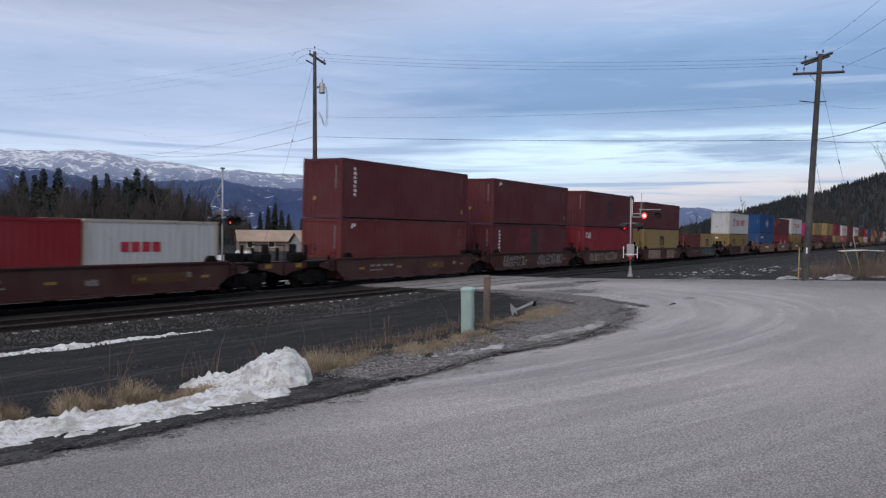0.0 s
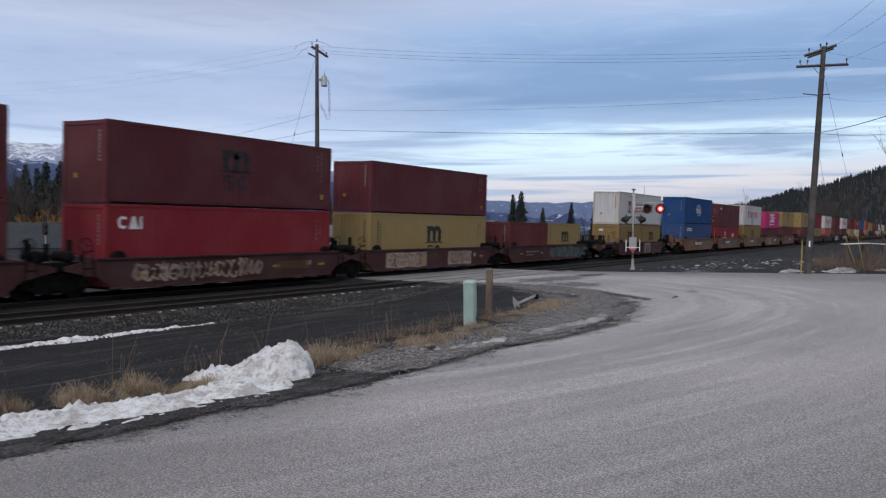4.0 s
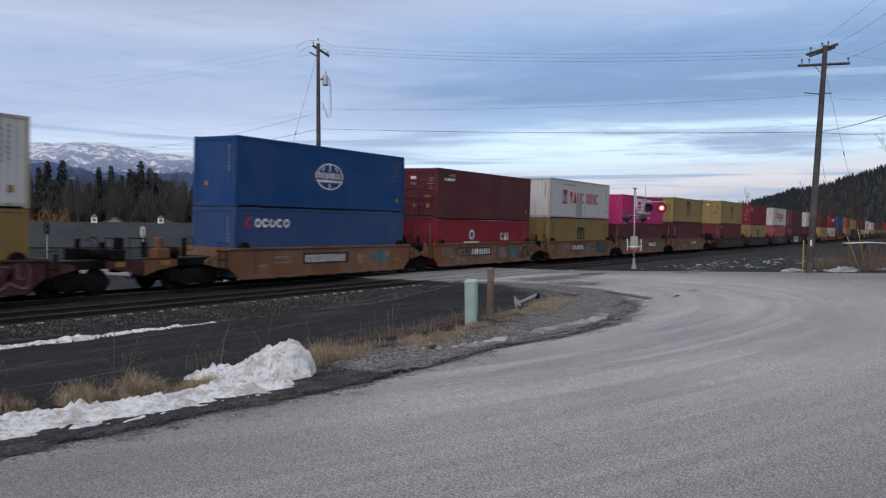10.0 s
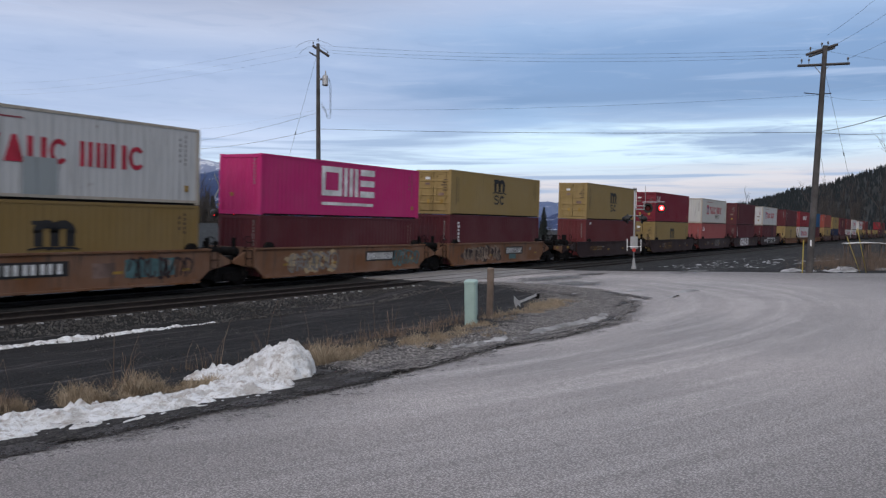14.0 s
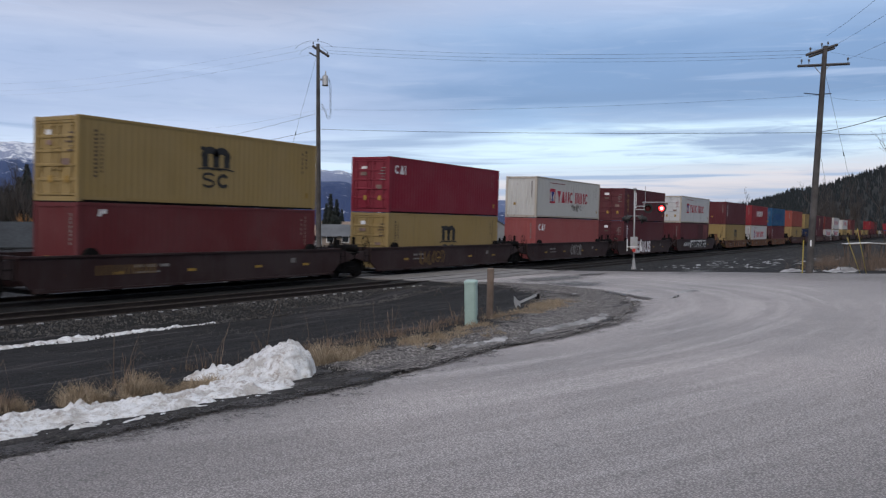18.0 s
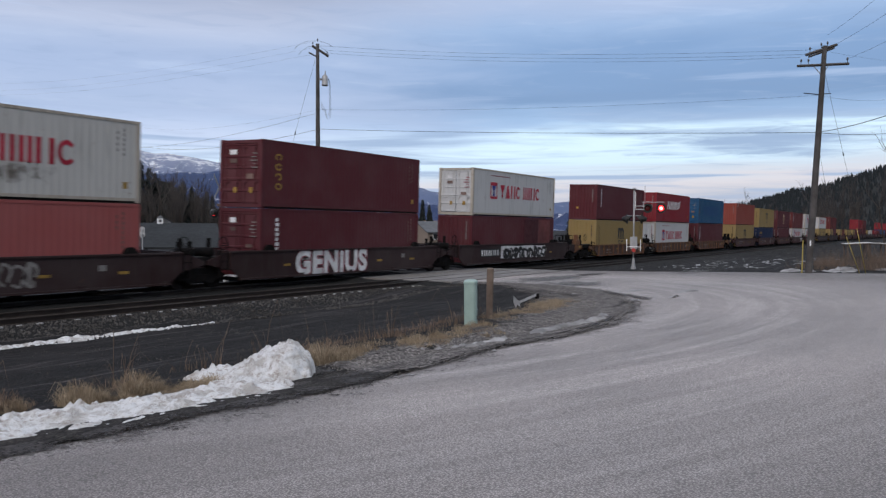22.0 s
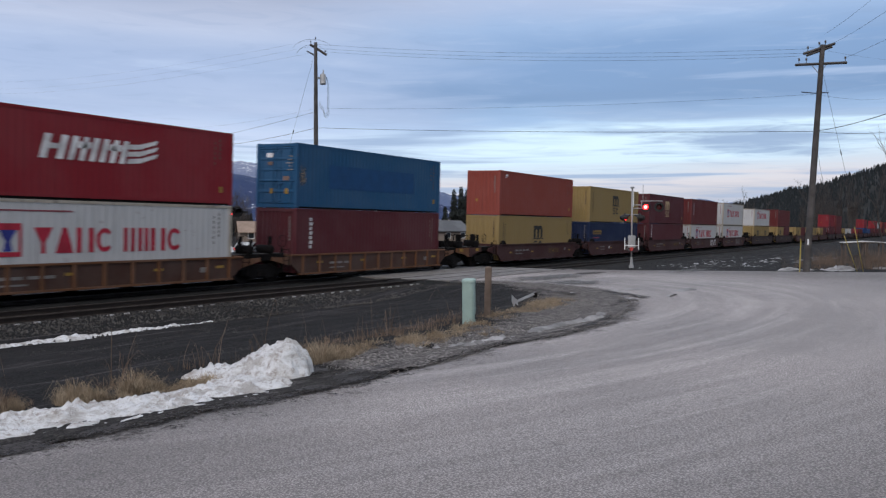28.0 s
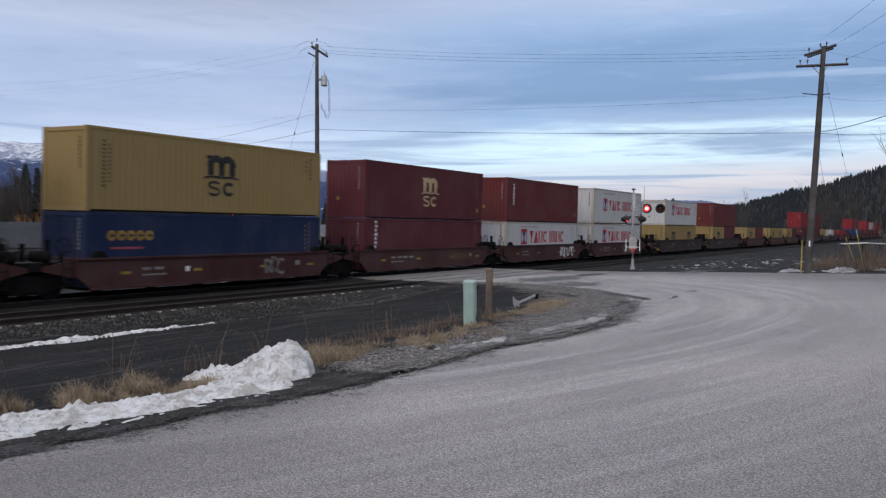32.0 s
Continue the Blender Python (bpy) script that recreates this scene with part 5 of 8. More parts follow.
# q at 16 s, set, car, marks, lower boxes, upper box; a box is (length, height, colour, logo, doors)
STACKS = (
    (-167.8, 1, "bnsf", (plate(8.0, 7, False), patch(6.1, 6.6, "grey", 0.3, 0.4)), ((S_, F, "red", ""), (S_, F, "white", "red_small")), None),
    (-147.7, 2, "bnsf", (plate(7.6, 5, False),), ((L, T, "brown", "tag_white"),), (L, T, "maroon", "column_white")),
    (-132.1, 2, "bnsf", (scrawl(1.3, 4.2, "grey"), scrawl(6.6, 10.8, "grey", 1)), ((L, T, "maroon", "column_white"),), (L, T, "maroon", "tag_white")),
    (-116.4, 2, "bnsf", (scrawl(1.0, 7.2, "putty"), plate(8.4, 6, False)), ((L, T, "red", "small_white"),), (L, T, "maroon", "tall_black")),
    (-101.0, 2, "bnsf", (patch(1.2, 5.1, "putty", 0.02, 0.08), patch(7.4, 10.1, "putty", 0.02, 0.1), scrawl(1.6, 4.6, "dust"), scrawl(7.7, 9.8, "dust")), ((L, T, "yellow", "arch_black"),), (L, F, "maroon", "")),
    (-85.4, 2, "bnsf", (scrawl(6.4, 12.3, "teal", 2, "dust"), scrawl(7.2, 11.4, "grey"),), ((S_, F, "brown", ""), (S_, F, "yellow", "arch_black")), None),
    (-64.2, 3, "bnsf", (throw_up(0.9, 6.6, "plum", "burnt"), scrawl(1.6, 5.8, "umber"), patch(6.9, 8.7, "putty", 0.0, 0.0), scrawl(7.3, 8.2, "umber"), throw_up(8.8, 12.3, "plum", "dust")), ((S_, F, "mustard", "arch_black", True), (S_, F, "mustard", "arch_black")), (L, T, "white", "wide_red")),
    (-43.15, 4, "ttx", (plate(4.2, 8), patch(8.0, 9.0, "dust", 0.3, 0.3), patch(9.3, 10.6, "teal", 0.4, 0.2)), ((L, T, "slate", "red_white"),), (L, T, "cobalt", "globe_white")),
    (-27.6, 4, "ttx", (plate(3.9, 4), patch(0.4, 1.3, "dust", 0.5, 0.2), patch(1.9, 3.6, "umber", 0.4, 0.15), scrawl(2.0, 3.5, "dust"), patch(7.0, 8.4, "dust", 0.2, 0.2), patch(8.9, 10.0, "teal", 0.1, 0.15), scrawl(10.2, 12.0, "umber")), ((L, F, "red", "pair_white"),), (L, T, "maroon", "tag_yellow", True)),
    (-12.1, 4, "ttx", (plate(4.0, 4), patch(7.4, 8.3, "dust", 0.3, 0.3), patch(8.7, 10.9, "teal", 0.25, 0.2), scrawl(8.8, 11.4, "umber")), ((L, T, "mustard", "arch_black"),), (L, T, "white", "wide_red")),
    (3.45, 4, "ttx", (scrawl(1.6, 4.8, "grey", 0, "tan"), plate(7.4, 6), scrawl(9.6, 11.6, "teal")), ((L, F, "maroon", ""),), (L, F, "magenta", "big_white")),
    (19.05, 4, "ttx", (scrawl(1.4, 6.0, "putty", 0, "umber"), plate(7.0, 6), patch(7.4, 8.4, "teal", 0.1, 0.3)), ((L, T, "maroon", "column_white"),), (L, F, "yellow", "tall_black", True)),
    (40.2, 5, "dark", (plate(0.6, 7, False),), ((L, T, "rustred", "tag_white"),), (L, T, "yellow", "tall_black", True)),
    (58.2, 5, "dark", (scrawl(2.8, 5.3, "ochre"),), ((L, T, "yellow", "arch_black", True),), (L, T, "crimson", "small_white", True)),
    (76.15, 5, "dark", (scrawl(6.0, 8.0, "grey"),), ((L, T, "pink", "small_white"),), (L, T, "cream", "wide_red")),
    (94.5, 5, "dark", (word("GENiUS", 2.05, 1.42, "white", "rose"),), ((L, T, "maroon", "column_white", True),), (L, T, "maroon", "column_gold", True)),
    (112.7, 5, "dark", (patch(3.6, 10.4, "white", 0.16, 0.05), scrawl(3.9, 10.2, "black", 2), plate(1.0, 4)), ((L, T, "maroon", ""),), (L, T, "white", "wide_red", True)),
    (133.5, 6, "rib", (), ((L, T, "yellow", "arch_black"),), (L, T, "maroon", "column_white")),
    (149.65, 6, "rib", (), ((L, T, "white", "wide_red"),), (L, T, "red", "swoosh_white")),
    (165.75, 6, "rib", (), ((L, T, "maroon", "column_white"),), (L, T, "azure", "", True)),
    (185.4, 7, "bnsf", (plate(7.6, 5, False),), ((L, T, "yellow", "arch_black"),), (L, T, "orange", "tag_white")),
    (201.3, 7, "bnsf", (scrawl(8.4, 9.6, "grey"), patch(4.2, 4.4, "white", 0.4, 0.3)), ((L, F, "navy", "gold_small"),), (L, T, "yellow", "tall_black")),
    (216.95, 7, "bnsf", (plate(8.0, 6, False),), ((L, F, "maroon", "column_white"),), (L, T, "maroon", "tall_tan")),
    (232.5, 7, "bnsf", (scrawl(8.6, 10.8, "white"),), ((L, F, "white", "wide_red"),), (L, T, "brown", "column_white")),
    (248.05, 7, "bnsf", (scrawl(7.0, 9.4, "grey"),), ((L, F, "white", "wide_red"),), (L, T, "white", "wide_red")),
    (268.2, 8, "dark", (), ((S_, F, "yellow", "arch_black"), (S_, F, "yellow", "arch_black")), (L, F, "white", "wide_red")),
    (288.3, 9, "dark", (), ((S_, F, "yellow", "arch_black"), (S_, F, "maroon", "")), (L, T, "brown", "tag_white")),
    (308.3, 10, "bnsf", (), ((S_, F, "yellow", "arch_black"), (S_, F, "brown", "")), None),
    (326.4, 10, "bnsf", (), ((S_, F, "yellow", "arch_black"), (S_, F, "yellow", "arch_black")), None),
    (342.2, 10, "bnsf", (), ((S_, F, "yellow", "arch_black"), (S_, F, "maroon", "")), None),
    (358.4, 11, "dark", (), ((L, T, "maroon", "small_white"),), (L, T, "red", "")),
    (374.5, 11, "dark", (), ((L, T, "maroon", ""),), (L, T, "rustred", "")),
    (391.0, 11, "dark", (), ((S_, F, "yellow", ""), (S_, F, "white", "")), None),
    (407.0, 11, "dark", (), ((S_, F, "white", ""), (S_, F, "red", "")), None),
    (424.0, 11, "bnsf", (), ((L, F, "red", "small_white"),), None),
    (440.0, 12, "bnsf", (), ((L, F, "brown", ""),), None),
    (456.0, 12, "bnsf", (), ((L, T, "cobalt", ""),), (L, T, "red", "")),
    (472.0, 12, "bnsf", (), ((L, F, "slate", ""),), None),
    (488.5, 12, "bnsf", (), ((L, F, "maroon", ""),), None),
    (505.5, 13, "bnsf", (), ((L, T, "maroon", ""),), (L, T, "red", "small_white")),
    (521.5, 13, "bnsf", (), ((L, T, "maroon", ""),), (L, F, "grey", "")),
    (537.5, 13, "bnsf", (), ((L, T, "brown", ""),), (L, T, "orange", "")),
    (553.5, 13, "bnsf", (), ((L, T, "maroon", ""),), (L, T, "maroon", "")),
    (569.5, 13, "bnsf", (), ((L, T, "yellow", ""),), (L, T, "red", "")),
)


def build_train():
    for i, (q, group, kind, marks, lower, upper) in enumerate(STACKS):
        def gap(j):
            return STACKS[j + 1][0] - STACKS[j][0] - LONG
        left = (gap(i - 1) / 2 - 0.03, "n" if STACKS[i - 1][1] == group else "o") if i else (4.0, "o")
        right = (gap(i) / 2 - 0.03, "s" if STACKS[i + 1][1] == group else "o") if i < len(STACKS) - 1 else (3.5, "o")
        well_car(q, kind, left, right, marks, 100 + i, i < 30)
        x, z = q, FLOOR
        for k, spec in enumerate(lower):
            box = container(x, z, *spec, seed=500 + 10 * i + k)
            x += spec[0] + 0.076
        if upper:
            box = container(q, z + lower[0][1] + 0.028, *upper, seed=505 + 10 * i)
            if i == 9:
                part("repair_patch", sheet_box(5.0, 0.16, 6.2, 1.35), BOX["grey"], box, "grey repair panel")
            if upper[2] == "azure":
                decal("overpaint", [(2.3, 0.95, 9.5, 2.05)], "deep", box, 0.017, "darker blue overpainted field")
                grime(box, 0.0, 0.7, 0.75, 2.3)
            if i == 14:
                grime(box, 5.4, 0.35, 9.2, 1.35)
    # patched lower containers
    for ob, q, y, z in MOVERS:
        if ob.name.startswith("freight") and abs(q + 132.1) < 0.01 and z < 1:
            decal("repair_patch", [(4.0, 0.3, 5.7, 2.72)], "oxide", ob, label="red repaired panel")
            decal("repair_patch", [(5.75, 0.3, 6.9, 2.72)], "umber", ob, label="grey repaired panel")
        if ob.name.startswith("freight") and abs(q - 112.7) < 0.01 and z < 1:
            decal("repair_patch", [(9.6, 0.2, 11.6, 2.75)], "faded", ob, label="faded pale red panel")
            decal("repair_patch", [(7.3, 0.2, 9.55, 2.75)], "burnt", ob, label="darker red panel")


def grime(box, x0, z0, x1, z1):
    """A smear of road grime, frayed at its rim, on a container's near side."""
    me, weight = Mesh(), []
    nx, nz = 10, 6
    for j in range(nz + 1):
        for i in range(nx + 1):
            u, v = i / nx, j / nz
            me.v.append((x0 + (x1 - x0) * u, 0.008, z0 + (z1 - z0) * v))
            weight.append(0.62 * math.sin(math.pi * u) ** 0.6 * math.sin(math.pi * v) ** 0.8 - 0.12)
    w = nx + 1
    me.f = [(j * w + i, j * w + i + 1, (j + 1) * w + i + 1, (j + 1) * w + i) for j in range(nz) for i in range(nx)]
    ob = part("grime", me, M["grime"], box, "smear of dark grime")
    layer = ob.data.uv_layers.new(name="UVMap")
    for loop in ob.data.loops:
        layer.data[loop.index].uv = (0.0, weight[loop.vertex_index])


def sheet_box(x0, z0, x1, z1):
    me = Mesh()
    me.box(x0, 0.006, z0, x1, 0.020, z1)
    return me


build_train()


# ---- poles and wires ----
M["insulator"] = plain("glazed_insulator", (0.10, 0.10, 0.105), 0.35, 0, 0.15)


def utility_pole(name, base, top, r0, r1, label):
    m = thing(name, label, "utility pole", "utility poles", pose(*base))
    lean = Vector(top) - Vector(base)
    me = Mesh()
    me.tube([lean * k for k in (-0.03, 0.0, 0.3, 0.6, 0.9, 1.0)], [r0, r0, r0 * 0.9, (r0 + r1) / 2, r1 * 1.05, r1], 14)
    part("pole", me, M["pole"], m, smooth=True)
    return m


def crossarm(pole, base, a, b, size=0.06):
    a, b = (Vector(p) - Vector(base) for p in (a, b))
    me = Mesh()
    me.tube([a, b], [size * 1.3, size * 1.3], 4)
    return part("crossarm", me, M["pole"], pole)


def insulator(pole, base, p, up=0.22):
    p = Vector(p) - Vector(base)
    me = Mesh()
    me.tube([p, p + Vector((0, 0, up * 0.45)), p + Vector((0, 0, up * 0.5)), p + Vector((0, 0, up * 0.75)), p + Vector((0, 0, up * 0.8)), p + Vector((0, 0, up))],
            [0.014, 0.014, 0.042, 0.036, 0.045, 0.02], 8)
    return part("insulator", me, M["insulator"], pole, "dark grey pin insulator", True)


def sagging(a, b, sag, n=14):
    a, b = Vector(a), Vector(b)
    return [a.lerp(b, i / n) - Vector((0, 0, sag * 4 * (i / n) * (1 - i / n))) for i in range(n + 1)]


def wire(name, a, b, sag, r, label):
    me = Mesh()
    me.tube(sagging(a, b, sag), r, 5)
    return tagged(part(name, me, M["wire"], None, label), category="cable", group="overhead wires")


def build_poles():
    A, At = (40.4, 33.6, -0.62), (40.36, 33.70, 13.78)
    pa = utility_pole("utility_pole", A, At, 0.17, 0.105, "tall brown wooden utility pole with a transformer behind the tracks")
    crossarm(pa, A, (40.18, 33.98, 13.66), (40.72, 33.12, 13.02))
    crossarm(pa, A, (40.08, 34.16, 13.25), (40.38, 33.68, 12.95), 0.035)
    for p in ((40.2, 33.95, 13.68), (40.36, 33.70, 13.9), (40.68, 33.2, 13.1)):
        insulator(pa, A, p)
    me = Mesh()
    c = Vector((40.60, 33.31, 11.2)) - Vector(A)
    me.tube([c, c + Vector((0, 0, 0.04)), c + Vector((0, 0, 0.08)), c + Vector((0, 0, 0.10)), c + Vector((0, 0, 0.58)), c + Vector((0, 0, 0.66))], [0.15, 0.20, 0.20, 0.18, 0.18, 0.12], 14)
    drum = part("transformer", me, M["galv"], pa, "grey drum transformer", True)
    me = Mesh()
    me.tube([c + Vector((0.03, 0, 0.64)), c + Vector((0.03, 0, 0.92))], [0.05, 0.03], 8)
    me.box(c.x - 0.25, c.y - 0.04 + 0.2, c.z + 0.35, c.x - 0.05, c.y + 0.3, c.z + 0.45)
    part("bushing", me, M["galv"], drum)
    me = Mesh()
    for k in (0.0, 0.12, 0.24):
        side = Vector((0.52, -0.855, 0))
        far, low = 0.36 - 0.4 * k, -1.75 + 0.9 * k
        pts = [c + side * (0.16 + 0.2 * far) + Vector((0, 0, 0.45)), c + side * far + Vector((0, 0, 0.0)), c + side * (far + 0.02) + Vector((0, 0, low * 0.6))]
        pts += [c + side * (0.06 + (far - 0.04) * (0.5 + 0.5 * math.cos(w))) + Vector((0, 0, low - 0.3 * math.sin(w))) for w in (0, 0.5, 1.05, 1.57, 2.1, 2.6, 3.14)]
        pts.append(c + side * -0.22 + Vector((0, 0, low + 0.5)))
        me.tube(pts, 0.008, 5)
    part("drip_loop", me, M["wire"], pa)
    me = Mesh()
    for w in ((0.55, 0.0), (0.42, -0.35)):
        me.tube([Vector((40.2, 34.0, 13.9 + w[1])) - Vector(A) + Vector((k, -1.67 * k, h)) for k, h in ((-w[0], -0.42), (-w[0] * 0.8, -0.2), (-w[0] * 0.5, -0.03), (-0.1, 0.07), (0.25, 0.06), (w[0] * 0.9, -0.1), (w[0] * 1.2, -0.3))], 0.008, 5)
    part("jumper", me, M["wire"], pa)
    me = Mesh()
    a, b = Vector((40.29, 33.83, 12.81)) - Vector(A), Vector((38.4, 36.9, -0.65)) - Vector(A)
    me.tube([a, b], 0.007, 5)
    me.tube([a.lerp(b, 0.33), a.lerp(b, 0.345)], 0.03, 6)
    part("guy_wire", me, M["wire"], pa)

    B, Bt = (39.5, 5.3, 0.56), (39.79, 4.855, 10.5)
    pb = utility_pole("utility_pole", B, Bt, 0.155, 0.10, "leaning grey-brown wooden utility pole at the road's edge")
    crossarm(pb, B, (39.36, 5.56, 10.10), (40.06, 4.40, 10.56), 0.048)
    crossarm(pb, B, (39.42, 5.45, 10.02), (40.0, 4.50, 10.42), 0.036)
    crossarm(pb, B, (39.17, 5.86, 9.62), (40.33, 3.94, 9.74), 0.046)
    for p in ((39.45, 5.4, 10.22), (39.85, 4.75, 10.48), (39.72, 4.98, 10.42), (39.26, 5.72, 9.7), (39.43, 5.45, 9.72), (40.3, 4.0, 9.8)):
        insulator(pb, B, p)
    for e in ((39.52, 5.28, 9.66), (39.9, 4.66, 9.7)):
        me = Mesh()
        me.tube([Vector(e) - Vector(B), Vector((39.72, 4.97, 9.25)) - Vector(B)], 0.018, 5)
        part("arm_brace", me, M["galv"], pb)
    me = Mesh()
    for p in ((39.3, 5.6, 8.45), (39.95, 4.6, 8.45)):
        me.tube([Vector((39.64, 5.07, 8.4)) - Vector(B), Vector(p) - Vector(B)], 0.022, 5)
    part("dead_end_clamp", me, M["wire"], pb)
    me = Mesh()
    for p, q in (((39.78, 4.84, 9.37), (40.9, 3.0, 0.7)), ((39.6, 5.1, 6.7), (40.25, 4.1, 0.66))):
        a, b = Vector(p) - Vector(B), Vector(q) - Vector(B)
        me.tube([a, b], 0.006, 5)
        me.tube([a.lerp(b, 0.4), a.lerp(b, 0.42)], 0.022, 6)
    part("guy_wire", me, M["wire"], pb)
    me = Mesh()
    me.box(-0.028, -0.175, 1.25, 0.028, -0.15, 1.5)
    part("tag", me, M["white"], pb, "white marker plate", m=pose(0, 0, 0, 0, 0, -62))
    me = Mesh()
    me.tube([(0.02, 0.27, 0), (0.0, 0.24, 1.5)], 0.026, 8)
    part("guy_guard", me, M["yellow"], pb, "yellow plastic cable guard")

    word = "thin black overhead power line"
    for a, b in (((40.36, 33.7, 13.68), (39.45, 5.4, 10.32)), ((40.2, 33.95, 13.45), (39.43, 5.45, 10.14)), ((40.68, 33.2, 13.22), (39.26, 5.72, 10.0))):
        wire("power_line", a, b, 0.35, 0.0052, word)
    wire("power_line", (40.4, 33.65, 9.75), (39.64, 5.07, 8.36), 0.25, 0.0045, word)
    wire("telephone_cable", (40.4, 33.6, 8.53), (39.58, 5.17, 6.75), 0.12, 0.011, "thicker black telephone cable")
    for a, b in (((40.2, 33.95, 13.9), (55.1, 92.2, 18.4)), ((40.36, 33.7, 13.6), (55.1, 92.2, 17.6)), ((40.1, 34.1, 13.1), (55.1, 92.2, 17.1)), ((40.4, 33.65, 9.75), (60.0, 74.0, 12.9))):
        wire("power_line", a, b, 0.6, 0.0032, word)
    wire("telephone_cable", (40.4, 33.65, 9.55), (61.8, 81.3, 11.3), 0.7, 0.009, "thicker black telephone cable")
    wire("telephone_cable", (40.4, 33.6, 8.53), (63.6, 78.3, 11.4), 0.7, 0.012, "thicker black telephone cable")
    for a, b in (((39.85, 4.8, 10.95), (22.0, 0.0, 9.3)), ((40.05, 4.4, 10.6), (20.0, -0.9, 8.6)), ((40.3, 4.0, 9.95), (18.0, -1.7, 7.6)), ((39.64, 5.07, 8.36), (67.7, 4.2, 11.9)), ((39.45, 5.4, 10.4), (110.0, 4.9, 22.0))):
        wire("power_line", a, b, 0.15, 0.0052, word)
    wire("telephone_cable", (39.58, 5.15, 6.75), (20.0, -0.2, 5.4), 0.15, 0.012, "thicker black telephone cable")
    wire("telephone_cable", (39.58, 5.15, 6.75), (67.7, 4.1, 9.5), 0.1, 0.013, "thicker black telephone cable")


build_poles()


# ---- crossing signals ----
LAMPS = []


def signal_head(mast, x, turn, lamp_name="signal_lamp", hood=True, live=0):
    """A round black lamp at x on its arm, with hood, backing and a lens that turns inside."""
    me = Mesh()
    me.tube([(0, -0.02, 0), (0, 0.02, 0)], 0.29, 24)
    disc = part(lamp_name, me, M["black"], mast, "round black signal lamp with a hood", m=turn @ pose(x, 0, 0))
    me = Mesh()
    me.tube([(0, 0.02, 0), (0, 0.12, 0), (0, 0.30, 0)], [0.19, 0.19, 0.10], 18)
    part("housing", me, M["black"], disc)
    me = Mesh()
    k, n = 0, 16
    for i in range(n + 1):
        w = math.pi * (-0.15 + 1.3 * i / n)
        c, s = math.cos(w), math.sin(w)
        reach = 0.10 + 0.22 * max(0, math.sin(w))
        me.v += [(0.20 * c, -0.02, 0.20 * s), (0.20 * c, -0.02 - reach, 0.20 * s), (0.185 * c, -0.02 - reach, 0.185 * s), (0.185 * c, -0.02, 0.185 * s)]
    for i in range(n):
        for j in range(3):
            me.f.append((4 * i + j, 4 * i + 4 + j, 4 * i + 5 + j, 4 * i + 1 + j))
    part("hood", me, M["black"], disc)
    me = Mesh()
    me.tube([(0, -0.024, 0), (0, -0.045, 0), (0, -0.055, 0)], [0.178, 0.165, 0.09], 20)
    return disc, me


def lens_of(mast, x, turn, phase):
    """The lens: one face lit red, the other dark; it turns over when the lamp goes on or off."""
    lens = part("lens", lens_face(-1), M["red_lit"], mast, "glowing red lens", True, m=turn @ pose(x, 0, 0))
    part("lens_back", lens_face(1), M["red_dark"], lens, "dark red lens", True)
    me = Mesh()
    me.tube([(0, -0.055, 0), (0, -0.064, 0)], [0.105, 0.07], 16)
    part("lens_core", me, M["red_core"], lens, "white-hot middle of the lens")
    LAMPS.append((lens, turn @ pose(x, 0, 0), phase))


def lens_face(s):
    me = Mesh()
    me.tube([(0, s * 0.024, 0), (0, s * 0.046, 0), (0, s * 0.058, 0)], [0.165, 0.145, 0.07], 20)
    return me


def crossing_mast(base, heading, name_label, lights_z, top_z, arm=True, gate=True):
    mast = thing("crossing_signal", name_label, "crossing signal", "crossing signals", pose(*base))
    me = Mesh()
    me.tube([(0, 0, 0), (0, 0, top_z)], 0.05, 12)
    part("mast", me, M["galv"], mast, smooth=True)
    me = Mesh()
    me.tube([(0, 0, -0.05), (0, 0, 0.12), (0, 0, 0.14), (0, 0, 0.62)], [0.16, 0.15, 0.115, 0.07], 10)
    part("base", me, M["galv"], mast, "pale cast base")
    me = Mesh()
    me.tube([(0, 0, top_z), (0, 0, top_z + 0.05), (0, 0, top_z + 0.11)], [0.10, 0.14, 0.08], 12)
    part("bell", me, M["galv"], mast)
    turn = pose(0, 0, lights_z, 0, 0, heading)
    if arm:
        # lights on a bracket held out from the mast
        me = Mesh()
        for dz in (0.12, -0.08):
            me.tube([(0, 0, dz), (0.62, 0, dz)], 0.028, 8)
        me.tube([(0.55, 0, 0.40), (0.55, 0, -0.1)], 0.03, 8)
        me.tube([(0.45, 0.06, 0.36), (1.75, 0.06, 0.36)], 0.026, 8)
        part("light_bracket", me, M["galv"], mast, m=turn)
        for x, ph in ((0.78, 0), (1.56, 1)):
            signal_head(mast, x, turn, live=1)
            lens_of(mast, x, turn, ph)
    return mast, turn


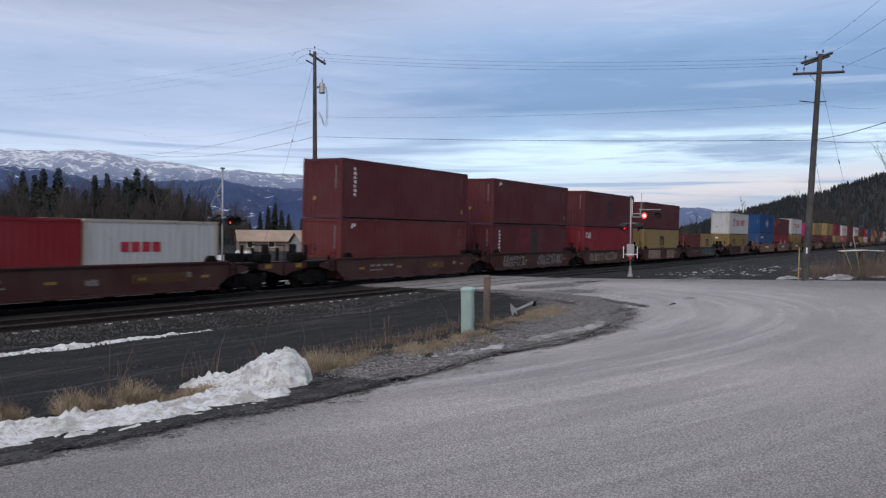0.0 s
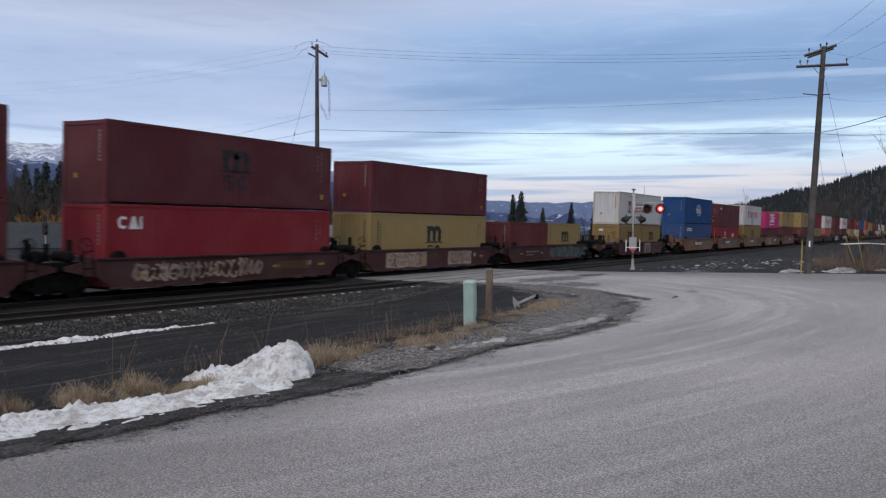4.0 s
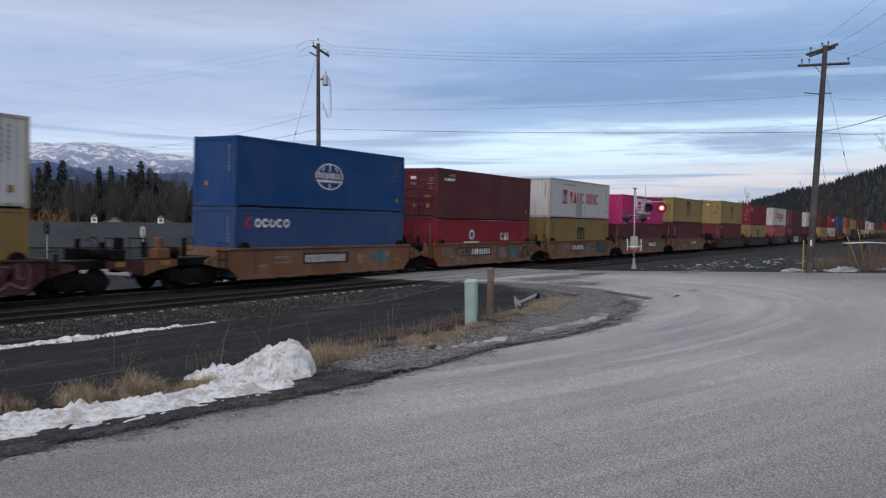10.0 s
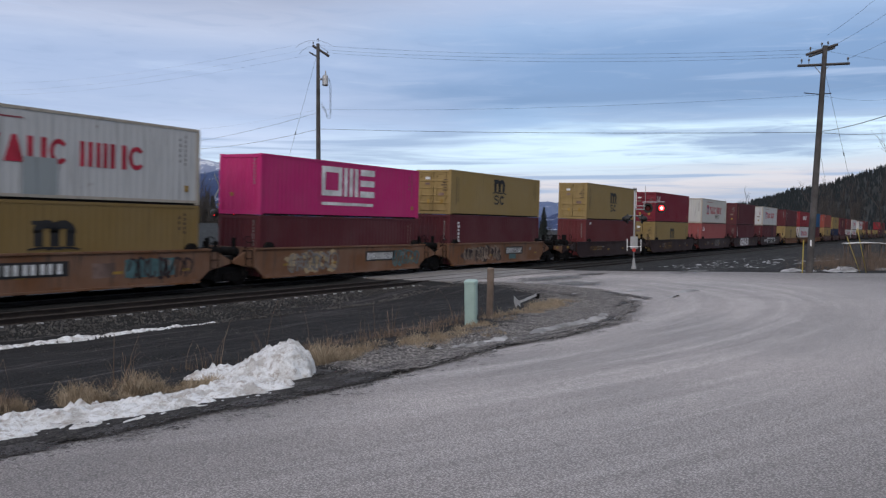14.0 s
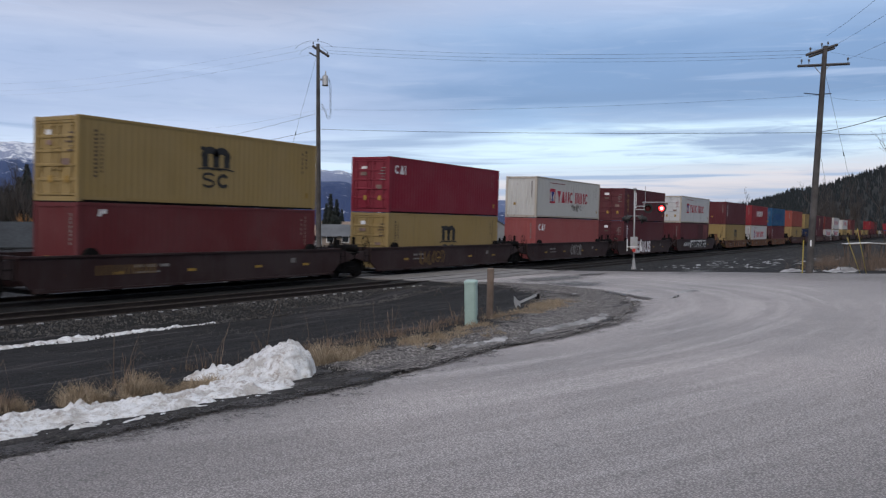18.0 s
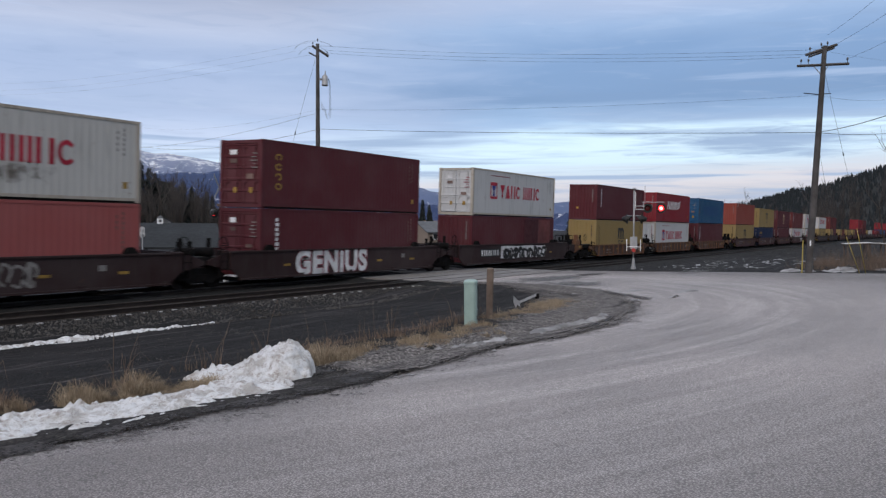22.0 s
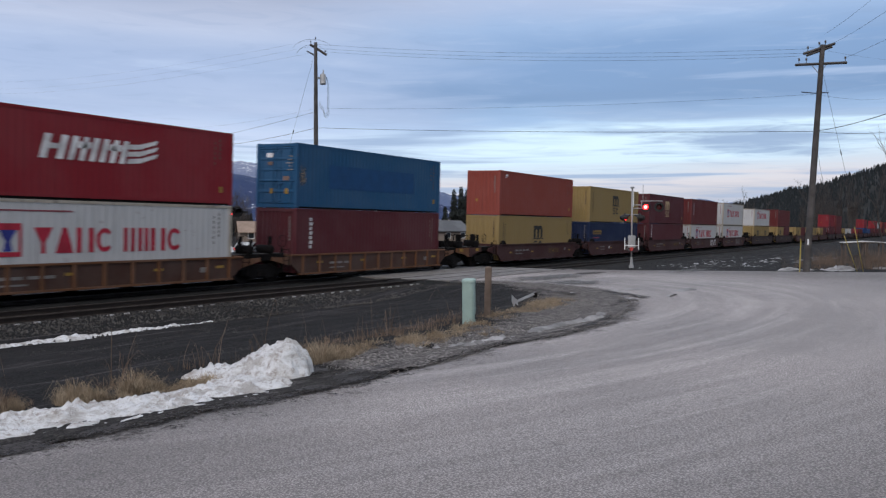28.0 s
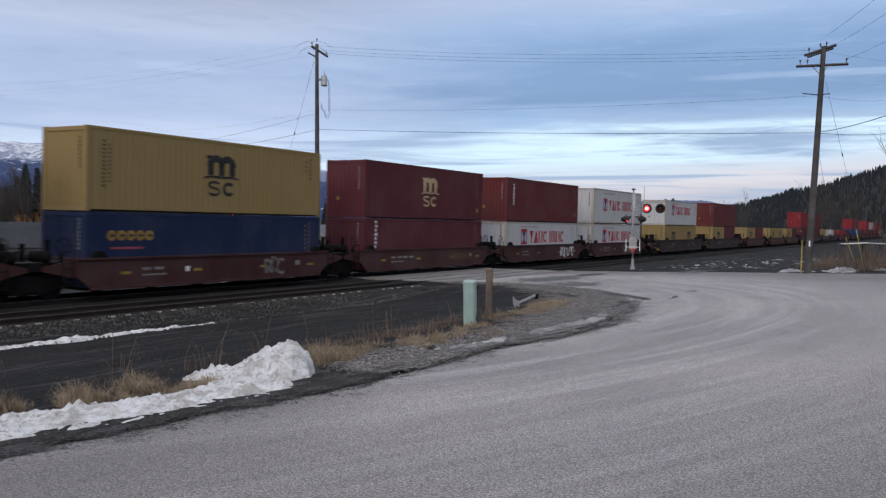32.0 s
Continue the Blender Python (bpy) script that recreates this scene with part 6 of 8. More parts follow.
def build_signals():
    base = (48.6, 16.2, 0.12)
    mast, turn = crossing_mast(base, -71.6 + 0, "galvanized crossing signal mast with red flashing lights", 3.62, 4.72)
    # lights for the other road, on a short arm
    me = Mesh()
    me.tube([(-0.42, 0, 0), (0.46, 0, 0)], 0.028, 8)
    me.tube([(-0.40, 0, 0), (-0.40, 0, -0.14)], 0.03, 8)
    me.tube([(0.44, 0, 0), (0.44, 0, -0.14)], 0.03, 8)
    part("cross_bracket", me, M["galv"], mast, m=pose(0, 0, 3.16, 0, 0, -71.6))
    for x, ph in ((-0.40, 0), (0.44, 1)):
        t2 = pose(0, 0, 2.98, 0, 0, -71.6) @ pose(x, 0, 0, 0, 0, 78 if x < 0 else -102)
        disc, _ = signal_head(mast, 0, t2)
        if x < 0:
            lens = part("lens", lens_face(-1), M["red_lit"], mast, "glowing red lens", True, m=t2)
            LAMPS.append((lens, t2, 0))
    # sign seen from its edge, crank box with white guards
    me = Mesh()
    me.soft(-0.22, -0.16, 1.18, 0.22, 0.16, 1.92, 0.03)
    box = part("gate_crank_box", me, M["galv"], mast, "grey steel gate mechanism")
    for s in (-1, 1):
        me = Mesh()
        me.box(s * 0.40 - 0.022, -0.22, 1.08, s * 0.40 + 0.022, -0.17, 1.78)
        me.box(min(0, s * 0.40), -0.19, 1.3, max(0, s * 0.40), -0.165, 1.34)
        part("guard", me, M["white"], box, "white guard bar", m=pose(0, 0, 0, 0, 0, 0))
    box.matrix_basis = pose(0, 0, 0, 0, 0, -71.6)
    me = Mesh()
    me.tube([(0, -0.2, 1.12), (0, -0.17, 1.12)], 0.11, 12)
    part("reflector", me, M["red_sign"], mast, "red round reflector", m=pose(0, 0, 0, 0, 0, -71.6))
    me = Mesh()
    for a, b in ((0.5, -0.5), (-0.5, 0.5)):
        me.tube([(0.02 * (a > 0), a, 4.1 + 0.45), (0.02 * (a > 0), b, 4.1 - 0.45)], 0.055, 4)
    me.v = [(x * 0.35, y * 0.18, z) for x, y, z in me.v]
    part("crossbuck", me, M["white"], mast, "white crossed boards seen edge-on", m=pose(0.1, -0.05, 0, 0, 0, -71.6))
    me = Mesh()
    me.tube([(0.62, 0, 3.9), (0.62, 0, 4.95)], 0.015, 6)
    part("antenna", me, M["galv"], mast, m=pose(0, 0, 0, 0, 0, -71.6))

    # the mast on the other side of the tracks
    mast, turn = crossing_mast((33.1, 34.1, -0.6), -46, "crossing signal mast beyond the tracks, seen from behind", 3.9, 6.6, arm=False)
    me = Mesh()
    me.tube([(-0.75, 0, 0.06), (0.75, 0, 0.06)], 0.03, 8)
    part("light_bracket", me, M["galv"], mast, m=turn)
    for x, s in ((-0.62, 165), (-0.2, 200), (0.42, 15), (0.75, 15)):
        disc, _ = signal_head(mast, 0, turn @ pose(x, 0, -0.1, 0, 0, s))
    for x in (-0.62, 0.42):
        me = Mesh()
        me.tube([(0, -0.03, 0), (0, 0.0, 0)], 0.045, 10)
        part("lens", me, M["red_lit"], mast, "glowing red lens", m=turn @ pose(x, -0.18, -0.22))
    me = Mesh()
    me.box(-0.9, -0.02, -0.02, 1.1, 0.02, 0.1)
    part("gate_arm", me, M["black"], mast, m=turn @ pose(0.2, 0.1, -0.15))
    me = Mesh()
    for s in (-1, 1):
        me.prism([(-0.62, -0.62 * s - 0.09), (-0.62, -0.62 * s + 0.09), (0.62, 0.62 * s + 0.09), (0.62, 0.62 * s - 0.09)], -0.01 * s, 0.012 - 0.01 * s)
    part("crossbuck", me, M["galv"], mast, "grey crossed boards seen from behind", m=pose(-0.45, 0.0, 5.2, 0, 0, 20))
    me = Mesh()
    me.box(-0.4, -0.02, 4.15, 0.05, 0.0, 4.3)
    part("sign", me, M["post"], mast, "dark brown small sign", m=pose(-0.2, -0.1, 0, 0, 0, -46))


build_signals()


# ---- roadside things ----
def snow_patch(name, x0, x1, y0, y1, step, thick, label, base=None, cat="snow", mat="snow"):
    """A crust of snow wherever thick(x, y) is above zero."""
    xs, ys = steps((x0, x1, step)), steps((y0, y1, step))
    base = base or ground_z
    t = {}
    for i, x in enumerate(xs):
        for j, y in enumerate(ys):
            t[i, j] = thick(x, y)
    me, ids = Mesh(), {}

    def vert(i, j):
        if (i, j) not in ids:
            x, y, k = xs[i], ys[j], t[i, j]
            z = base(x, y) + (k if k > 0 else -0.03)
            if k > 0:
                z += 0.6 * min(k, 0.10) * wobble(x, y, 5.0, 3) + 0.6 * min(k, 0.1) * wobble(x, y, 12.0, 5) + 0.35 * min(k, 0.1) * wobble(x, y, 25.0, 8)
            ids[i, j] = len(me.v)
            me.v.append((x + 0.3 * step * wobble(x, y, 9, 1), y + 0.3 * step * wobble(x, y, 9, 2), z))
        return ids[i, j]
    for i in range(len(xs) - 1):
        for j in range(len(ys) - 1):
            if max(t[i, j], t[i + 1, j], t[i, j + 1], t[i + 1, j + 1]) > 0:
                me.f.append((vert(i, j), vert(i + 1, j), vert(i + 1, j + 1), vert(i, j + 1)))
    return tagged(part(name, me, M[mat], None, label, True), category=cat, kind="stuff")


def surface(x, y):
    return max(ground_z(x, y), road_z(y) if y < road_edge(x) + 0.1 else -9)


def bank_thick(x, y):
    front = float(np.interp(x, (2, 4.3, 4.8, 5.6, 6.7, 7.4, 7.8, 8.2), (7.6, 7.12, 6.78, 6.66, 6.60, 6.55, 6.75, 7.0)))
    back = float(np.interp(x, (2, 4.6, 5.4, 5.9, 6.4, 7.2, 8.2), (9.3, 8.7, 8.5, 8.2, 8.0, 7.85, 7.6)))
    v = (y - front) / (back - front)
    strip = 0.085 * (1 - (2 * v - 1) ** 2) - 0.022 * ease(0.55, 0.9, v) + 0.035 * wobble(x, y, 1.6, 1) + 0.04 * wobble(x, y, 4.5, 2) + 0.03 * wobble(x, y, 11.0, 5) - 0.01
    strip -= 0.2 * ease(7.7, 8.2, x)
    u, w = (x - 8.42) * 0.70 - (y - 7.50) * 0.71, (x - 8.42) * 0.71 + (y - 7.50) * 0.70
    r = math.sqrt((u / (0.33 if u > 0 else 1.25)) ** 2 + (w / (0.62 if w > 0 else 0.72)) ** 2) + 0.16 * wobble(x, y, 2.4, 7) + 0.10 * wobble(x, y, 6.0, 3)
    lumps = 0.09 * wobble(x, y, 3.2, 4) + 0.06 * abs(wobble(x, y, 7.0, 6)) + 0.03 * wobble(x, y, 14.0, 2)
    mound = 0.43 * max(0, 1 - r) ** 0.6 * (0.36 + 0.64 * ease(-0.95, 0.05, u)) + lumps * (r < 0.92) * 0.7 + (0.03 if r < 1 else -1)
    r2 = math.sqrt(((x - 7.3) / 0.75) ** 2 + ((y - 7.35) / 0.45) ** 2) + 0.3 * wobble(x, y, 2.3, 9)
    low = 0.13 * (1 - r2) + 0.03 * wobble(x, y, 6, 1) if r2 < 1 else -1
    return max(strip, mound, low)


def build_snow():
    snow_patch("snow_bank", 2.4, 9.3, 6.0, 9.3, 0.04, bank_thick, "ploughed bank of old grainy snow along the road edge", surface)
    snow_patch("snow_strip", 6.0, 17.0, 17.3, 18.6, 0.08, lambda x, y: 0.10 * (1 - ((y - 17.95 + 0.05 * math.sin(x)) / (0.38 * (1 - ease(10, 17.5, x) * 0.75))) ** 2) + 0.05 * wobble(x, y, 1.4, 2) - 0.03 * ease(13.5, 17, x) - 0.02,
               "thin strip of snow at the foot of the ballast")
    snow_patch("snow_strip", 11.2, 17.6, 5.8, 7.8, 0.05, lambda x, y: 0.05 * (1 - ((y - road_edge(x) - 0.28 - 0.25 * ease(12.5, 14, x) * (1 - ease(15, 17, x))) / 0.19) ** 2) * (0.45 * ease(11.2, 12.0, x) + 0.55 * ease(13.4, 14.2, x)) + 0.05 * wobble(x, y, 2.2, 6) + 0.055 * wobble(x, y, 7.0, 3) - 0.030,
               "dirty remains of snow on the shoulder", lambda x, y: surface(x, y) + 0.035, mat="slush")
    snow_patch("snow_patches", 47.5, 72, 6.5, 15.5, 0.17, lambda x, y: 0.10 * (wobble(x * 0.5, y * 1.2, 1.0, 3) - 0.62) + 0.10 * wobble(x * 1.6, y * 2.0, 1.3, 8) + 0.09 * wobble(x * 1.3, y * 2, 3.1, 4) - 0.03 * ease(60, 72, x), "scattered patches of thin snow on dark gravel", mat="slush")
    snow_patch("snow_patches", 21.5, 28.5, 6.6, 10.8, 0.08, lambda x, y: 0.05 * (wobble(x * 0.7, y * 1.5, 1.0, 5) - 0.52) + 0.012 * wobble(x, y, 4, 8), "crumbs of snow by the road edge", lambda x, y: surface(x, y) + 0.035, mat="slush")
    for cx, cy, rx, ry, h in ((42.3, 4.3, 1.3, 0.6, 0.16), (42.6, 6.4, 0.6, 0.5, 0.14), (41.7, 5.6, 0.4, 0.3, 0.12), (43.2, 2.6, 0.6, 0.3, 0.12)):
        snow_patch("snow_pile", cx - rx * 1.3, cx + rx * 1.3, cy - ry * 1.3, cy + ry * 1.3, 0.10,
                   lambda x, y, cx=cx, cy=cy, rx=rx, ry=ry, h=h: h * (1 - math.sqrt(((x - cx) / rx) ** 2 + ((y - cy) / ry) ** 2) + 0.75 * wobble(x, y, 2.6, cx) + 0.45 * wobble(x, y, 6.0, cx + 2)), "ploughed pile of dirty snow beside the road", mat="slush")
    # frost and snow lying on the near track's tie ends
    rnd = random.Random(8)
    me = Mesh()
    x = 3.2
    while x < 32:
        if rnd.random() < 0.8:
            w, d = rnd.uniform(0.14, 0.22), rnd.uniform(0.10, 0.3)
            me.soft(x - w / 2, 20.44, -0.175, x + w / 2, 20.47 + d * 0.30, -0.126 + 0.008 * rnd.random(), 0.008)
        x += 0.56
    tagged(part("snow_crumbs", me, M["slush"], None, "crumbs of snow on the tie ends"), category="snow", kind="stuff")


build_snow()


def utility_pedestal():
    base = (15.28, 8.58, ground_z(15.28, 8.58))
    ped = thing("utility_pedestal", "pale green metal utility pedestal leaning in dry grass", "utility box", m=pose(*base, 0, -4.5, 18))
    w, d, h = 0.145, 0.13, 0.93
    me = Mesh()
    n = 20
    rim = []
    for i in range(n):
        a = 2 * math.pi * i / n
        c, s = math.cos(a), math.sin(a)
        k = (abs(c) ** 4 + abs(s) ** 4) ** -0.25
        rim.append((w * k * c, d * k * s))
    rows = ((-0.06, 1.0), (0.30, 1.0), (0.301, 1.05), (0.325, 1.05), (0.326, 1.0), (h - 0.05, 1.0))
    for z, k in rows:
        me.v += [(x * k, y * k, z) for x, y in rim]
    for r in range(len(rows) - 1):
        for i in range(n):
            j = (i + 1) % n
            me.f.append((r * n + i, r * n + j, (r + 1) * n + j, (r + 1) * n + i))
    part("body", me, M["pedestal"], ped, smooth=False)
    me = Mesh()
    caps = ((h - 0.06, 1.06), (h - 0.02, 1.06), (h, 1.0), (h + 0.012, 0.8))
    for z, k in caps:
        me.v += [(x * k, y * k, z) for x, y in rim]
    for r in range(len(caps) - 1):
        for i in range(n):
            j = (i + 1) % n
            me.f.append((r * n + i, r * n + j, (r + 1) * n + j, (r + 1) * n + i))
    me.f.append(tuple(3 * n + i for i in range(n)))
    me.f.append(tuple(range(n))[::-1])
    part("cap", me, M["pedestal"], ped)
    for z in (h - 0.20, h - 0.34):
        me = Mesh()
        me.soft(0.085, -d * 0.99 - 0.012, z, 0.125, -d * 0.99 + 0.004, z + 0.075, 0.006)
        part("latch", me, M["black"], ped, "dark latch")
    me = Mesh()
    me.soft(-0.02, -d - 0.012, 0.1, 0.03, -d + 0.004, 0.2, 0.006)
    part("foot_notch", me, M["black"], ped)
    base = (16.6, 8.85, ground_z(16.6, 8.85))
    me = Mesh()
    me.soft(-0.075, -0.075, -0.1, 0.075, 0.075, 1.16, 0.02)
    me.v = [(x + 0.012 * math.sin(z * 4), y, z + (0.05 * x if z > 1 else 0)) for x, y, z in me.v]
    tagged(part("wooden_post", me, M["post"], None, "weathered brown wooden post leaning beside the pedestal", m=pose(*base, 1.0, -3.0, 25)), category="post")


utility_pedestal()


def fallen_guard():
    """A bent galvanized sign post and its torn plate, lying on the verge."""
    x, y = 20.45, 10.1
    g = thing("fallen_sign_post", "bent galvanized sign post with a torn plate on the verge", "sign post", m=pose(x, y, ground_z(x, y) - 0.02, 0, 0, -35))
    g.scale = (0.85, 0.85, 0.85)
    me = Mesh()
    for a, b in ((-0.045, -0.015), (-0.015, 0.015), (0.015, 0.045)):
        k = 0.03 if a == -0.015 else 0.0
        me.add([(0.0, a, 0.12 + k), (0.0, b, 0.12 + k), (0.0, b, 0.16 + k), (0.0, a, 0.16 + k), (0.78, a, 0.40 + k), (0.78, b, 0.40 + k), (0.78, b, 0.44 + k), (0.78, a, 0.44 + k)],
               [(0, 1, 2, 3), (4, 7, 6, 5), (0, 4, 5, 1), (1, 5, 6, 2), (2, 6, 7, 3), (3, 7, 4, 0)])
    part("post", me, M["galv"], g)
    me = Mesh()
    me.prism([(-0.10, 0.42), (0.02, 0.30), (0.10, 0.26), (0.14, 0.06), (0.03, 0.14), (-0.02, 0.02), (-0.10, 0.20)], -0.07, -0.05)
    part("plate", me, M["galv"], g, "torn grey metal plate")
    me = Mesh()
    me.soft(0.74, -0.06, 0.30, 0.84, 0.06, 0.46, 0.01)
    part("bracket", me, M["dark"], g)


fallen_guard()


def marker_stakes():
    for x, y, lx, ly, h in ((39.55, 3.28, -0.35, 0.52, 1.55), (39.50, 3.05, -0.26, 0.36, 1.9)):
        z = ground_z(x, y)
        me = Mesh()
        me.tube([(0, 0, -0.05), (lx * 0.8, ly * 0.8, h * 0.8), (lx, ly, h)], [0.016, 0.016, 0.013], 8)
        tagged(part("guy_wire_guard", me, M["yellow"], None, "leaning yellow plastic guy wire guard", True, m=pose(x, y, z)), category="marker", group="guy wire guards")
    # two snow-covered low tables of boards by the tracks
    for x, y, turn, tilt, long in ((65.8, 6.3, -62, -3, 1.55), (68.0, 5.1, -58, 2, 1.3)):
        t = thing("platform", "low wooden platform under a slab of snow beside the tracks", "platform", "platforms by the tracks", pose(x, y, ground_z(x, y) - 0.1, 0, tilt, turn))
        for lx in (0.08, long - 0.08):
            for ly in (0.05, 0.65):
                me = Mesh()
                me.soft(lx - 0.045, ly - 0.045, -0.15, lx + 0.045, ly + 0.045, 1.05, 0.008)
                part("leg", me, M["post"], t)
        for k in range(3):
            me = Mesh()
            me.soft(-0.05, -0.08 + 0.29 * k, 1.05, long + 0.05, 0.19 + 0.29 * k, 1.10, 0.01)
            part("board", me, M["post"], t)
        me = Mesh()
        me.soft(-0.07, -0.10, 1.10, long + 0.07, 0.80, 1.17, 0.03)
        part("snow_cover", me, M["snow"], t, "slab of snow")


marker_stakes()


# ---- dry grass and brush ----
def straw(name, base):
    def build(n, i):
        v = spot(n, False)
        g = n.put("ShaderNodeNewGeometry").outputs["Random Per Island"]
        c = n.mix(g, tuple(x * 0.32 for x in base), tuple(min(1, x * 1.3) for x in base))
        c = n.mix(n.math("MULTIPLY", n.ramp(n.noise(v, 2.6, 4), 0.42, 0.60), 0.75), c, (base[0] * 0.42, base[1] * 0.37, base[2] * 0.33))
        n.link(c, i["Base Color"])
        i["Roughness"].default_value = 0.85
    return material(name, build)


M["straw"] = straw("dry_grass", (0.335, 0.268, 0.188))
M["twig"] = straw("dead_stalks", (0.16, 0.115, 0.085))


def grass(name, label, clumps, seed, mat="straw"):
    """Clumps of (x, y, radius, blades, height)."""
    rnd = random.Random(seed)
    me = Mesh()
    for cx, cy, rad, count, tall in clumps:
        lean = rnd.uniform(0, 6.28)
        for _ in range(count):
            a, r = rnd.uniform(0, 6.28), rad * math.sqrt(rnd.random())
            x, y = cx + r * math.cos(a), cy + r * 0.75 * math.sin(a)
            z = ground_z(x, y) - 0.02
            h = tall * (0.2 + rnd.random() ** 1.7) * (1.15 - 0.7 * r / rad)
            w = rnd.uniform(0.0016, 0.0042) if mat == "straw" else rnd.uniform(0.003, 0.006)
            t = (a if rnd.random() < 0.7 else lean) + rnd.gauss(0, 0.7)
            bend = h * rnd.uniform(0.2, 1.2) if mat == "straw" else h * rnd.uniform(0.1, 0.9)
            dx, dy = math.cos(t), math.sin(t)
            px, py = -dy * w, dx * w
            if rnd.random() < 0.5:
                px, py = w * 0.5, -w * 0.86
            k = len(me.v)
            for f, (s, u) in enumerate(((0, 0), (0.25, 0.55), (0.65, 0.92), (1.0, 0.95 - 0.85 * rnd.random()))):
                q = 1 - 0.28 * f
                me.v += [(x + dx * bend * s + px * q, y + dy * bend * s + py * q, z + h * u), (x + dx * bend * s - px * q, y + dy * bend * s - py * q, z + h * u)]
            for f in range(3):
                me.f.append((k + 2 * f, k + 2 * f + 1, k + 2 * f + 3, k + 2 * f + 2))
    return tagged(part(name, me, M[mat], None, label), category="grass", kind="stuff")


def build_grass():
    rnd = random.Random(21)
    near = []
    for x, y, r, tall, k in ((5.86, 8.38, 0.20, 0.24, 1.0), (6.02, 8.22, 0.17, 0.17, 0.8), (6.55, 8.22, 0.20, 0.25, 1.0), (6.75, 8.12, 0.15, 0.16, 0.6), (7.12, 7.9, 0.26, 0.12, 0.9), (7.4, 7.85, 0.20, 0.13, 0.7),
                             (6.3, 8.1, 0.22, 0.07, 0.6), (6.9, 7.95, 0.25, 0.07, 0.7), (4.9, 8.9, 0.25, 0.2, 0.5), (5.3, 8.75, 0.2, 0.15, 0.5)):
        near.append((x, y, r, int(1000 * k), tall * 1.15))
        near.append((x + 0.04, y - 0.03, r * 1.2, int(260 * k), 0.06))
        for _ in range(3):
            near.append((x + rnd.gauss(0, r * 0.5), y + rnd.gauss(0, r * 0.4), r * 0.35, int(90 * k), tall * rnd.uniform(1.0, 1.35)))
    grass("dry_grass", "tufts of dry yellow grass poking through snow", near, 1)
    mid = []
    for i in range(34):
        x = 9.2 + 4.6 * rnd.random()
        mid.append((x, 7.55 - 0.10 * (x - 9.1) + 1.0 * rnd.random() ** 1.5, rnd.uniform(0.14, 0.34), rnd.randint(120, 320), 0.06 + 0.17 * rnd.random() ** 1.8))
    for i in range(14):
        x = 13.4 + 3.2 * rnd.random()
        mid.append((x, 7.65 + 0.2 * (x - 13.4) + rnd.uniform(-0.2, 0.5), rnd.uniform(0.15, 0.3), rnd.randint(90, 200), rnd.uniform(0.06, 0.14)))
    mid += [(9.5, 7.8, 0.30, 1500, 0.34), (9.75, 7.6, 0.2, 500, 0.28), (9.95, 7.7, 0.3, 700, 0.25), (10.6, 7.9, 0.3, 600, 0.22), (11.9, 7.8, 0.3, 500, 0.24), (12.6, 7.7, 0.3, 420, 0.2), (14.9, 8.2, 0.3, 420, 0.18), (16.5, 8.7, 0.25, 260, 0.16)]
    grass("dry_grass", "matted dry grass along the verge", mid, 2)
    far = []
    for i in range(36):
        x = 16.6 + 6.0 * rnd.random()
        far.append((x, 8.35 + 0.20 * (x - 16) + rnd.uniform(-0.45, 0.6), rnd.uniform(0.25, 0.5), rnd.randint(150, 300), rnd.uniform(0.08, 0.22)))
    grass("dry_grass", "short orange-brown dead grass on the corner", far, 3)
    tall = []
    for x, y in ((5.2, 9.1), (6.9, 9.0), (7.1, 9.2), (8.3, 9.3), (8.6, 9.2), (10.2, 8.6), (11.6, 9.3), (12.0, 9.0), (12.6, 9.2), (13.0, 9.0), (9.9, 9.4), (14.2, 8.9), (4.0, 9.4), (16.0, 9.3), (16.9, 9.1)):
        tall.append((x, y, 0.25, 7, 0.95))
        tall.append((x, y, 0.3, 26, 0.35))
    grass("dead_stalks", "thin dead weed stalks", tall, 4, "twig")
    weeds = []
    for i in range(26):
        weeds.append((rnd.uniform(4.6, 5.7), rnd.uniform(8.6, 9.5), rnd.uniform(0.12, 0.25), rnd.randint(40, 90), rnd.uniform(0.12, 0.34)))
    for i in range(60):
        x = rnd.uniform(8.6, 17.5)
        weeds.append((x, 8.6 + 0.06 * (x - 9) + rnd.uniform(-0.3, 0.8), rnd.uniform(0.15, 0.35), rnd.randint(12, 34), rnd.uniform(0.1, 0.28)))
    grass("dead_weeds", "tangled dark brown dead weeds", weeds, 6, "twig")
    brush = []
    for i in range(60):
        brush.append((rnd.uniform(42, 58), rnd.uniform(1.5, 6.8), rnd.uniform(0.4, 0.9), 46, rnd.uniform(0.5, 1.3)))
    grass("brush", "low brown leafless brush beside the tracks", brush, 5, "twig")


build_grass()


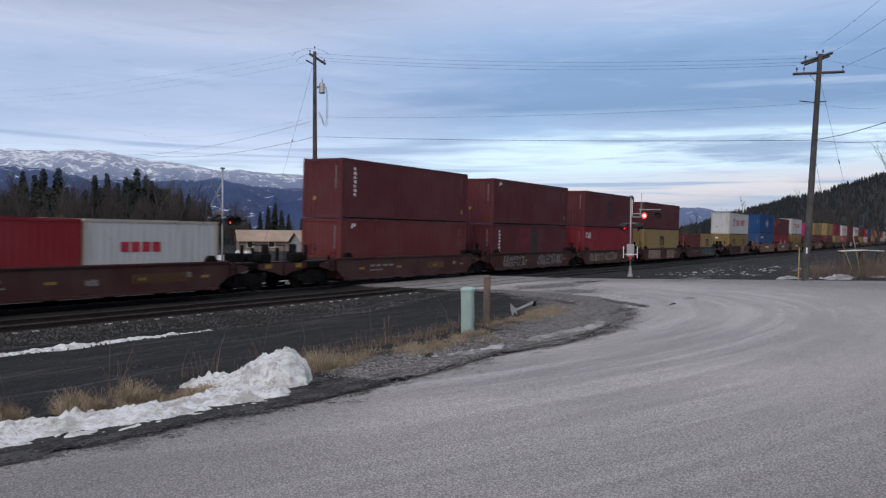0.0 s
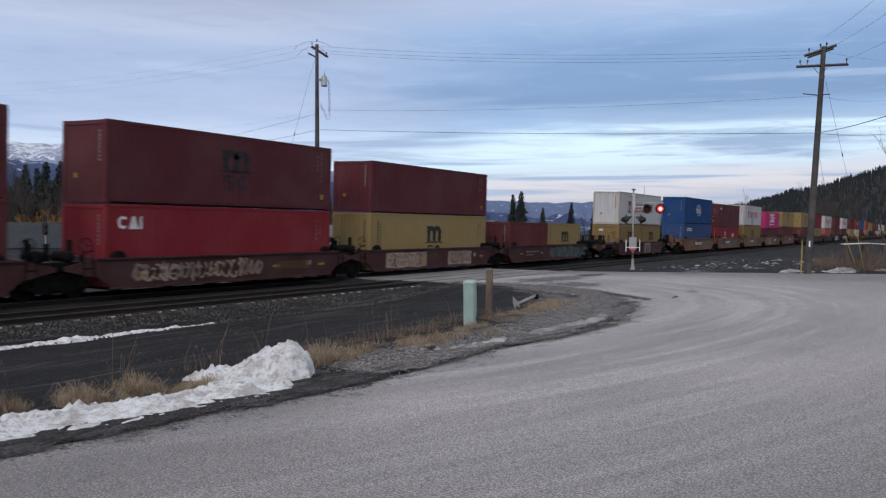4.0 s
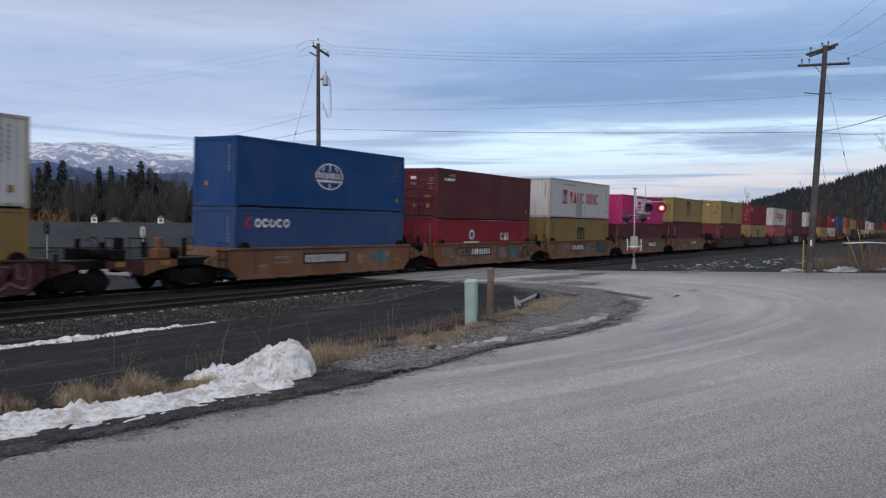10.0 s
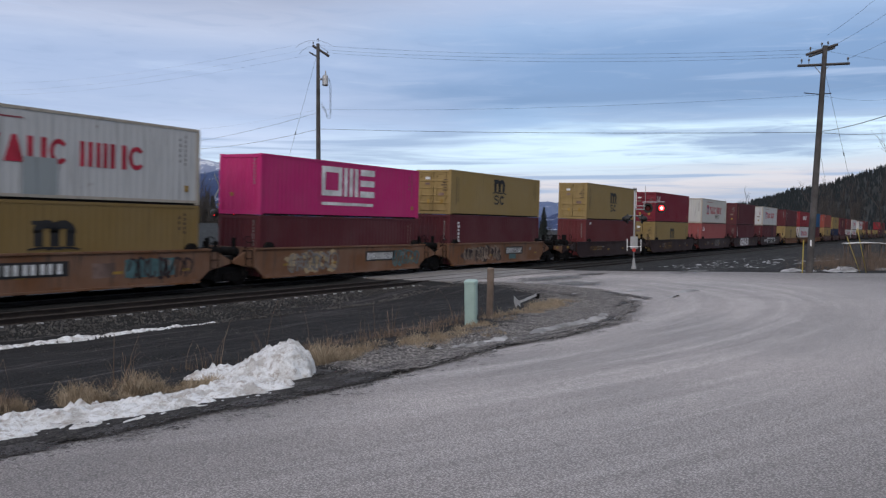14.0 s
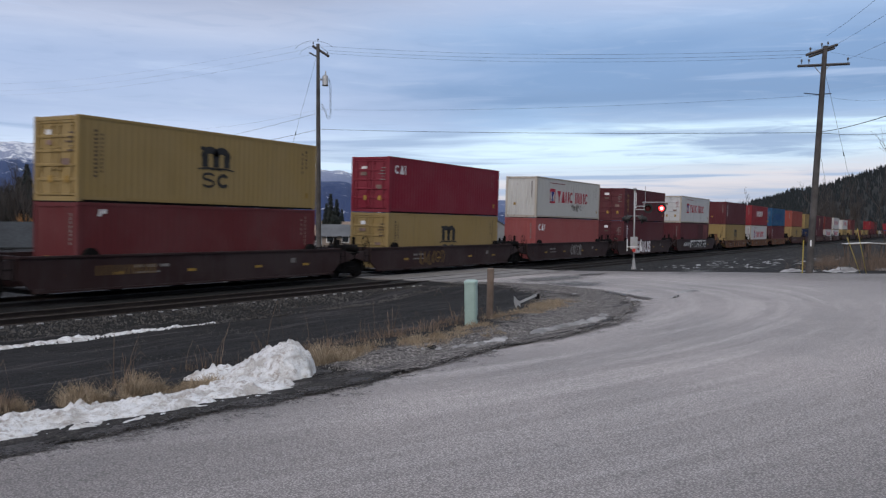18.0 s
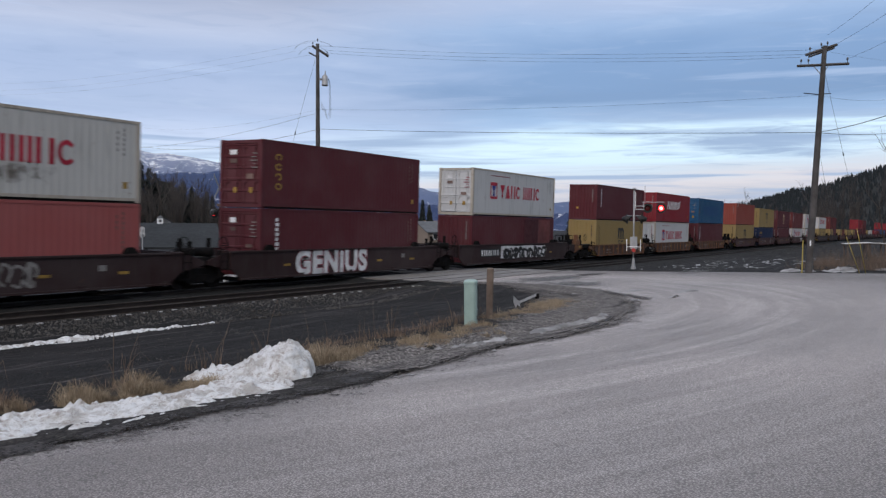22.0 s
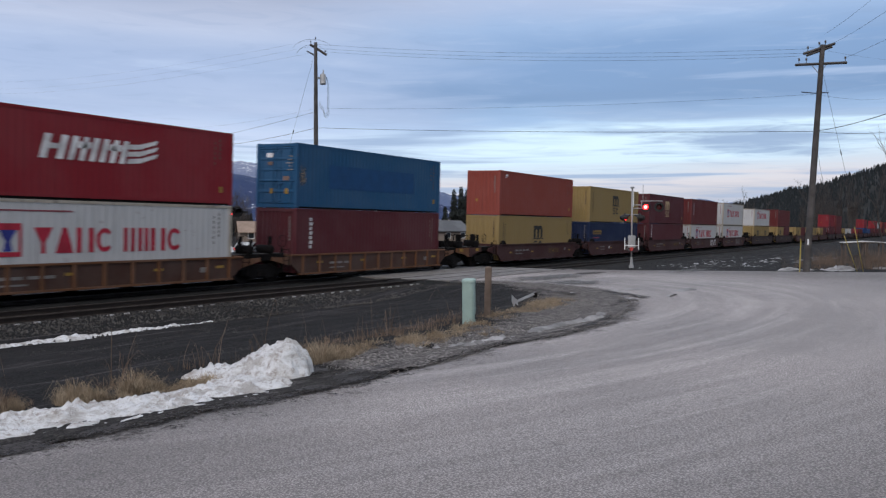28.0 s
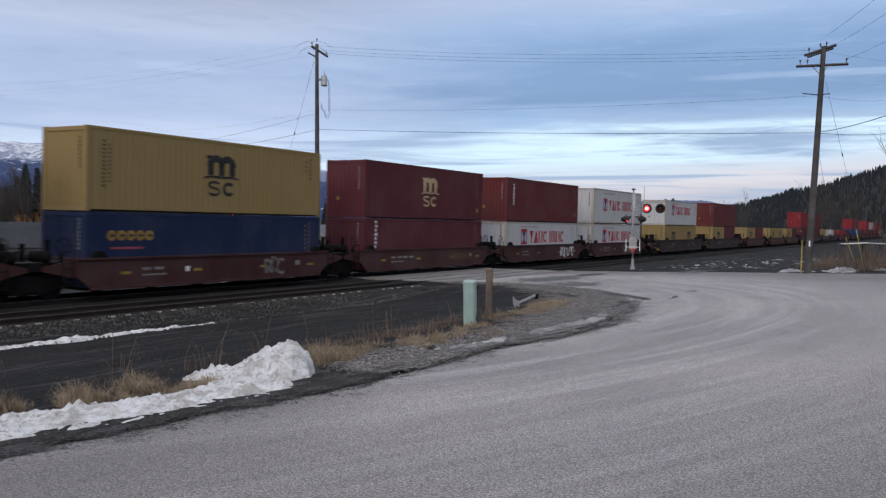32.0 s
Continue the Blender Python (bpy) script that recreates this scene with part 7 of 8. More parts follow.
def pebbles():
    """Loose stones strewn over the gravel yard and the shoulder."""
    rnd = random.Random(41)
    unit = [(1, 0, 0), (0, 1, 0), (-1, 0, 0), (0, -1, 0), (0, 0, 1), (0, 0, -1)]
    tri = [(0, 1, 4), (1, 2, 4), (2, 3, 4), (3, 0, 4), (1, 0, 5), (2, 1, 5), (3, 2, 5), (0, 3, 5)]
    for mat, count, a, b, lo, hi in (("pebble", 3000, -0.2, 1.5, 0.007, 0.018), ("stone", 3600, 9.0, 18.0, 0.007, 0.018)):
        me = Mesh()
        for _ in range(count):
            x = 3 + 27 * rnd.random() ** 1.3
            y = rnd.uniform(a, b) if a > 5 else road_edge(x) + rnd.uniform(a, b)
            z = ground_z(x, y) if y > road_edge(x) + 0.3 else road_z(y) - 0.03
            r = rnd.uniform(lo, hi)
            m = pose(x, y, z + r * 0.4, rnd.uniform(0, 360), rnd.uniform(0, 360), 0)
            me.add([m @ Vector((u * r * rnd.uniform(0.7, 1.4), v * r, w * r * 0.8)) for u, v, w in unit], tri)
        tagged(part("pebbles", me, M[mat], None, "loose stones strewn over the ground"), category="gravel", kind="stuff")


pebbles()


def top_of(x, y):
    return max(road_z(y) + 0.004 - 0.01 * ease(road_edge(x) - 0.2, road_edge(x) + 0.2, y) if y < road_edge(x) + 0.25 else -9, ground_z(x, y))


def film_of_mud(me, weight, label, name="wet_patch", mat="wet"):
    frayed(me, weight, M[mat], name, label, "stain")


def damp_line(points, half, label, most=0.95, mat="wet"):
    """A ribbon of wet grit along a line of (x, y) points."""
    me, weight = Mesh(), []
    pts = [Vector((*p, 0)) for p in points]
    line = []
    for a, b in zip(pts, pts[1:]):
        line += [a.lerp(b, i / 6) for i in range(6)]
    line.append(pts[-1])
    n = len(line)
    for i, p in enumerate(line):
        d = (line[min(i + 1, n - 1)] - line[max(i - 1, 0)]).normalized()
        side = Vector((-d.y, d.x, 0))
        k = half * (0.75 + 0.5 * wobble(p.x, p.y, 1.1, 6))
        for f, w in ((-1.6, -0.2), (-0.7, most * 0.7), (0.0, most), (0.7, most * 0.7), (1.6, -0.2)):
            q = p + side * (f * k)
            me.v.append((q.x, q.y, top_of(q.x, q.y) + 0.026))
            weight.append(w - 0.9 * (1 - min(1, 4 * min(i, n - 1 - i) / n)))
    me.f = [(i * 5 + j, i * 5 + 5 + j, i * 5 + 6 + j, i * 5 + 1 + j) for i in range(n - 1) for j in range(4)]
    film_of_mud(me, weight, label, mat=mat)


def stain(cx, cy, rx, ry, turn, label, mat="wet", most=1.0):
    me, weight = Mesh(), [most]
    n = 40
    me.v.append((cx, cy, top_of(cx, cy) + 0.02))
    for ring in (0.4, 0.7, 1.0):
        for i in range(n):
            a = 2 * math.pi * i / n
            u, w = rx * 1.5 * ring * math.cos(a), ry * 1.5 * ring * math.sin(a)
            x, y = cx + u * math.cos(turn) - w * math.sin(turn), cy + u * math.sin(turn) + w * math.cos(turn)
            me.v.append((x, y, top_of(x, y) + 0.018))
            weight.append(most - ring * (most + 0.15))
    for i in range(n):
        j = (i + 1) % n
        me.f.append((0, 1 + i, 1 + j))
        for k in (0, 1):
            me.f.append((1 + k * n + i, 1 + k * n + n + i, 1 + k * n + n + j, 1 + k * n + j))
    film_of_mud(me, weight, label, mat=mat)


def wet_edge():
    """Meltwater mud along the paving's edge below the snow."""
    me, weight = Mesh(), []
    xs = steps((0.0, 9.2, 0.2))
    ks = ((-4.4, -0.3), (-3.0, -0.06), (-2.2, 0.0), (-1.5, 0.06), (-1.0, 0.12), (-0.6, 0.22), (-0.3, 0.42), (0.0, 0.6), (0.3, 0.7), (0.6, 0.6))
    for x in xs:
        for k, w in ks:
            y = road_edge(x) + k
            me.v.append((x, y, top_of(x, y) + 0.014))
            weight.append(w - 1.2 * ease(8.3, 9.2, x))
    r = len(ks)
    me.f = [(i * r + j, (i + 1) * r + j, (i + 1) * r + j + 1, i * r + j + 1) for i in range(len(xs) - 1) for j in range(r - 1)]
    film_of_mud(me, weight, "dark wet mud along the road edge below the snow")


M["wet"] = damp("wet_mud", (0.032, 0.028, 0.027))
wet_edge()
stain(8.9, 6.55, 0.85, 0.20, -0.12, "dark wet patch of meltwater on the road")
stain(8.62, 7.15, 0.30, 0.30, 0.3, "dark mud at the foot of the snow bank")
damp_line(((9.6, 6.22), (10.8, 6.2), (12.2, 6.12), (13.9, 5.9), (15.2, 5.84), (16.5, 5.98), (17.6, 6.3)), 0.10, "dark damp road edge", 0.5)
damp_line(((13.6, 5.95), (14.8, 5.86), (16.6, 6.0), (17.8, 6.42)), 0.13, "dark damp road edge below the slush", 0.6)
damp_line(((18.6, 6.75), (20.0, 7.1), (21.3, 7.35), (22.6, 7.75)), 0.30, "dark damp cracks where the paving breaks up", 0.5)
damp_line(((21.4, 7.0), (22.7, 7.15), (23.8, 7.95), (25.4, 9.3), (27.4, 10.7)), 0.24, "dark damp cracks where the paving breaks up", 0.62)
damp_line(((24.0, 9.2), (26.0, 10.7), (28.8, 14.2), (31.0, 17.6)), 0.45, "dark gravel trodden over the edge of the paving", 0.5)
M["old"] = damp("old_dark_asphalt", (0.085, 0.083, 0.083))
stain(40.0, 15.6, 1.5, 0.8, 0.1, "dark worn patch of asphalt before the tracks")
stain(36.0, 15.8, 5.0, 2.2, 0.1, "older darker asphalt before the tracks", "old", 0.75)
stain(31.0, 12.6, 3.2, 1.6, 0.7, "older darker asphalt at the corner", "old", 0.7)
stain(43.0, 11.0, 5.0, 1.6, 0.1, "older darker asphalt before the tracks", "old", 0.6)


# ---- trees ----
def leafy(name, base, vary=0.5):
    def build(n, i):
        g = n.put("ShaderNodeNewGeometry").outputs["Random Per Island"]
        r = n.put("ShaderNodeObjectInfo").outputs["Random"]
        c = n.mix(g, tuple(x * (1 - vary) for x in base), tuple(x * (1 + vary) for x in base))
        c = n.mix(n.math("MULTIPLY", r, 0.5), c, tuple(x * 0.6 for x in base))
        n.link(c, i["Base Color"])
        i["Roughness"].default_value = 0.9
    return material(name, build)


M["needle"] = leafy("fir_needles", (0.0088, 0.0135, 0.0112), 0.35)
M["bark"] = plain("bark", (0.055, 0.045, 0.038), 0.9, 0, 0.4, 10, 0.5)
M["twigs"] = leafy("bare_twigs", (0.050, 0.042, 0.039), 0.5)
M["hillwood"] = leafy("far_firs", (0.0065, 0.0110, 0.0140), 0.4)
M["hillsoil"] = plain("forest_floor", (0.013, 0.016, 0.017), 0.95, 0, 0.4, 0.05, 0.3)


def fir_meshes(seed, h=16.0):
    """Trunk and crown of a conifer: drooping whorls of ragged clumps."""
    rnd = random.Random(seed)
    trunk, crown = Mesh(), Mesh()
    trunk.tube([(0, 0, -0.3), (0, 0, h * 0.5), (0, 0, h * 0.98)], [h * 0.014, h * 0.009, 0.02], 6)
    z = h * rnd.uniform(0.06, 0.12)
    while z < h * 0.985:
        k = 1 - z / h
        reach = h * (0.035 + 0.165 * k ** 0.85) * rnd.uniform(0.75, 1.15)
        n = max(4, int(5 + 6 * k))
        a0 = rnd.uniform(0, 6.28)
        for i in range(n):
            a = a0 + 6.283 * i / n + rnd.uniform(-0.3, 0.3)
            r = reach * rnd.uniform(0.6, 1.15)
            dx, dy = math.cos(a), math.sin(a)
            droop = r * rnd.uniform(0.25, 0.6)
            w = r * rnd.uniform(0.22, 0.38)
            p = Vector((0, 0, z))
            tip = Vector((dx * r, dy * r, z - droop))
            side = Vector((-dy, dx, 0)) * w
            mid = p.lerp(tip, 0.55) + Vector((0, 0, 0.08 * r))
            low = Vector((0, 0, -0.35 * w - 0.12 * r))
            crown.add([p, mid + side + low * 0.5, tip, mid - side + low * 0.5, mid + Vector((0, 0, 0.1 * w))], [(0, 1, 4), (1, 2, 4), (2, 3, 4), (3, 0, 4)])
            crown.add([p.lerp(tip, 0.35), p.lerp(tip, 0.7) + side * 0.7 + low, tip + low * 0.6, p.lerp(tip, 0.6) - side * 0.7 + low], [(0, 1, 2), (0, 2, 3)])
        z += h * rnd.uniform(0.015, 0.027) * (0.6 + 0.6 * k)
    return trunk.data("trunk"), crown.data("crown")


def bare_meshes(seed, h=11.0, spread=0.3):
    """A leafless tree: limbs that fork three times into fine twigs."""
    rnd = random.Random(seed)
    trunk, crown = Mesh(), Mesh()

    def limb(me, p, d, length, r, depth):
        pts, q = [p], p
        for i in range(2):
            d = (d + Vector((rnd.gauss(0, 0.13), rnd.gauss(0, 0.13), 0.05))).normalized()
            q = q + d * length / 2
            pts.append(q)
        me.tube(pts, [r, r * 0.8, r * 0.55], 4 if depth else 6, False)
        if depth >= 3:
            return
        for k in range((6, 6, 4)[depth]):
            f = rnd.uniform(0.3, 1.0)
            b = pts[0].lerp(pts[2], f)
            side = Vector((rnd.gauss(0, 1), rnd.gauss(0, 1), 0)).normalized()
            nd = (d * rnd.uniform(0.7, 1.2) + side * rnd.uniform(0.35, 0.8) + Vector((0, 0, 0.35))).normalized()
            limb(crown, b, nd, length * rnd.uniform(0.4, 0.65), max(0.010, r * 0.45), depth + 1)
    limb(trunk, Vector((0, 0, -0.2)), Vector((0, 0, 1)), h * 0.55, h * 0.009, 0)
    limb(crown, Vector((0, 0, h * 0.5)), Vector((0, 0, 1)), h * 0.34, h * 0.005, 1)
    return trunk.data("trunk"), crown.data("crown")


def tree(kind, meshes, label, m, group):
    t = thing(kind, label, "tree", group, m)
    part("trunk", meshes[0], M["bark"], t)
    part("crown", meshes[1], M["needle"] if kind == "fir_tree" else M["twigs"], t)
    return t


def bearing(deg, r):
    return r * math.cos(radians(deg)), r * math.sin(radians(deg))


def build_trees():
    rnd = random.Random(31)
    firs = [tree("fir_tree", fir_meshes(s), "tall dark green fir tree", pose(0, 0, -400 - s), "firs") for s in (1, 2, 3, 4)]
    bares = [tree("bare_tree", bare_meshes(10 + s), "leafless grey-brown tree with fine twigs", pose(0, 0, -400 - s), "bare trees") for s in (1, 2, 3, 4)]
    used = set()

    def plant(pool, deg, r, h, base):
        k = rnd.randrange(len(pool))
        x, y = bearing(deg, r)
        s = h / base
        m = pose(x, y, ground_z(x, y), rnd.uniform(-2, 2), rnd.uniform(-2, 2), rnd.uniform(0, 360))
        first = pool[k]
        if first.name not in used:
            used.add(first.name)
            ob = first
            ob.matrix_basis = m
        else:
            ob = copy_thing(first, m)
        ob.scale = (s * rnd.uniform(0.85, 1.15), s * rnd.uniform(0.85, 1.15), s)
    # the wood behind the long roof
    for i in range(100):
        deg = rnd.uniform(46.5, 62.5)
        top = 11.5 + 4.5 * math.exp(-((deg - 51.5) / 2.6) ** 2) + 3.5 * math.exp(-((deg - 57) / 2.2) ** 2)
        plant(firs, deg, rnd.uniform(195, 260), top * rnd.uniform(0.75, 1.12), 16.0)
    for deg, h in ((51.3, 18.6), (50.7, 17.0), (52.8, 17.0), (53.6, 16.5), (51.9, 16.5), (55.9, 18.0), (57.6, 16.8), (49.4, 13.5), (56.8, 17.6)):
        plant(firs, deg, 205, h, 16.0)
    for i in range(175):
        deg = rnd.uniform(44.2, 63)
        plant(bares, deg, rnd.uniform(165, 235), rnd.uniform(9.0, 14.5) * (0.75 if deg < 47 else 1.12), 11.0)
    # clumps further along, between the houses
    for deg, r, h in ((38.9, 165, 10.0), (38.5, 170, 9.0), (39.3, 168, 8.2), (38.2, 175, 7.2), (40.6, 180, 6.8), (42.0, 230, 10), (42.5, 235, 12), (42.9, 230, 11), (43.4, 240, 9.5), (41.6, 240, 9), (36.0, 220, 9),
                      (34.6, 200, 11), (34.2, 205, 12.5), (33.8, 200, 11.5), (33.3, 210, 9.5), (32.7, 210, 10.5), (32.2, 205, 9), (31.0, 190, 8), (30.4, 200, 12.5), (29.9, 205, 13.5), (29.5, 200, 12.5), (26.5, 230, 13), (25.9, 235, 14), (26.1, 225, 10),
                      (35.4, 230, 8.0), (37.3, 235, 6.5), (24.5, 260, 10), (22.6, 270, 12), (21.0, 260, 11), (20.2, 280, 13), (17.5, 300, 12), (16.4, 290, 14), (15.9, 310, 15)):
        plant(firs, deg, r, h, 16.0)
    # an ochre willow thicket behind the long roof
    M["withies"] = leafy("ochre_withies", (0.30, 0.145, 0.050), 0.35)
    for i in range(9):
        deg, r, h = 55.5 + 0.33 * i, 160 + rnd.uniform(0, 10), rnd.uniform(5.2, 6.6)
        m = bare_meshes(40 + i, h, 0.3)
        x, y = bearing(deg, r)
        t = thing("willow", "leafless willow with ochre-yellow withies", "tree", "willows", pose(x, y, ground_z(x, y)))
        part("trunk", m[0], M["bark"], t)
        part("crown", m[1], M["withies"], t)
    for i in range(40):
        plant(bares, rnd.uniform(14, 44), rnd.uniform(220, 330), rnd.uniform(6, 10), 11.0)
    # pale leafless trees at the foot of the wooded hill
    for i in range(30):
        deg = rnd.uniform(4.5, 15.0)
        plant(bares, deg, rnd.uniform(330, 470), rnd.uniform(11, 19) * (1.1 if 5 < deg < 8 or 9.5 < deg < 12.5 else 0.8), 11.0)
    for i in range(9):
        plant(bares, rnd.uniform(4.6, 7.2), rnd.uniform(300, 380), rnd.uniform(17, 23), 11.0)
    for deg, r, h in ((3.2, 74, 9.5), (2.4, 66, 10.5), (1.6, 80, 11), (3.4, 120, 10)):
        plant(bares, deg, r, h, 11.0)


build_trees()


# ---- hill, mountains ----
def polar(degs, radii, height):
    me = Mesh()
    for r in radii:
        for d in degs:
            x, y = bearing(d, r)
            me.v.append((x, y, height(d, r)))
    w = len(degs)
    me.f = [(j * w + i, (j + 1) * w + i, (j + 1) * w + i + 1, j * w + i + 1) for j in range(len(radii) - 1) for i in range(w - 1)]
    return me


# from -205 to -60: unseen ridge behind the camera, added to block low skylight
HILL_D = (-205, -190, -150, -60, -35, -15, 0, 3.4, 6.0, 7.5, 9.0, 10.5, 12.0, 13.5, 16.0, 19.0)
HILL_T = (0.0, 0.06, 0.24, 0.26, 0.17, 0.11, 0.085, 0.0735, 0.060, 0.052, 0.048, 0.042, 0.034, 0.026, 0.012, 0.0)   # tangent of the skyline


def hill_z(d, r):
    top = 2.46 + 900 * float(np.interp(d, HILL_D, HILL_T)) - 9
    k = ease(480, 900, r) * (1 - 0.25 * ease(950, 1500, r))
    return -0.8 + max(0, top) * k + 5 * wobble(d * 0.6, r * 0.012, 1.0, 3) * k


def build_hill():
    degs = steps((-205, -60, 5), (-60, 20, 0.8))
    radii = steps((470, 1000, 26), (1000, 1600, 120))
    tagged(part("hill", polar(degs, radii, hill_z), M["hillsoil"], None, "long wooded hill beyond the railway, with an unseen added run behind the camera", True), category="hill", kind="structure")
    rnd = random.Random(5)
    me = Mesh()
    for _ in range(9500):
        d = rnd.uniform(-22, 18.5)
        r = 490 + 440 * rnd.random() ** 0.8
        if np.interp(d, HILL_D, HILL_T) < 0.004:
            continue
        x, y = bearing(d, r)
        z = hill_z(d, r) - 0.8
        h = rnd.uniform(4.0, 7.5)
        n, tiers = 5, 3
        for t in range(tiers):
            z0, z1 = z + h * (0.12 + 0.26 * t), z + h * min(1.0, 0.55 + 0.26 * t)
            w = h * (0.19 - 0.045 * t) * rnd.uniform(0.8, 1.25)
            a0 = rnd.uniform(0, 6.28)
            ring = [(x + w * rnd.uniform(0.7, 1.2) * math.cos(a0 + 6.283 * i / n), y + w * rnd.uniform(0.7, 1.2) * math.sin(a0 + 6.283 * i / n), z0 - rnd.uniform(0, 0.06) * h) for i in range(n)]
            me.add(ring + [(x + rnd.uniform(-0.2, 0.2), y, z1)], [(i, (i + 1) % n, n) for i in range(n)])
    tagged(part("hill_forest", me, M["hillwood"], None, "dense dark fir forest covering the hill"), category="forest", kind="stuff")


build_hill()


def back_wood():
    """The wood's depth behind the nearer trees."""
    rnd = random.Random(17)
    me = Mesh()
    for _ in range(900):
        d, r = rnd.uniform(44, 64), rnd.uniform(240, 330)
        x, y = bearing(d, r)
        h = rnd.uniform(5, 12) * (0.65 if d < 47 else 1.0)
        z = ground_z(x, y)
        n, a0 = 5, rnd.uniform(0, 6.28)
        for t in range(3):
            w = h * (0.2 - 0.05 * t) * rnd.uniform(0.8, 1.3)
            ring = [(x + w * rnd.uniform(0.6, 1.2) * math.cos(a0 + 6.283 * i / n), y + w * rnd.uniform(0.6, 1.2) * math.sin(a0 + 6.283 * i / n), z + h * (0.02 + 0.26 * t)) for i in range(n)]
            me.add(ring + [(x, y, z + h * min(1.0, 0.55 + 0.25 * t))], [(i, (i + 1) % n, n) for i in range(n)])
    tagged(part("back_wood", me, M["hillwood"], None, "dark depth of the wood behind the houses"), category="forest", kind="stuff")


back_wood()


def mountain_material(name, snow_low, snow_high, forest, upper, cover):
    def build(n, i):
        v = n.put("ShaderNodeTexCoord").outputs["Object"]
        sep = n.put("ShaderNodeSeparateXYZ")
        n.link(v, sep.inputs[0])
        z = sep.outputs[2]
        rock = n.noise(v, 0.011, 8, 0.68, 0.5)
        fine = n.noise(v, 0.035, 7, 0.7, 0.8)
        grain = n.noise(v, 0.12, 4, 0.7)
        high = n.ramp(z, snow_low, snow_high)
        # forest and upper carry the haze of distance in their colour
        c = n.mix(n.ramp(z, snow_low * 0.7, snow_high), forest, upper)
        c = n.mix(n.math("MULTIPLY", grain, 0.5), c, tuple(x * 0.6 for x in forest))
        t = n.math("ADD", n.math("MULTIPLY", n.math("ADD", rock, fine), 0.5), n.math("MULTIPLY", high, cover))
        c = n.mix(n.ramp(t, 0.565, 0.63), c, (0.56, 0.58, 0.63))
        n.link(c, i["Base Color"])
        i["Roughness"].default_value = 0.95
        bump(n, i, n.math("ADD", rock, fine), 0.6, 12.0)
    return material(name, build)


RANGE_D = (64, 61, 59.2, 57.3, 53.5, 51.1, 48.4, 46.2, 44.6, 40.5, 38.0, 36.0, 34.0, 31.0, 27.5, 23.0, 19.0, 15.0, 10.0)
RANGE_T = (0.094, 0.092, 0.0905, 0.0910, 0.0945, 0.0875, 0.0830, 0.0770, 0.0770, 0.0730, 0.0690, 0.0625, 0.0535, 0.0440, 0.0370, 0.0350, 0.0370, 0.0385, 0.030)
SPUR_D = (64, 60, 57.0, 54.0, 51.0, 48.0, 46.3, 45.2, 43.5, 41.0, 39.8, 38.2, 36.5, 34.5, 32.0, 29.0, 25.0, 20.0, 14.0)
SPUR_T = (0.070, 0.072, 0.073, 0.062, 0.062, 0.064, 0.067, 0.063, 0.058, 0.057, 0.058, 0.057, 0.052, 0.040, 0.030, 0.024, 0.019, 0.012, 0.004)


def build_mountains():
    # distance haze is painted into both materials' forest and upper colours
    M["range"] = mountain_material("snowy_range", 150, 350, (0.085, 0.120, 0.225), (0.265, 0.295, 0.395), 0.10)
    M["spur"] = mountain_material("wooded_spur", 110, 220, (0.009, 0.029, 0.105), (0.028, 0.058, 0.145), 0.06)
    degs = steps((8, 66, 0.22))

    def high(ds, ts, r0, r1, rough, seed):
        def f(d, r):
            k = ease(r0 - 1100, r0, r) * (1 - 0.5 * ease(r0, r1, r))
            top = r0 * (float(np.interp(d, ds, ts)) - 0.0035) + 2.46
            n = noise.multi_fractal(Vector((d * 0.55, r * 0.0035, seed)), 0.8, 2.1, 5) - 0.8
            g = 1 - abs(wobble(d * 0.9, r * 0.0016, 1.0, seed + 2)) * 2.2
            ridge = 0.0022 * wobble(d, 0, 0.9, seed) + 0.0008 * wobble(d, 0, 3.5, seed)
            return -2 + max(0, top + r0 * ridge) * k + (rough * n + 22 * g * (1 - k)) * min(1, k * 2.2) * (1 - 0.94 * ease(r0 - 420, r0, r))
        return f
    tagged(part("mountain_range", polar(degs, steps((2950, 4050, 62), (4050, 4700, 220)), high(RANGE_D[::-1], RANGE_T[::-1], 4050, 4700, 24, 3)), M["range"], None, "snow-dusted mountain range under cloud, paled by painted haze", True), category="mountains", kind="structure")
    tagged(part("mountain_spur", polar(degs, steps((1700, 2700, 62), (2700, 2960, 90)), high(SPUR_D[::-1], SPUR_T[::-1], 2700, 2960, 16, 8)), M["spur"], None, "dark wooded mountain spur with patches of snow, tinted blue with painted haze", True), category="mountains", kind="structure")


build_mountains()


# ---- houses beyond the tracks ----
M["roof_dark"] = plain("dark_shingles", (0.021, 0.024, 0.027), 0.9, 0, 0.25, 2.0, 0.4)
M["roof_tan"] = plain("tan_roof", (0.27, 0.20, 0.155), 0.85, 0, 0.2, 2.0, 0.3)
M["roof_grey"] = plain("grey_roof", (0.10, 0.105, 0.115), 0.85, 0, 0.2, 2.0, 0.3)
M["siding"] = plain("pale_siding", (0.24, 0.245, 0.26), 0.8, 0, 0.12, 2.0, 0.2)
M["siding_tan"] = plain("tan_siding", (0.22, 0.18, 0.15), 0.8, 0, 0.15, 2.0, 0.2)
M["pane"] = plain("dark_pane", (0.025, 0.03, 0.035), 0.12, 0, 0.1)


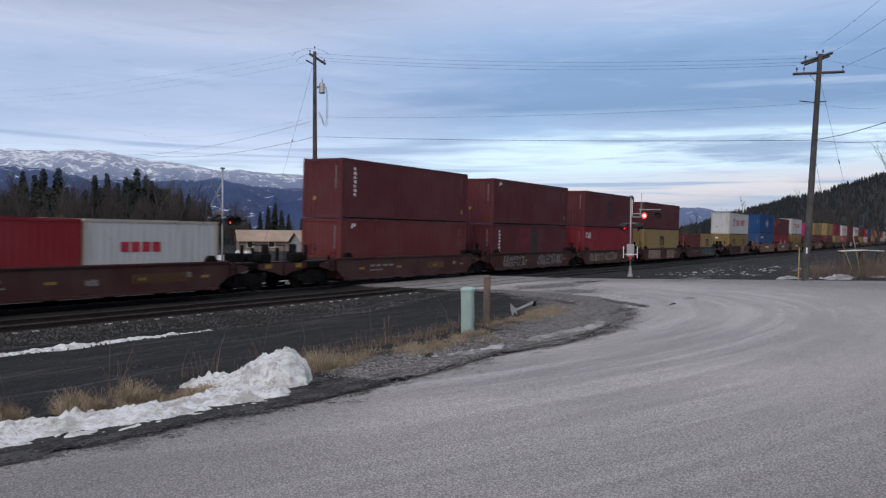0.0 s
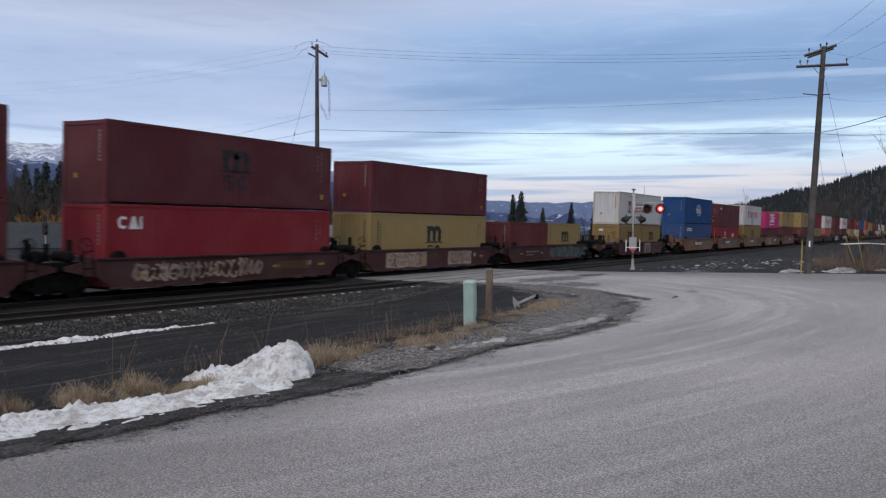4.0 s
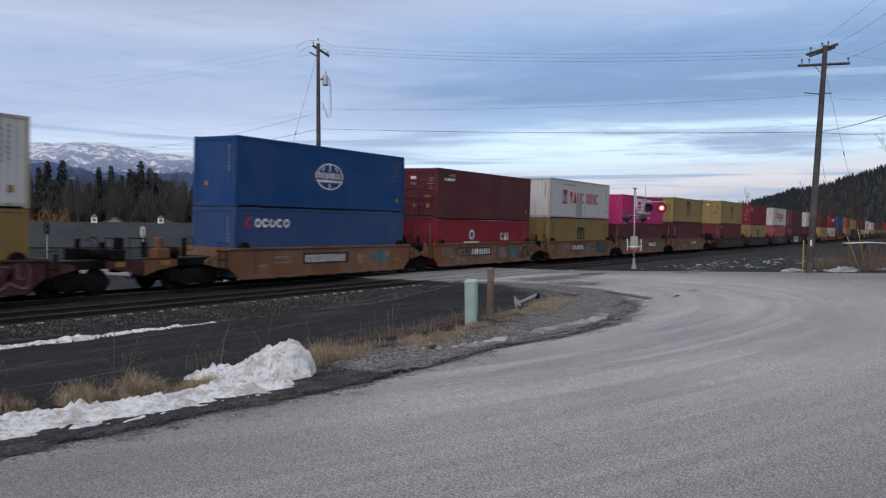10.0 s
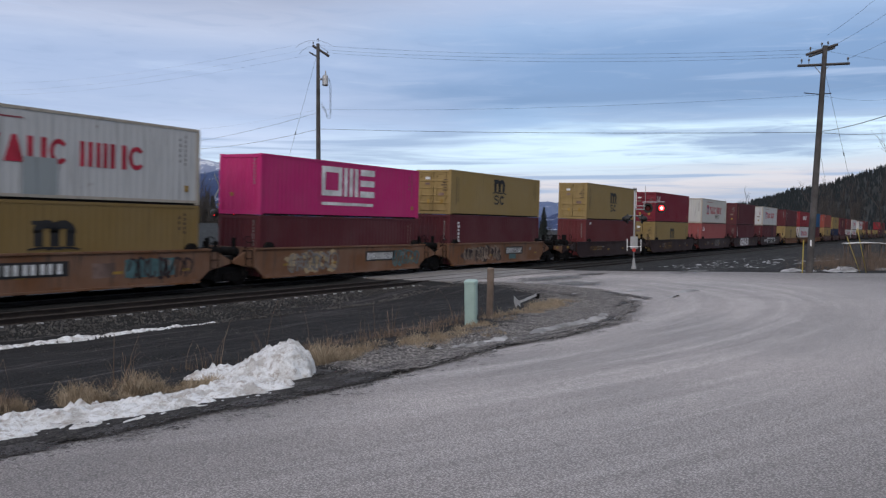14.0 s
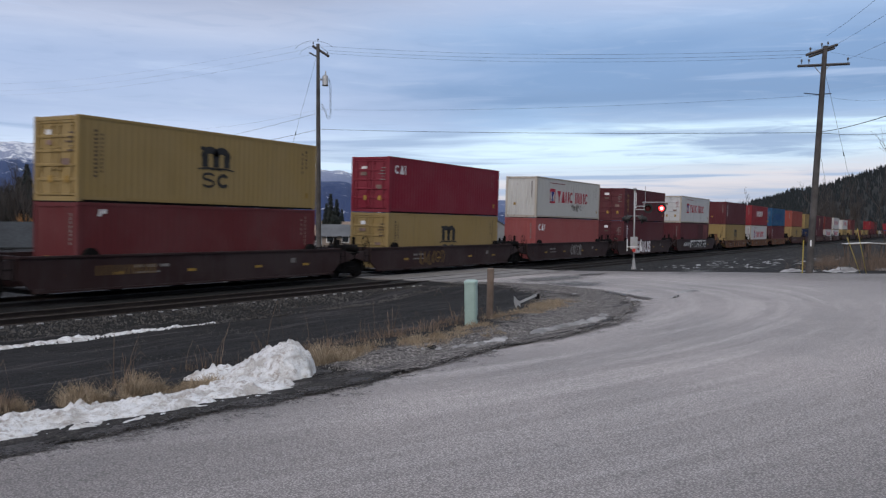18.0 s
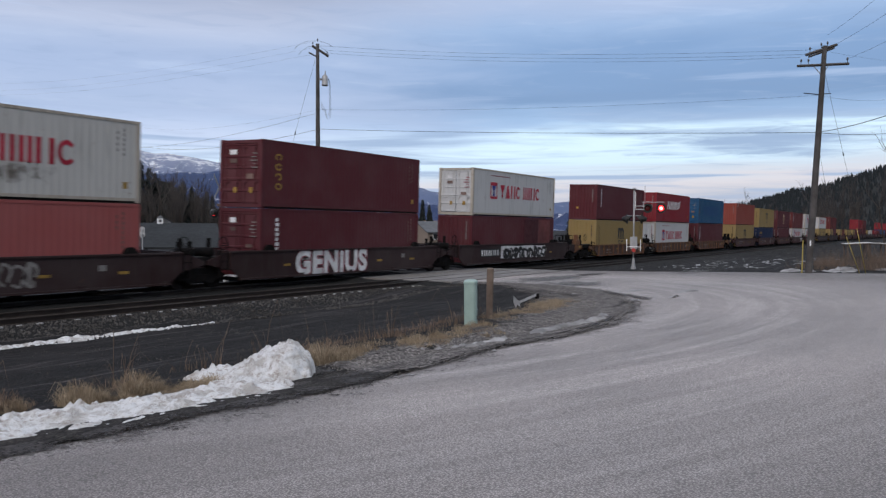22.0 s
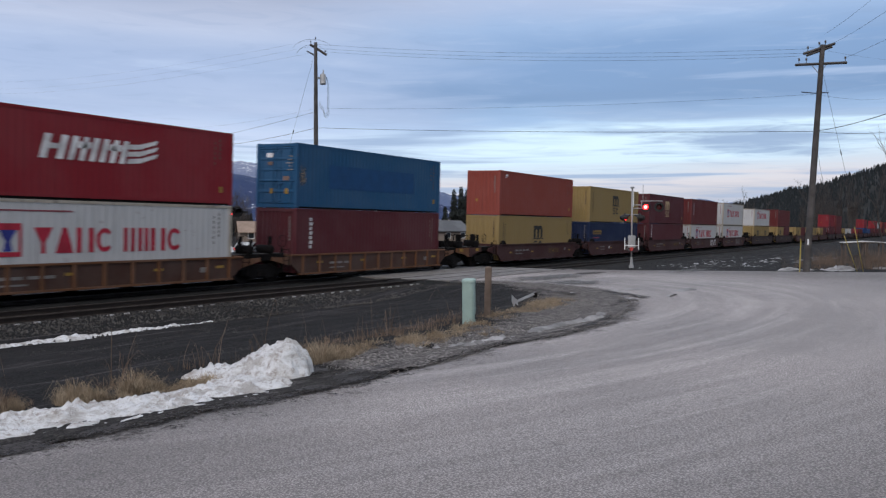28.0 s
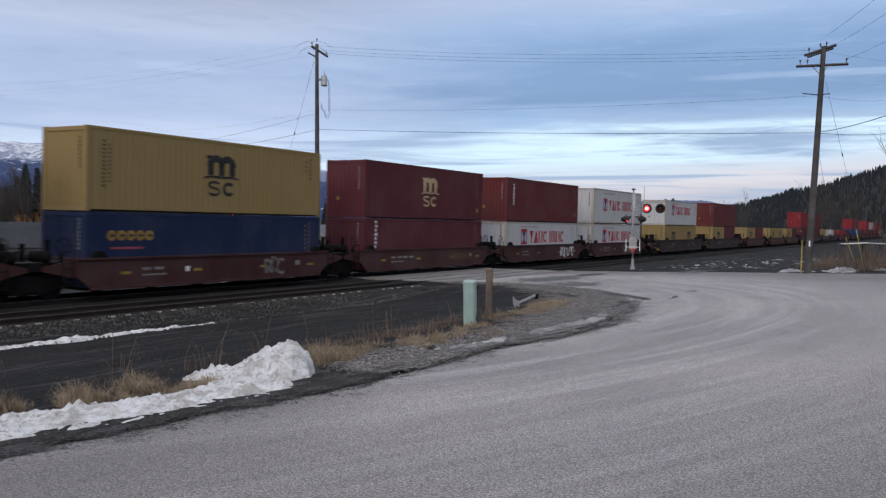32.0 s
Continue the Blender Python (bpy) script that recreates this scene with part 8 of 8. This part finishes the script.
def house(name, label, x, y, turn, w, d, wall, rise, roof, side, windows=3, cupolas=0, gable=False):
    z = ground_z(x, y)
    h = thing(name, label, "building", "", pose(x, y, z, 0, 0, turn))
    me = Mesh()
    me.add([(-w / 2, -d / 2, -0.2), (w / 2, -d / 2, -0.2), (w / 2, d / 2, -0.2), (-w / 2, d / 2, -0.2), (-w / 2, -d / 2, wall), (w / 2, -d / 2, wall), (w / 2, d / 2, wall), (-w / 2, d / 2, wall), (-w / 2, 0, wall + rise), (w / 2, 0, wall + rise)],
           [(0, 1, 5, 4), (1, 2, 6, 9, 5), (2, 3, 7, 6), (3, 0, 4, 8, 7), (4, 5, 9, 8), (6, 7, 8, 9)])
    part("wall", me, M[side], h)
    o, t = 0.45, 0.16
    me = Mesh()
    k = rise / (d / 2)
    sec = [(-d / 2 - o, wall - o * k), (0, wall + rise), (d / 2 + o, wall - o * k), (d / 2 + o, wall - o * k + t), (0, wall + rise + t), (-d / 2 - o, wall - o * k + t)]
    me.v = [(s * (w / 2 + o), yy, zz) for s in (-1, 1) for yy, zz in sec]
    me.f = [(0, 1, 4, 5), (1, 2, 3, 4), (6, 11, 10, 7), (7, 10, 9, 8)] + [(i, i + 6, (i + 1) % 6 + 6, (i + 1) % 6) for i in range(6)]
    part("roof", me, M[roof], h)
    for i in range(windows):
        xx = -w / 2 + w * (i + 0.5) / windows
        me = Mesh()
        me.box(xx - 0.6, -d / 2 - 0.06, wall * 0.35, xx + 0.6, -d / 2 + 0.02, wall * 0.35 + 1.2)
        win = part("window", me, M["white"], h)
        me = Mesh()
        me.box(xx - 0.5, -d / 2 - 0.08, wall * 0.35 + 0.1, xx + 0.5, -d / 2 - 0.055, wall * 0.35 + 1.1)
        part("pane", me, M["pane"], win)
    for i in range(cupolas):
        xx = 6.0 + 9.2 * i
        zz = wall + rise - 0.1
        me = Mesh()
        me.soft(xx - 0.42, -0.42, zz, xx + 0.42, 0.42, zz + 0.95, 0.03)
        c = part("cupola", me, M["white"], h, "white louvred cupola")
        me = Mesh()
        me.add([(xx - 0.52, -0.52, zz + 0.95), (xx + 0.52, -0.52, zz + 0.95), (xx + 0.52, 0.52, zz + 0.95), (xx - 0.52, 0.52, zz + 0.95), (xx, 0, zz + 1.4)], [(0, 1, 4), (1, 2, 4), (2, 3, 4), (3, 0, 4), (3, 2, 1, 0)])
        part("cupola_roof", me, M["roof_grey"], c)
        me = Mesh()
        me.box(xx - 0.2, -0.44, zz + 0.35, xx + 0.2, -0.415, zz + 0.75)
        part("louvre", me, M["roof_grey"], c)
    return h


def build_houses():
    house("barn", "long low building with a dark grey roof and white cupolas", 73.06, 110.59, -38, 46, 20, 0.2, 3.25, "roof_dark", "siding_tan", 0, 2)
    house("house", "small white-gabled house behind the long roof", 104, 137, 50, 9, 7, 2.6, 2.3, "roof_dark", "siding", 2)
    house("house", "small white-gabled house behind the long roof", 111, 131.3, 48, 10, 7, 2.6, 2.3, "roof_dark", "siding", 2)
    house("house", "tan-roofed bungalow beyond the crossing", 121, 112, -42, 12, 9, 1.9, 1.9, "roof_tan", "siding_tan", 3)
    house("house", "small tan bungalow beside the crossing road", 117, 98, -30, 6, 6, 1.9, 1.5, "roof_tan", "siding", 2)
    house("house", "white house with a grey gabled roof", 120, 90, 52, 5.5, 5, 2.2, 1.9, "roof_grey", "siding", 2)
    house("shed", "grey-roofed shed beside the houses", 109.6, 87.2, -50, 5, 5, 1.9, 1.6, "roof_grey", "siding_tan", 2)
    house("house", "tan-roofed house among firs", 136, 104, -40, 13, 9, 2.2, 2.0, "roof_tan", "siding", 3)
    house("house", "pale house beyond the tracks", 150, 92, -25, 11, 8, 2.4, 2.0, "roof_grey", "siding_tan", 3)
    house("house", "white house beyond the tracks", 178, 108, -30, 10, 8, 2.6, 2.2, "roof_tan", "siding", 3)
    house("house", "white gabled house far along the road", 205, 110, 55, 10, 9, 2.8, 2.6, "roof_grey", "siding", 2)


build_houses()


def rail_signal(x, y, z, label, pale=False):
    """A round-ended target signal on a short mast beyond the tracks."""
    s = thing("railway_signal", label, "railway signal", "railway signals", pose(x, y, ground_z(x, y), 0, 0, -55))
    h = z - ground_z(x, y)
    me = Mesh()
    me.tube([(0, 0.06, -0.1), (0, 0.06, h)], 0.05, 8)
    part("mast", me, M["galv"], s)
    me = Mesh()
    rim = [(0.2 * math.cos(a), (0.20 if math.sin(a) > 0 else -0.20) + 0.2 * math.sin(a)) for a in [math.pi * i / 10 for i in range(20)]]
    me.prism([(u, h + w) for u, w in rim], -0.03, 0.0)
    part("target", me, M["galv"] if pale else M["black"], s)
    for dz in (-0.2, 0.16):
        me = Mesh()
        me.tube([(0, -0.03, h + dz), (0, -0.2, h + dz)], 0.09, 10)
        part("lamp_hood", me, M["galv"] if pale else M["black"], s)


rail_signal(31.62, 48.08, 2.25, "black railway target signal on a pale mast")
rail_signal(40.07, 49.59, 2.0, "pale grey railway signal beyond the tracks", True)


def parked_car(x, y, turn, body, label):
    z = ground_z(x, y) + 0.02
    car = thing("parked_car", label, "car", "parked cars", pose(x, y, z, 0, 0, turn))
    me = Mesh()
    me.prism([(-2.2, 0.35), (2.2, 0.35), (2.25, 0.75), (2.1, 0.95), (1.2, 1.0), (0.6, 1.45), (-1.3, 1.5), (-2.0, 1.05), (-2.25, 0.95)], -0.88, 0.88)
    part("body", me, body, car)
    for s in (-0.89, 0.89):
        me = Mesh()
        me.prism([(-1.75, 1.03), (1.0, 1.03), (0.52, 1.38), (-1.22, 1.42)], s - 0.012, s + 0.012)
        part("side_window", me, M["pane"], car)
    for xx in (-1.35, 1.4):
        for yy in (-0.8, 0.8):
            me = Mesh()
            me.tube([(xx, yy - 0.1, 0.32), (xx, yy + 0.1, 0.32)], 0.32, 14)
            part("wheel", me, M["black"], car)
    for yy in (-0.7, 0.7):
        me = Mesh()
        me.box(-2.28, yy - 0.12, 0.78, -2.2, yy + 0.12, 0.92)
        part("tail_light", me, M["tail"], car, "red tail light")


M["tail"] = glowing("tail_light_red", (1.0, 0.05, 0.04), 1.2)
M["car_white"] = plain("dusty_white_car_paint", (0.40, 0.41, 0.42), 0.4, 0, 0.12)
parked_car(45.5, 47.5, 55, M["car_white"], "white car waiting beyond the crossing with tail lights on")
parked_car(62, 60, 20, M["car_white"], "white car parked beyond the tracks")


# ---- ties, laid last ----
def build_ties():
    rnd = random.Random(12)
    me = Mesh()
    me.soft(-0.115, -1.3, -0.18, 0.115, 1.3, 0.0, 0.012)
    tie = me.data("tie")
    plate = Mesh()
    plate.soft(-0.10, -0.19, 0.0, 0.10, 0.19, 0.018, 0.005)
    plate = plate.data("tie_plate")
    for track, yc, lean in TRACKS:
        x = -9.0
        rest = Mesh()
        n = 0
        while x < 150:
            m = pose(x + rnd.uniform(-0.02, 0.02), yc + rnd.uniform(-0.04, 0.04), -0.168 + (bank_z(yc) if lean else 0), lean, 0, rnd.uniform(-1.2, 1.2))
            if 2 < x < 62:
                t = part("tie", tie, M["tie"], track, m=m)
                if x < 32 and yc == NEAR_Y:
                    for s in (-GAUGE, GAUGE):
                        part("tie_plate", plate, M["rail"], t, m=pose(0, s, 0))
            else:
                rest.add([m @ Vector(v.co) for v in tie.vertices], [tuple(p.vertices) for p in tie.polygons])
            x += 0.56
        tagged(part("ties", rest, M["tie"], track), kind="stuff")


build_ties()


# ---- what moves ----
FLASH, FIRST, SHARE = 0.9785, 0.03, 0.53    # the crossing lamps' period, first change, share of the second lamp


def motions():
    times = (0, 4, 8, 12, 16, 20, 24, 28, 32)
    for ob, q, y, z in MOVERS:
        walk(ob, [(t, on_train(along(q, t), y, z)) for t in times])
    for lens, m, phase in LAMPS:
        # lit while it faces out: the first lamp in the latter part of each period, the second in the former
        turn = 0.0 if phase == 0 else 180.0
        rows = [(0.0, turn)]
        k = 0
        while FIRST + FLASH * k < CLIP:
            for t in (FIRST + FLASH * k, FIRST + FLASH * (k + SHARE)):
                if t + 0.07 < CLIP:
                    # the change takes three steps, and is over by, or begins at, a full second
                    start, whole = round(t * FPS) - 2, FPS * round(t)
                    if start < whole < start + 3:
                        start = whole if t > whole / FPS else whole - 3
                    for step in range(4):
                        rows.append((max((start + step) / FPS, 0.0), turn + 60 * step))
                    turn += 180.0
            k += 1
        rows.append((CLIP, turn))
        walk(lens, [(t, m @ pose(0, 0, 0, 0, 0, a)) for t, a in rows])
    # the wheels roll on the rails, all alike
    count = int(CLIP * FPS)
    first = {}
    for wheel, dx in WHEELS:
        if dx not in first:
            first[dx] = wheel
            walk(wheel, [(f / FPS, pose(dx, 0, 0.457, 0, -math.degrees((along(0, 0) - along(0, f / FPS)) / 0.457), 0)) for f in range(0, count + 1)])
        else:
            wheel.rotation_mode = "QUATERNION"
            keys = wheel.animation_data_create()
            keys.action = first[dx].animation_data.action
            keys.action_slot = first[dx].animation_data.action_slot


motions()
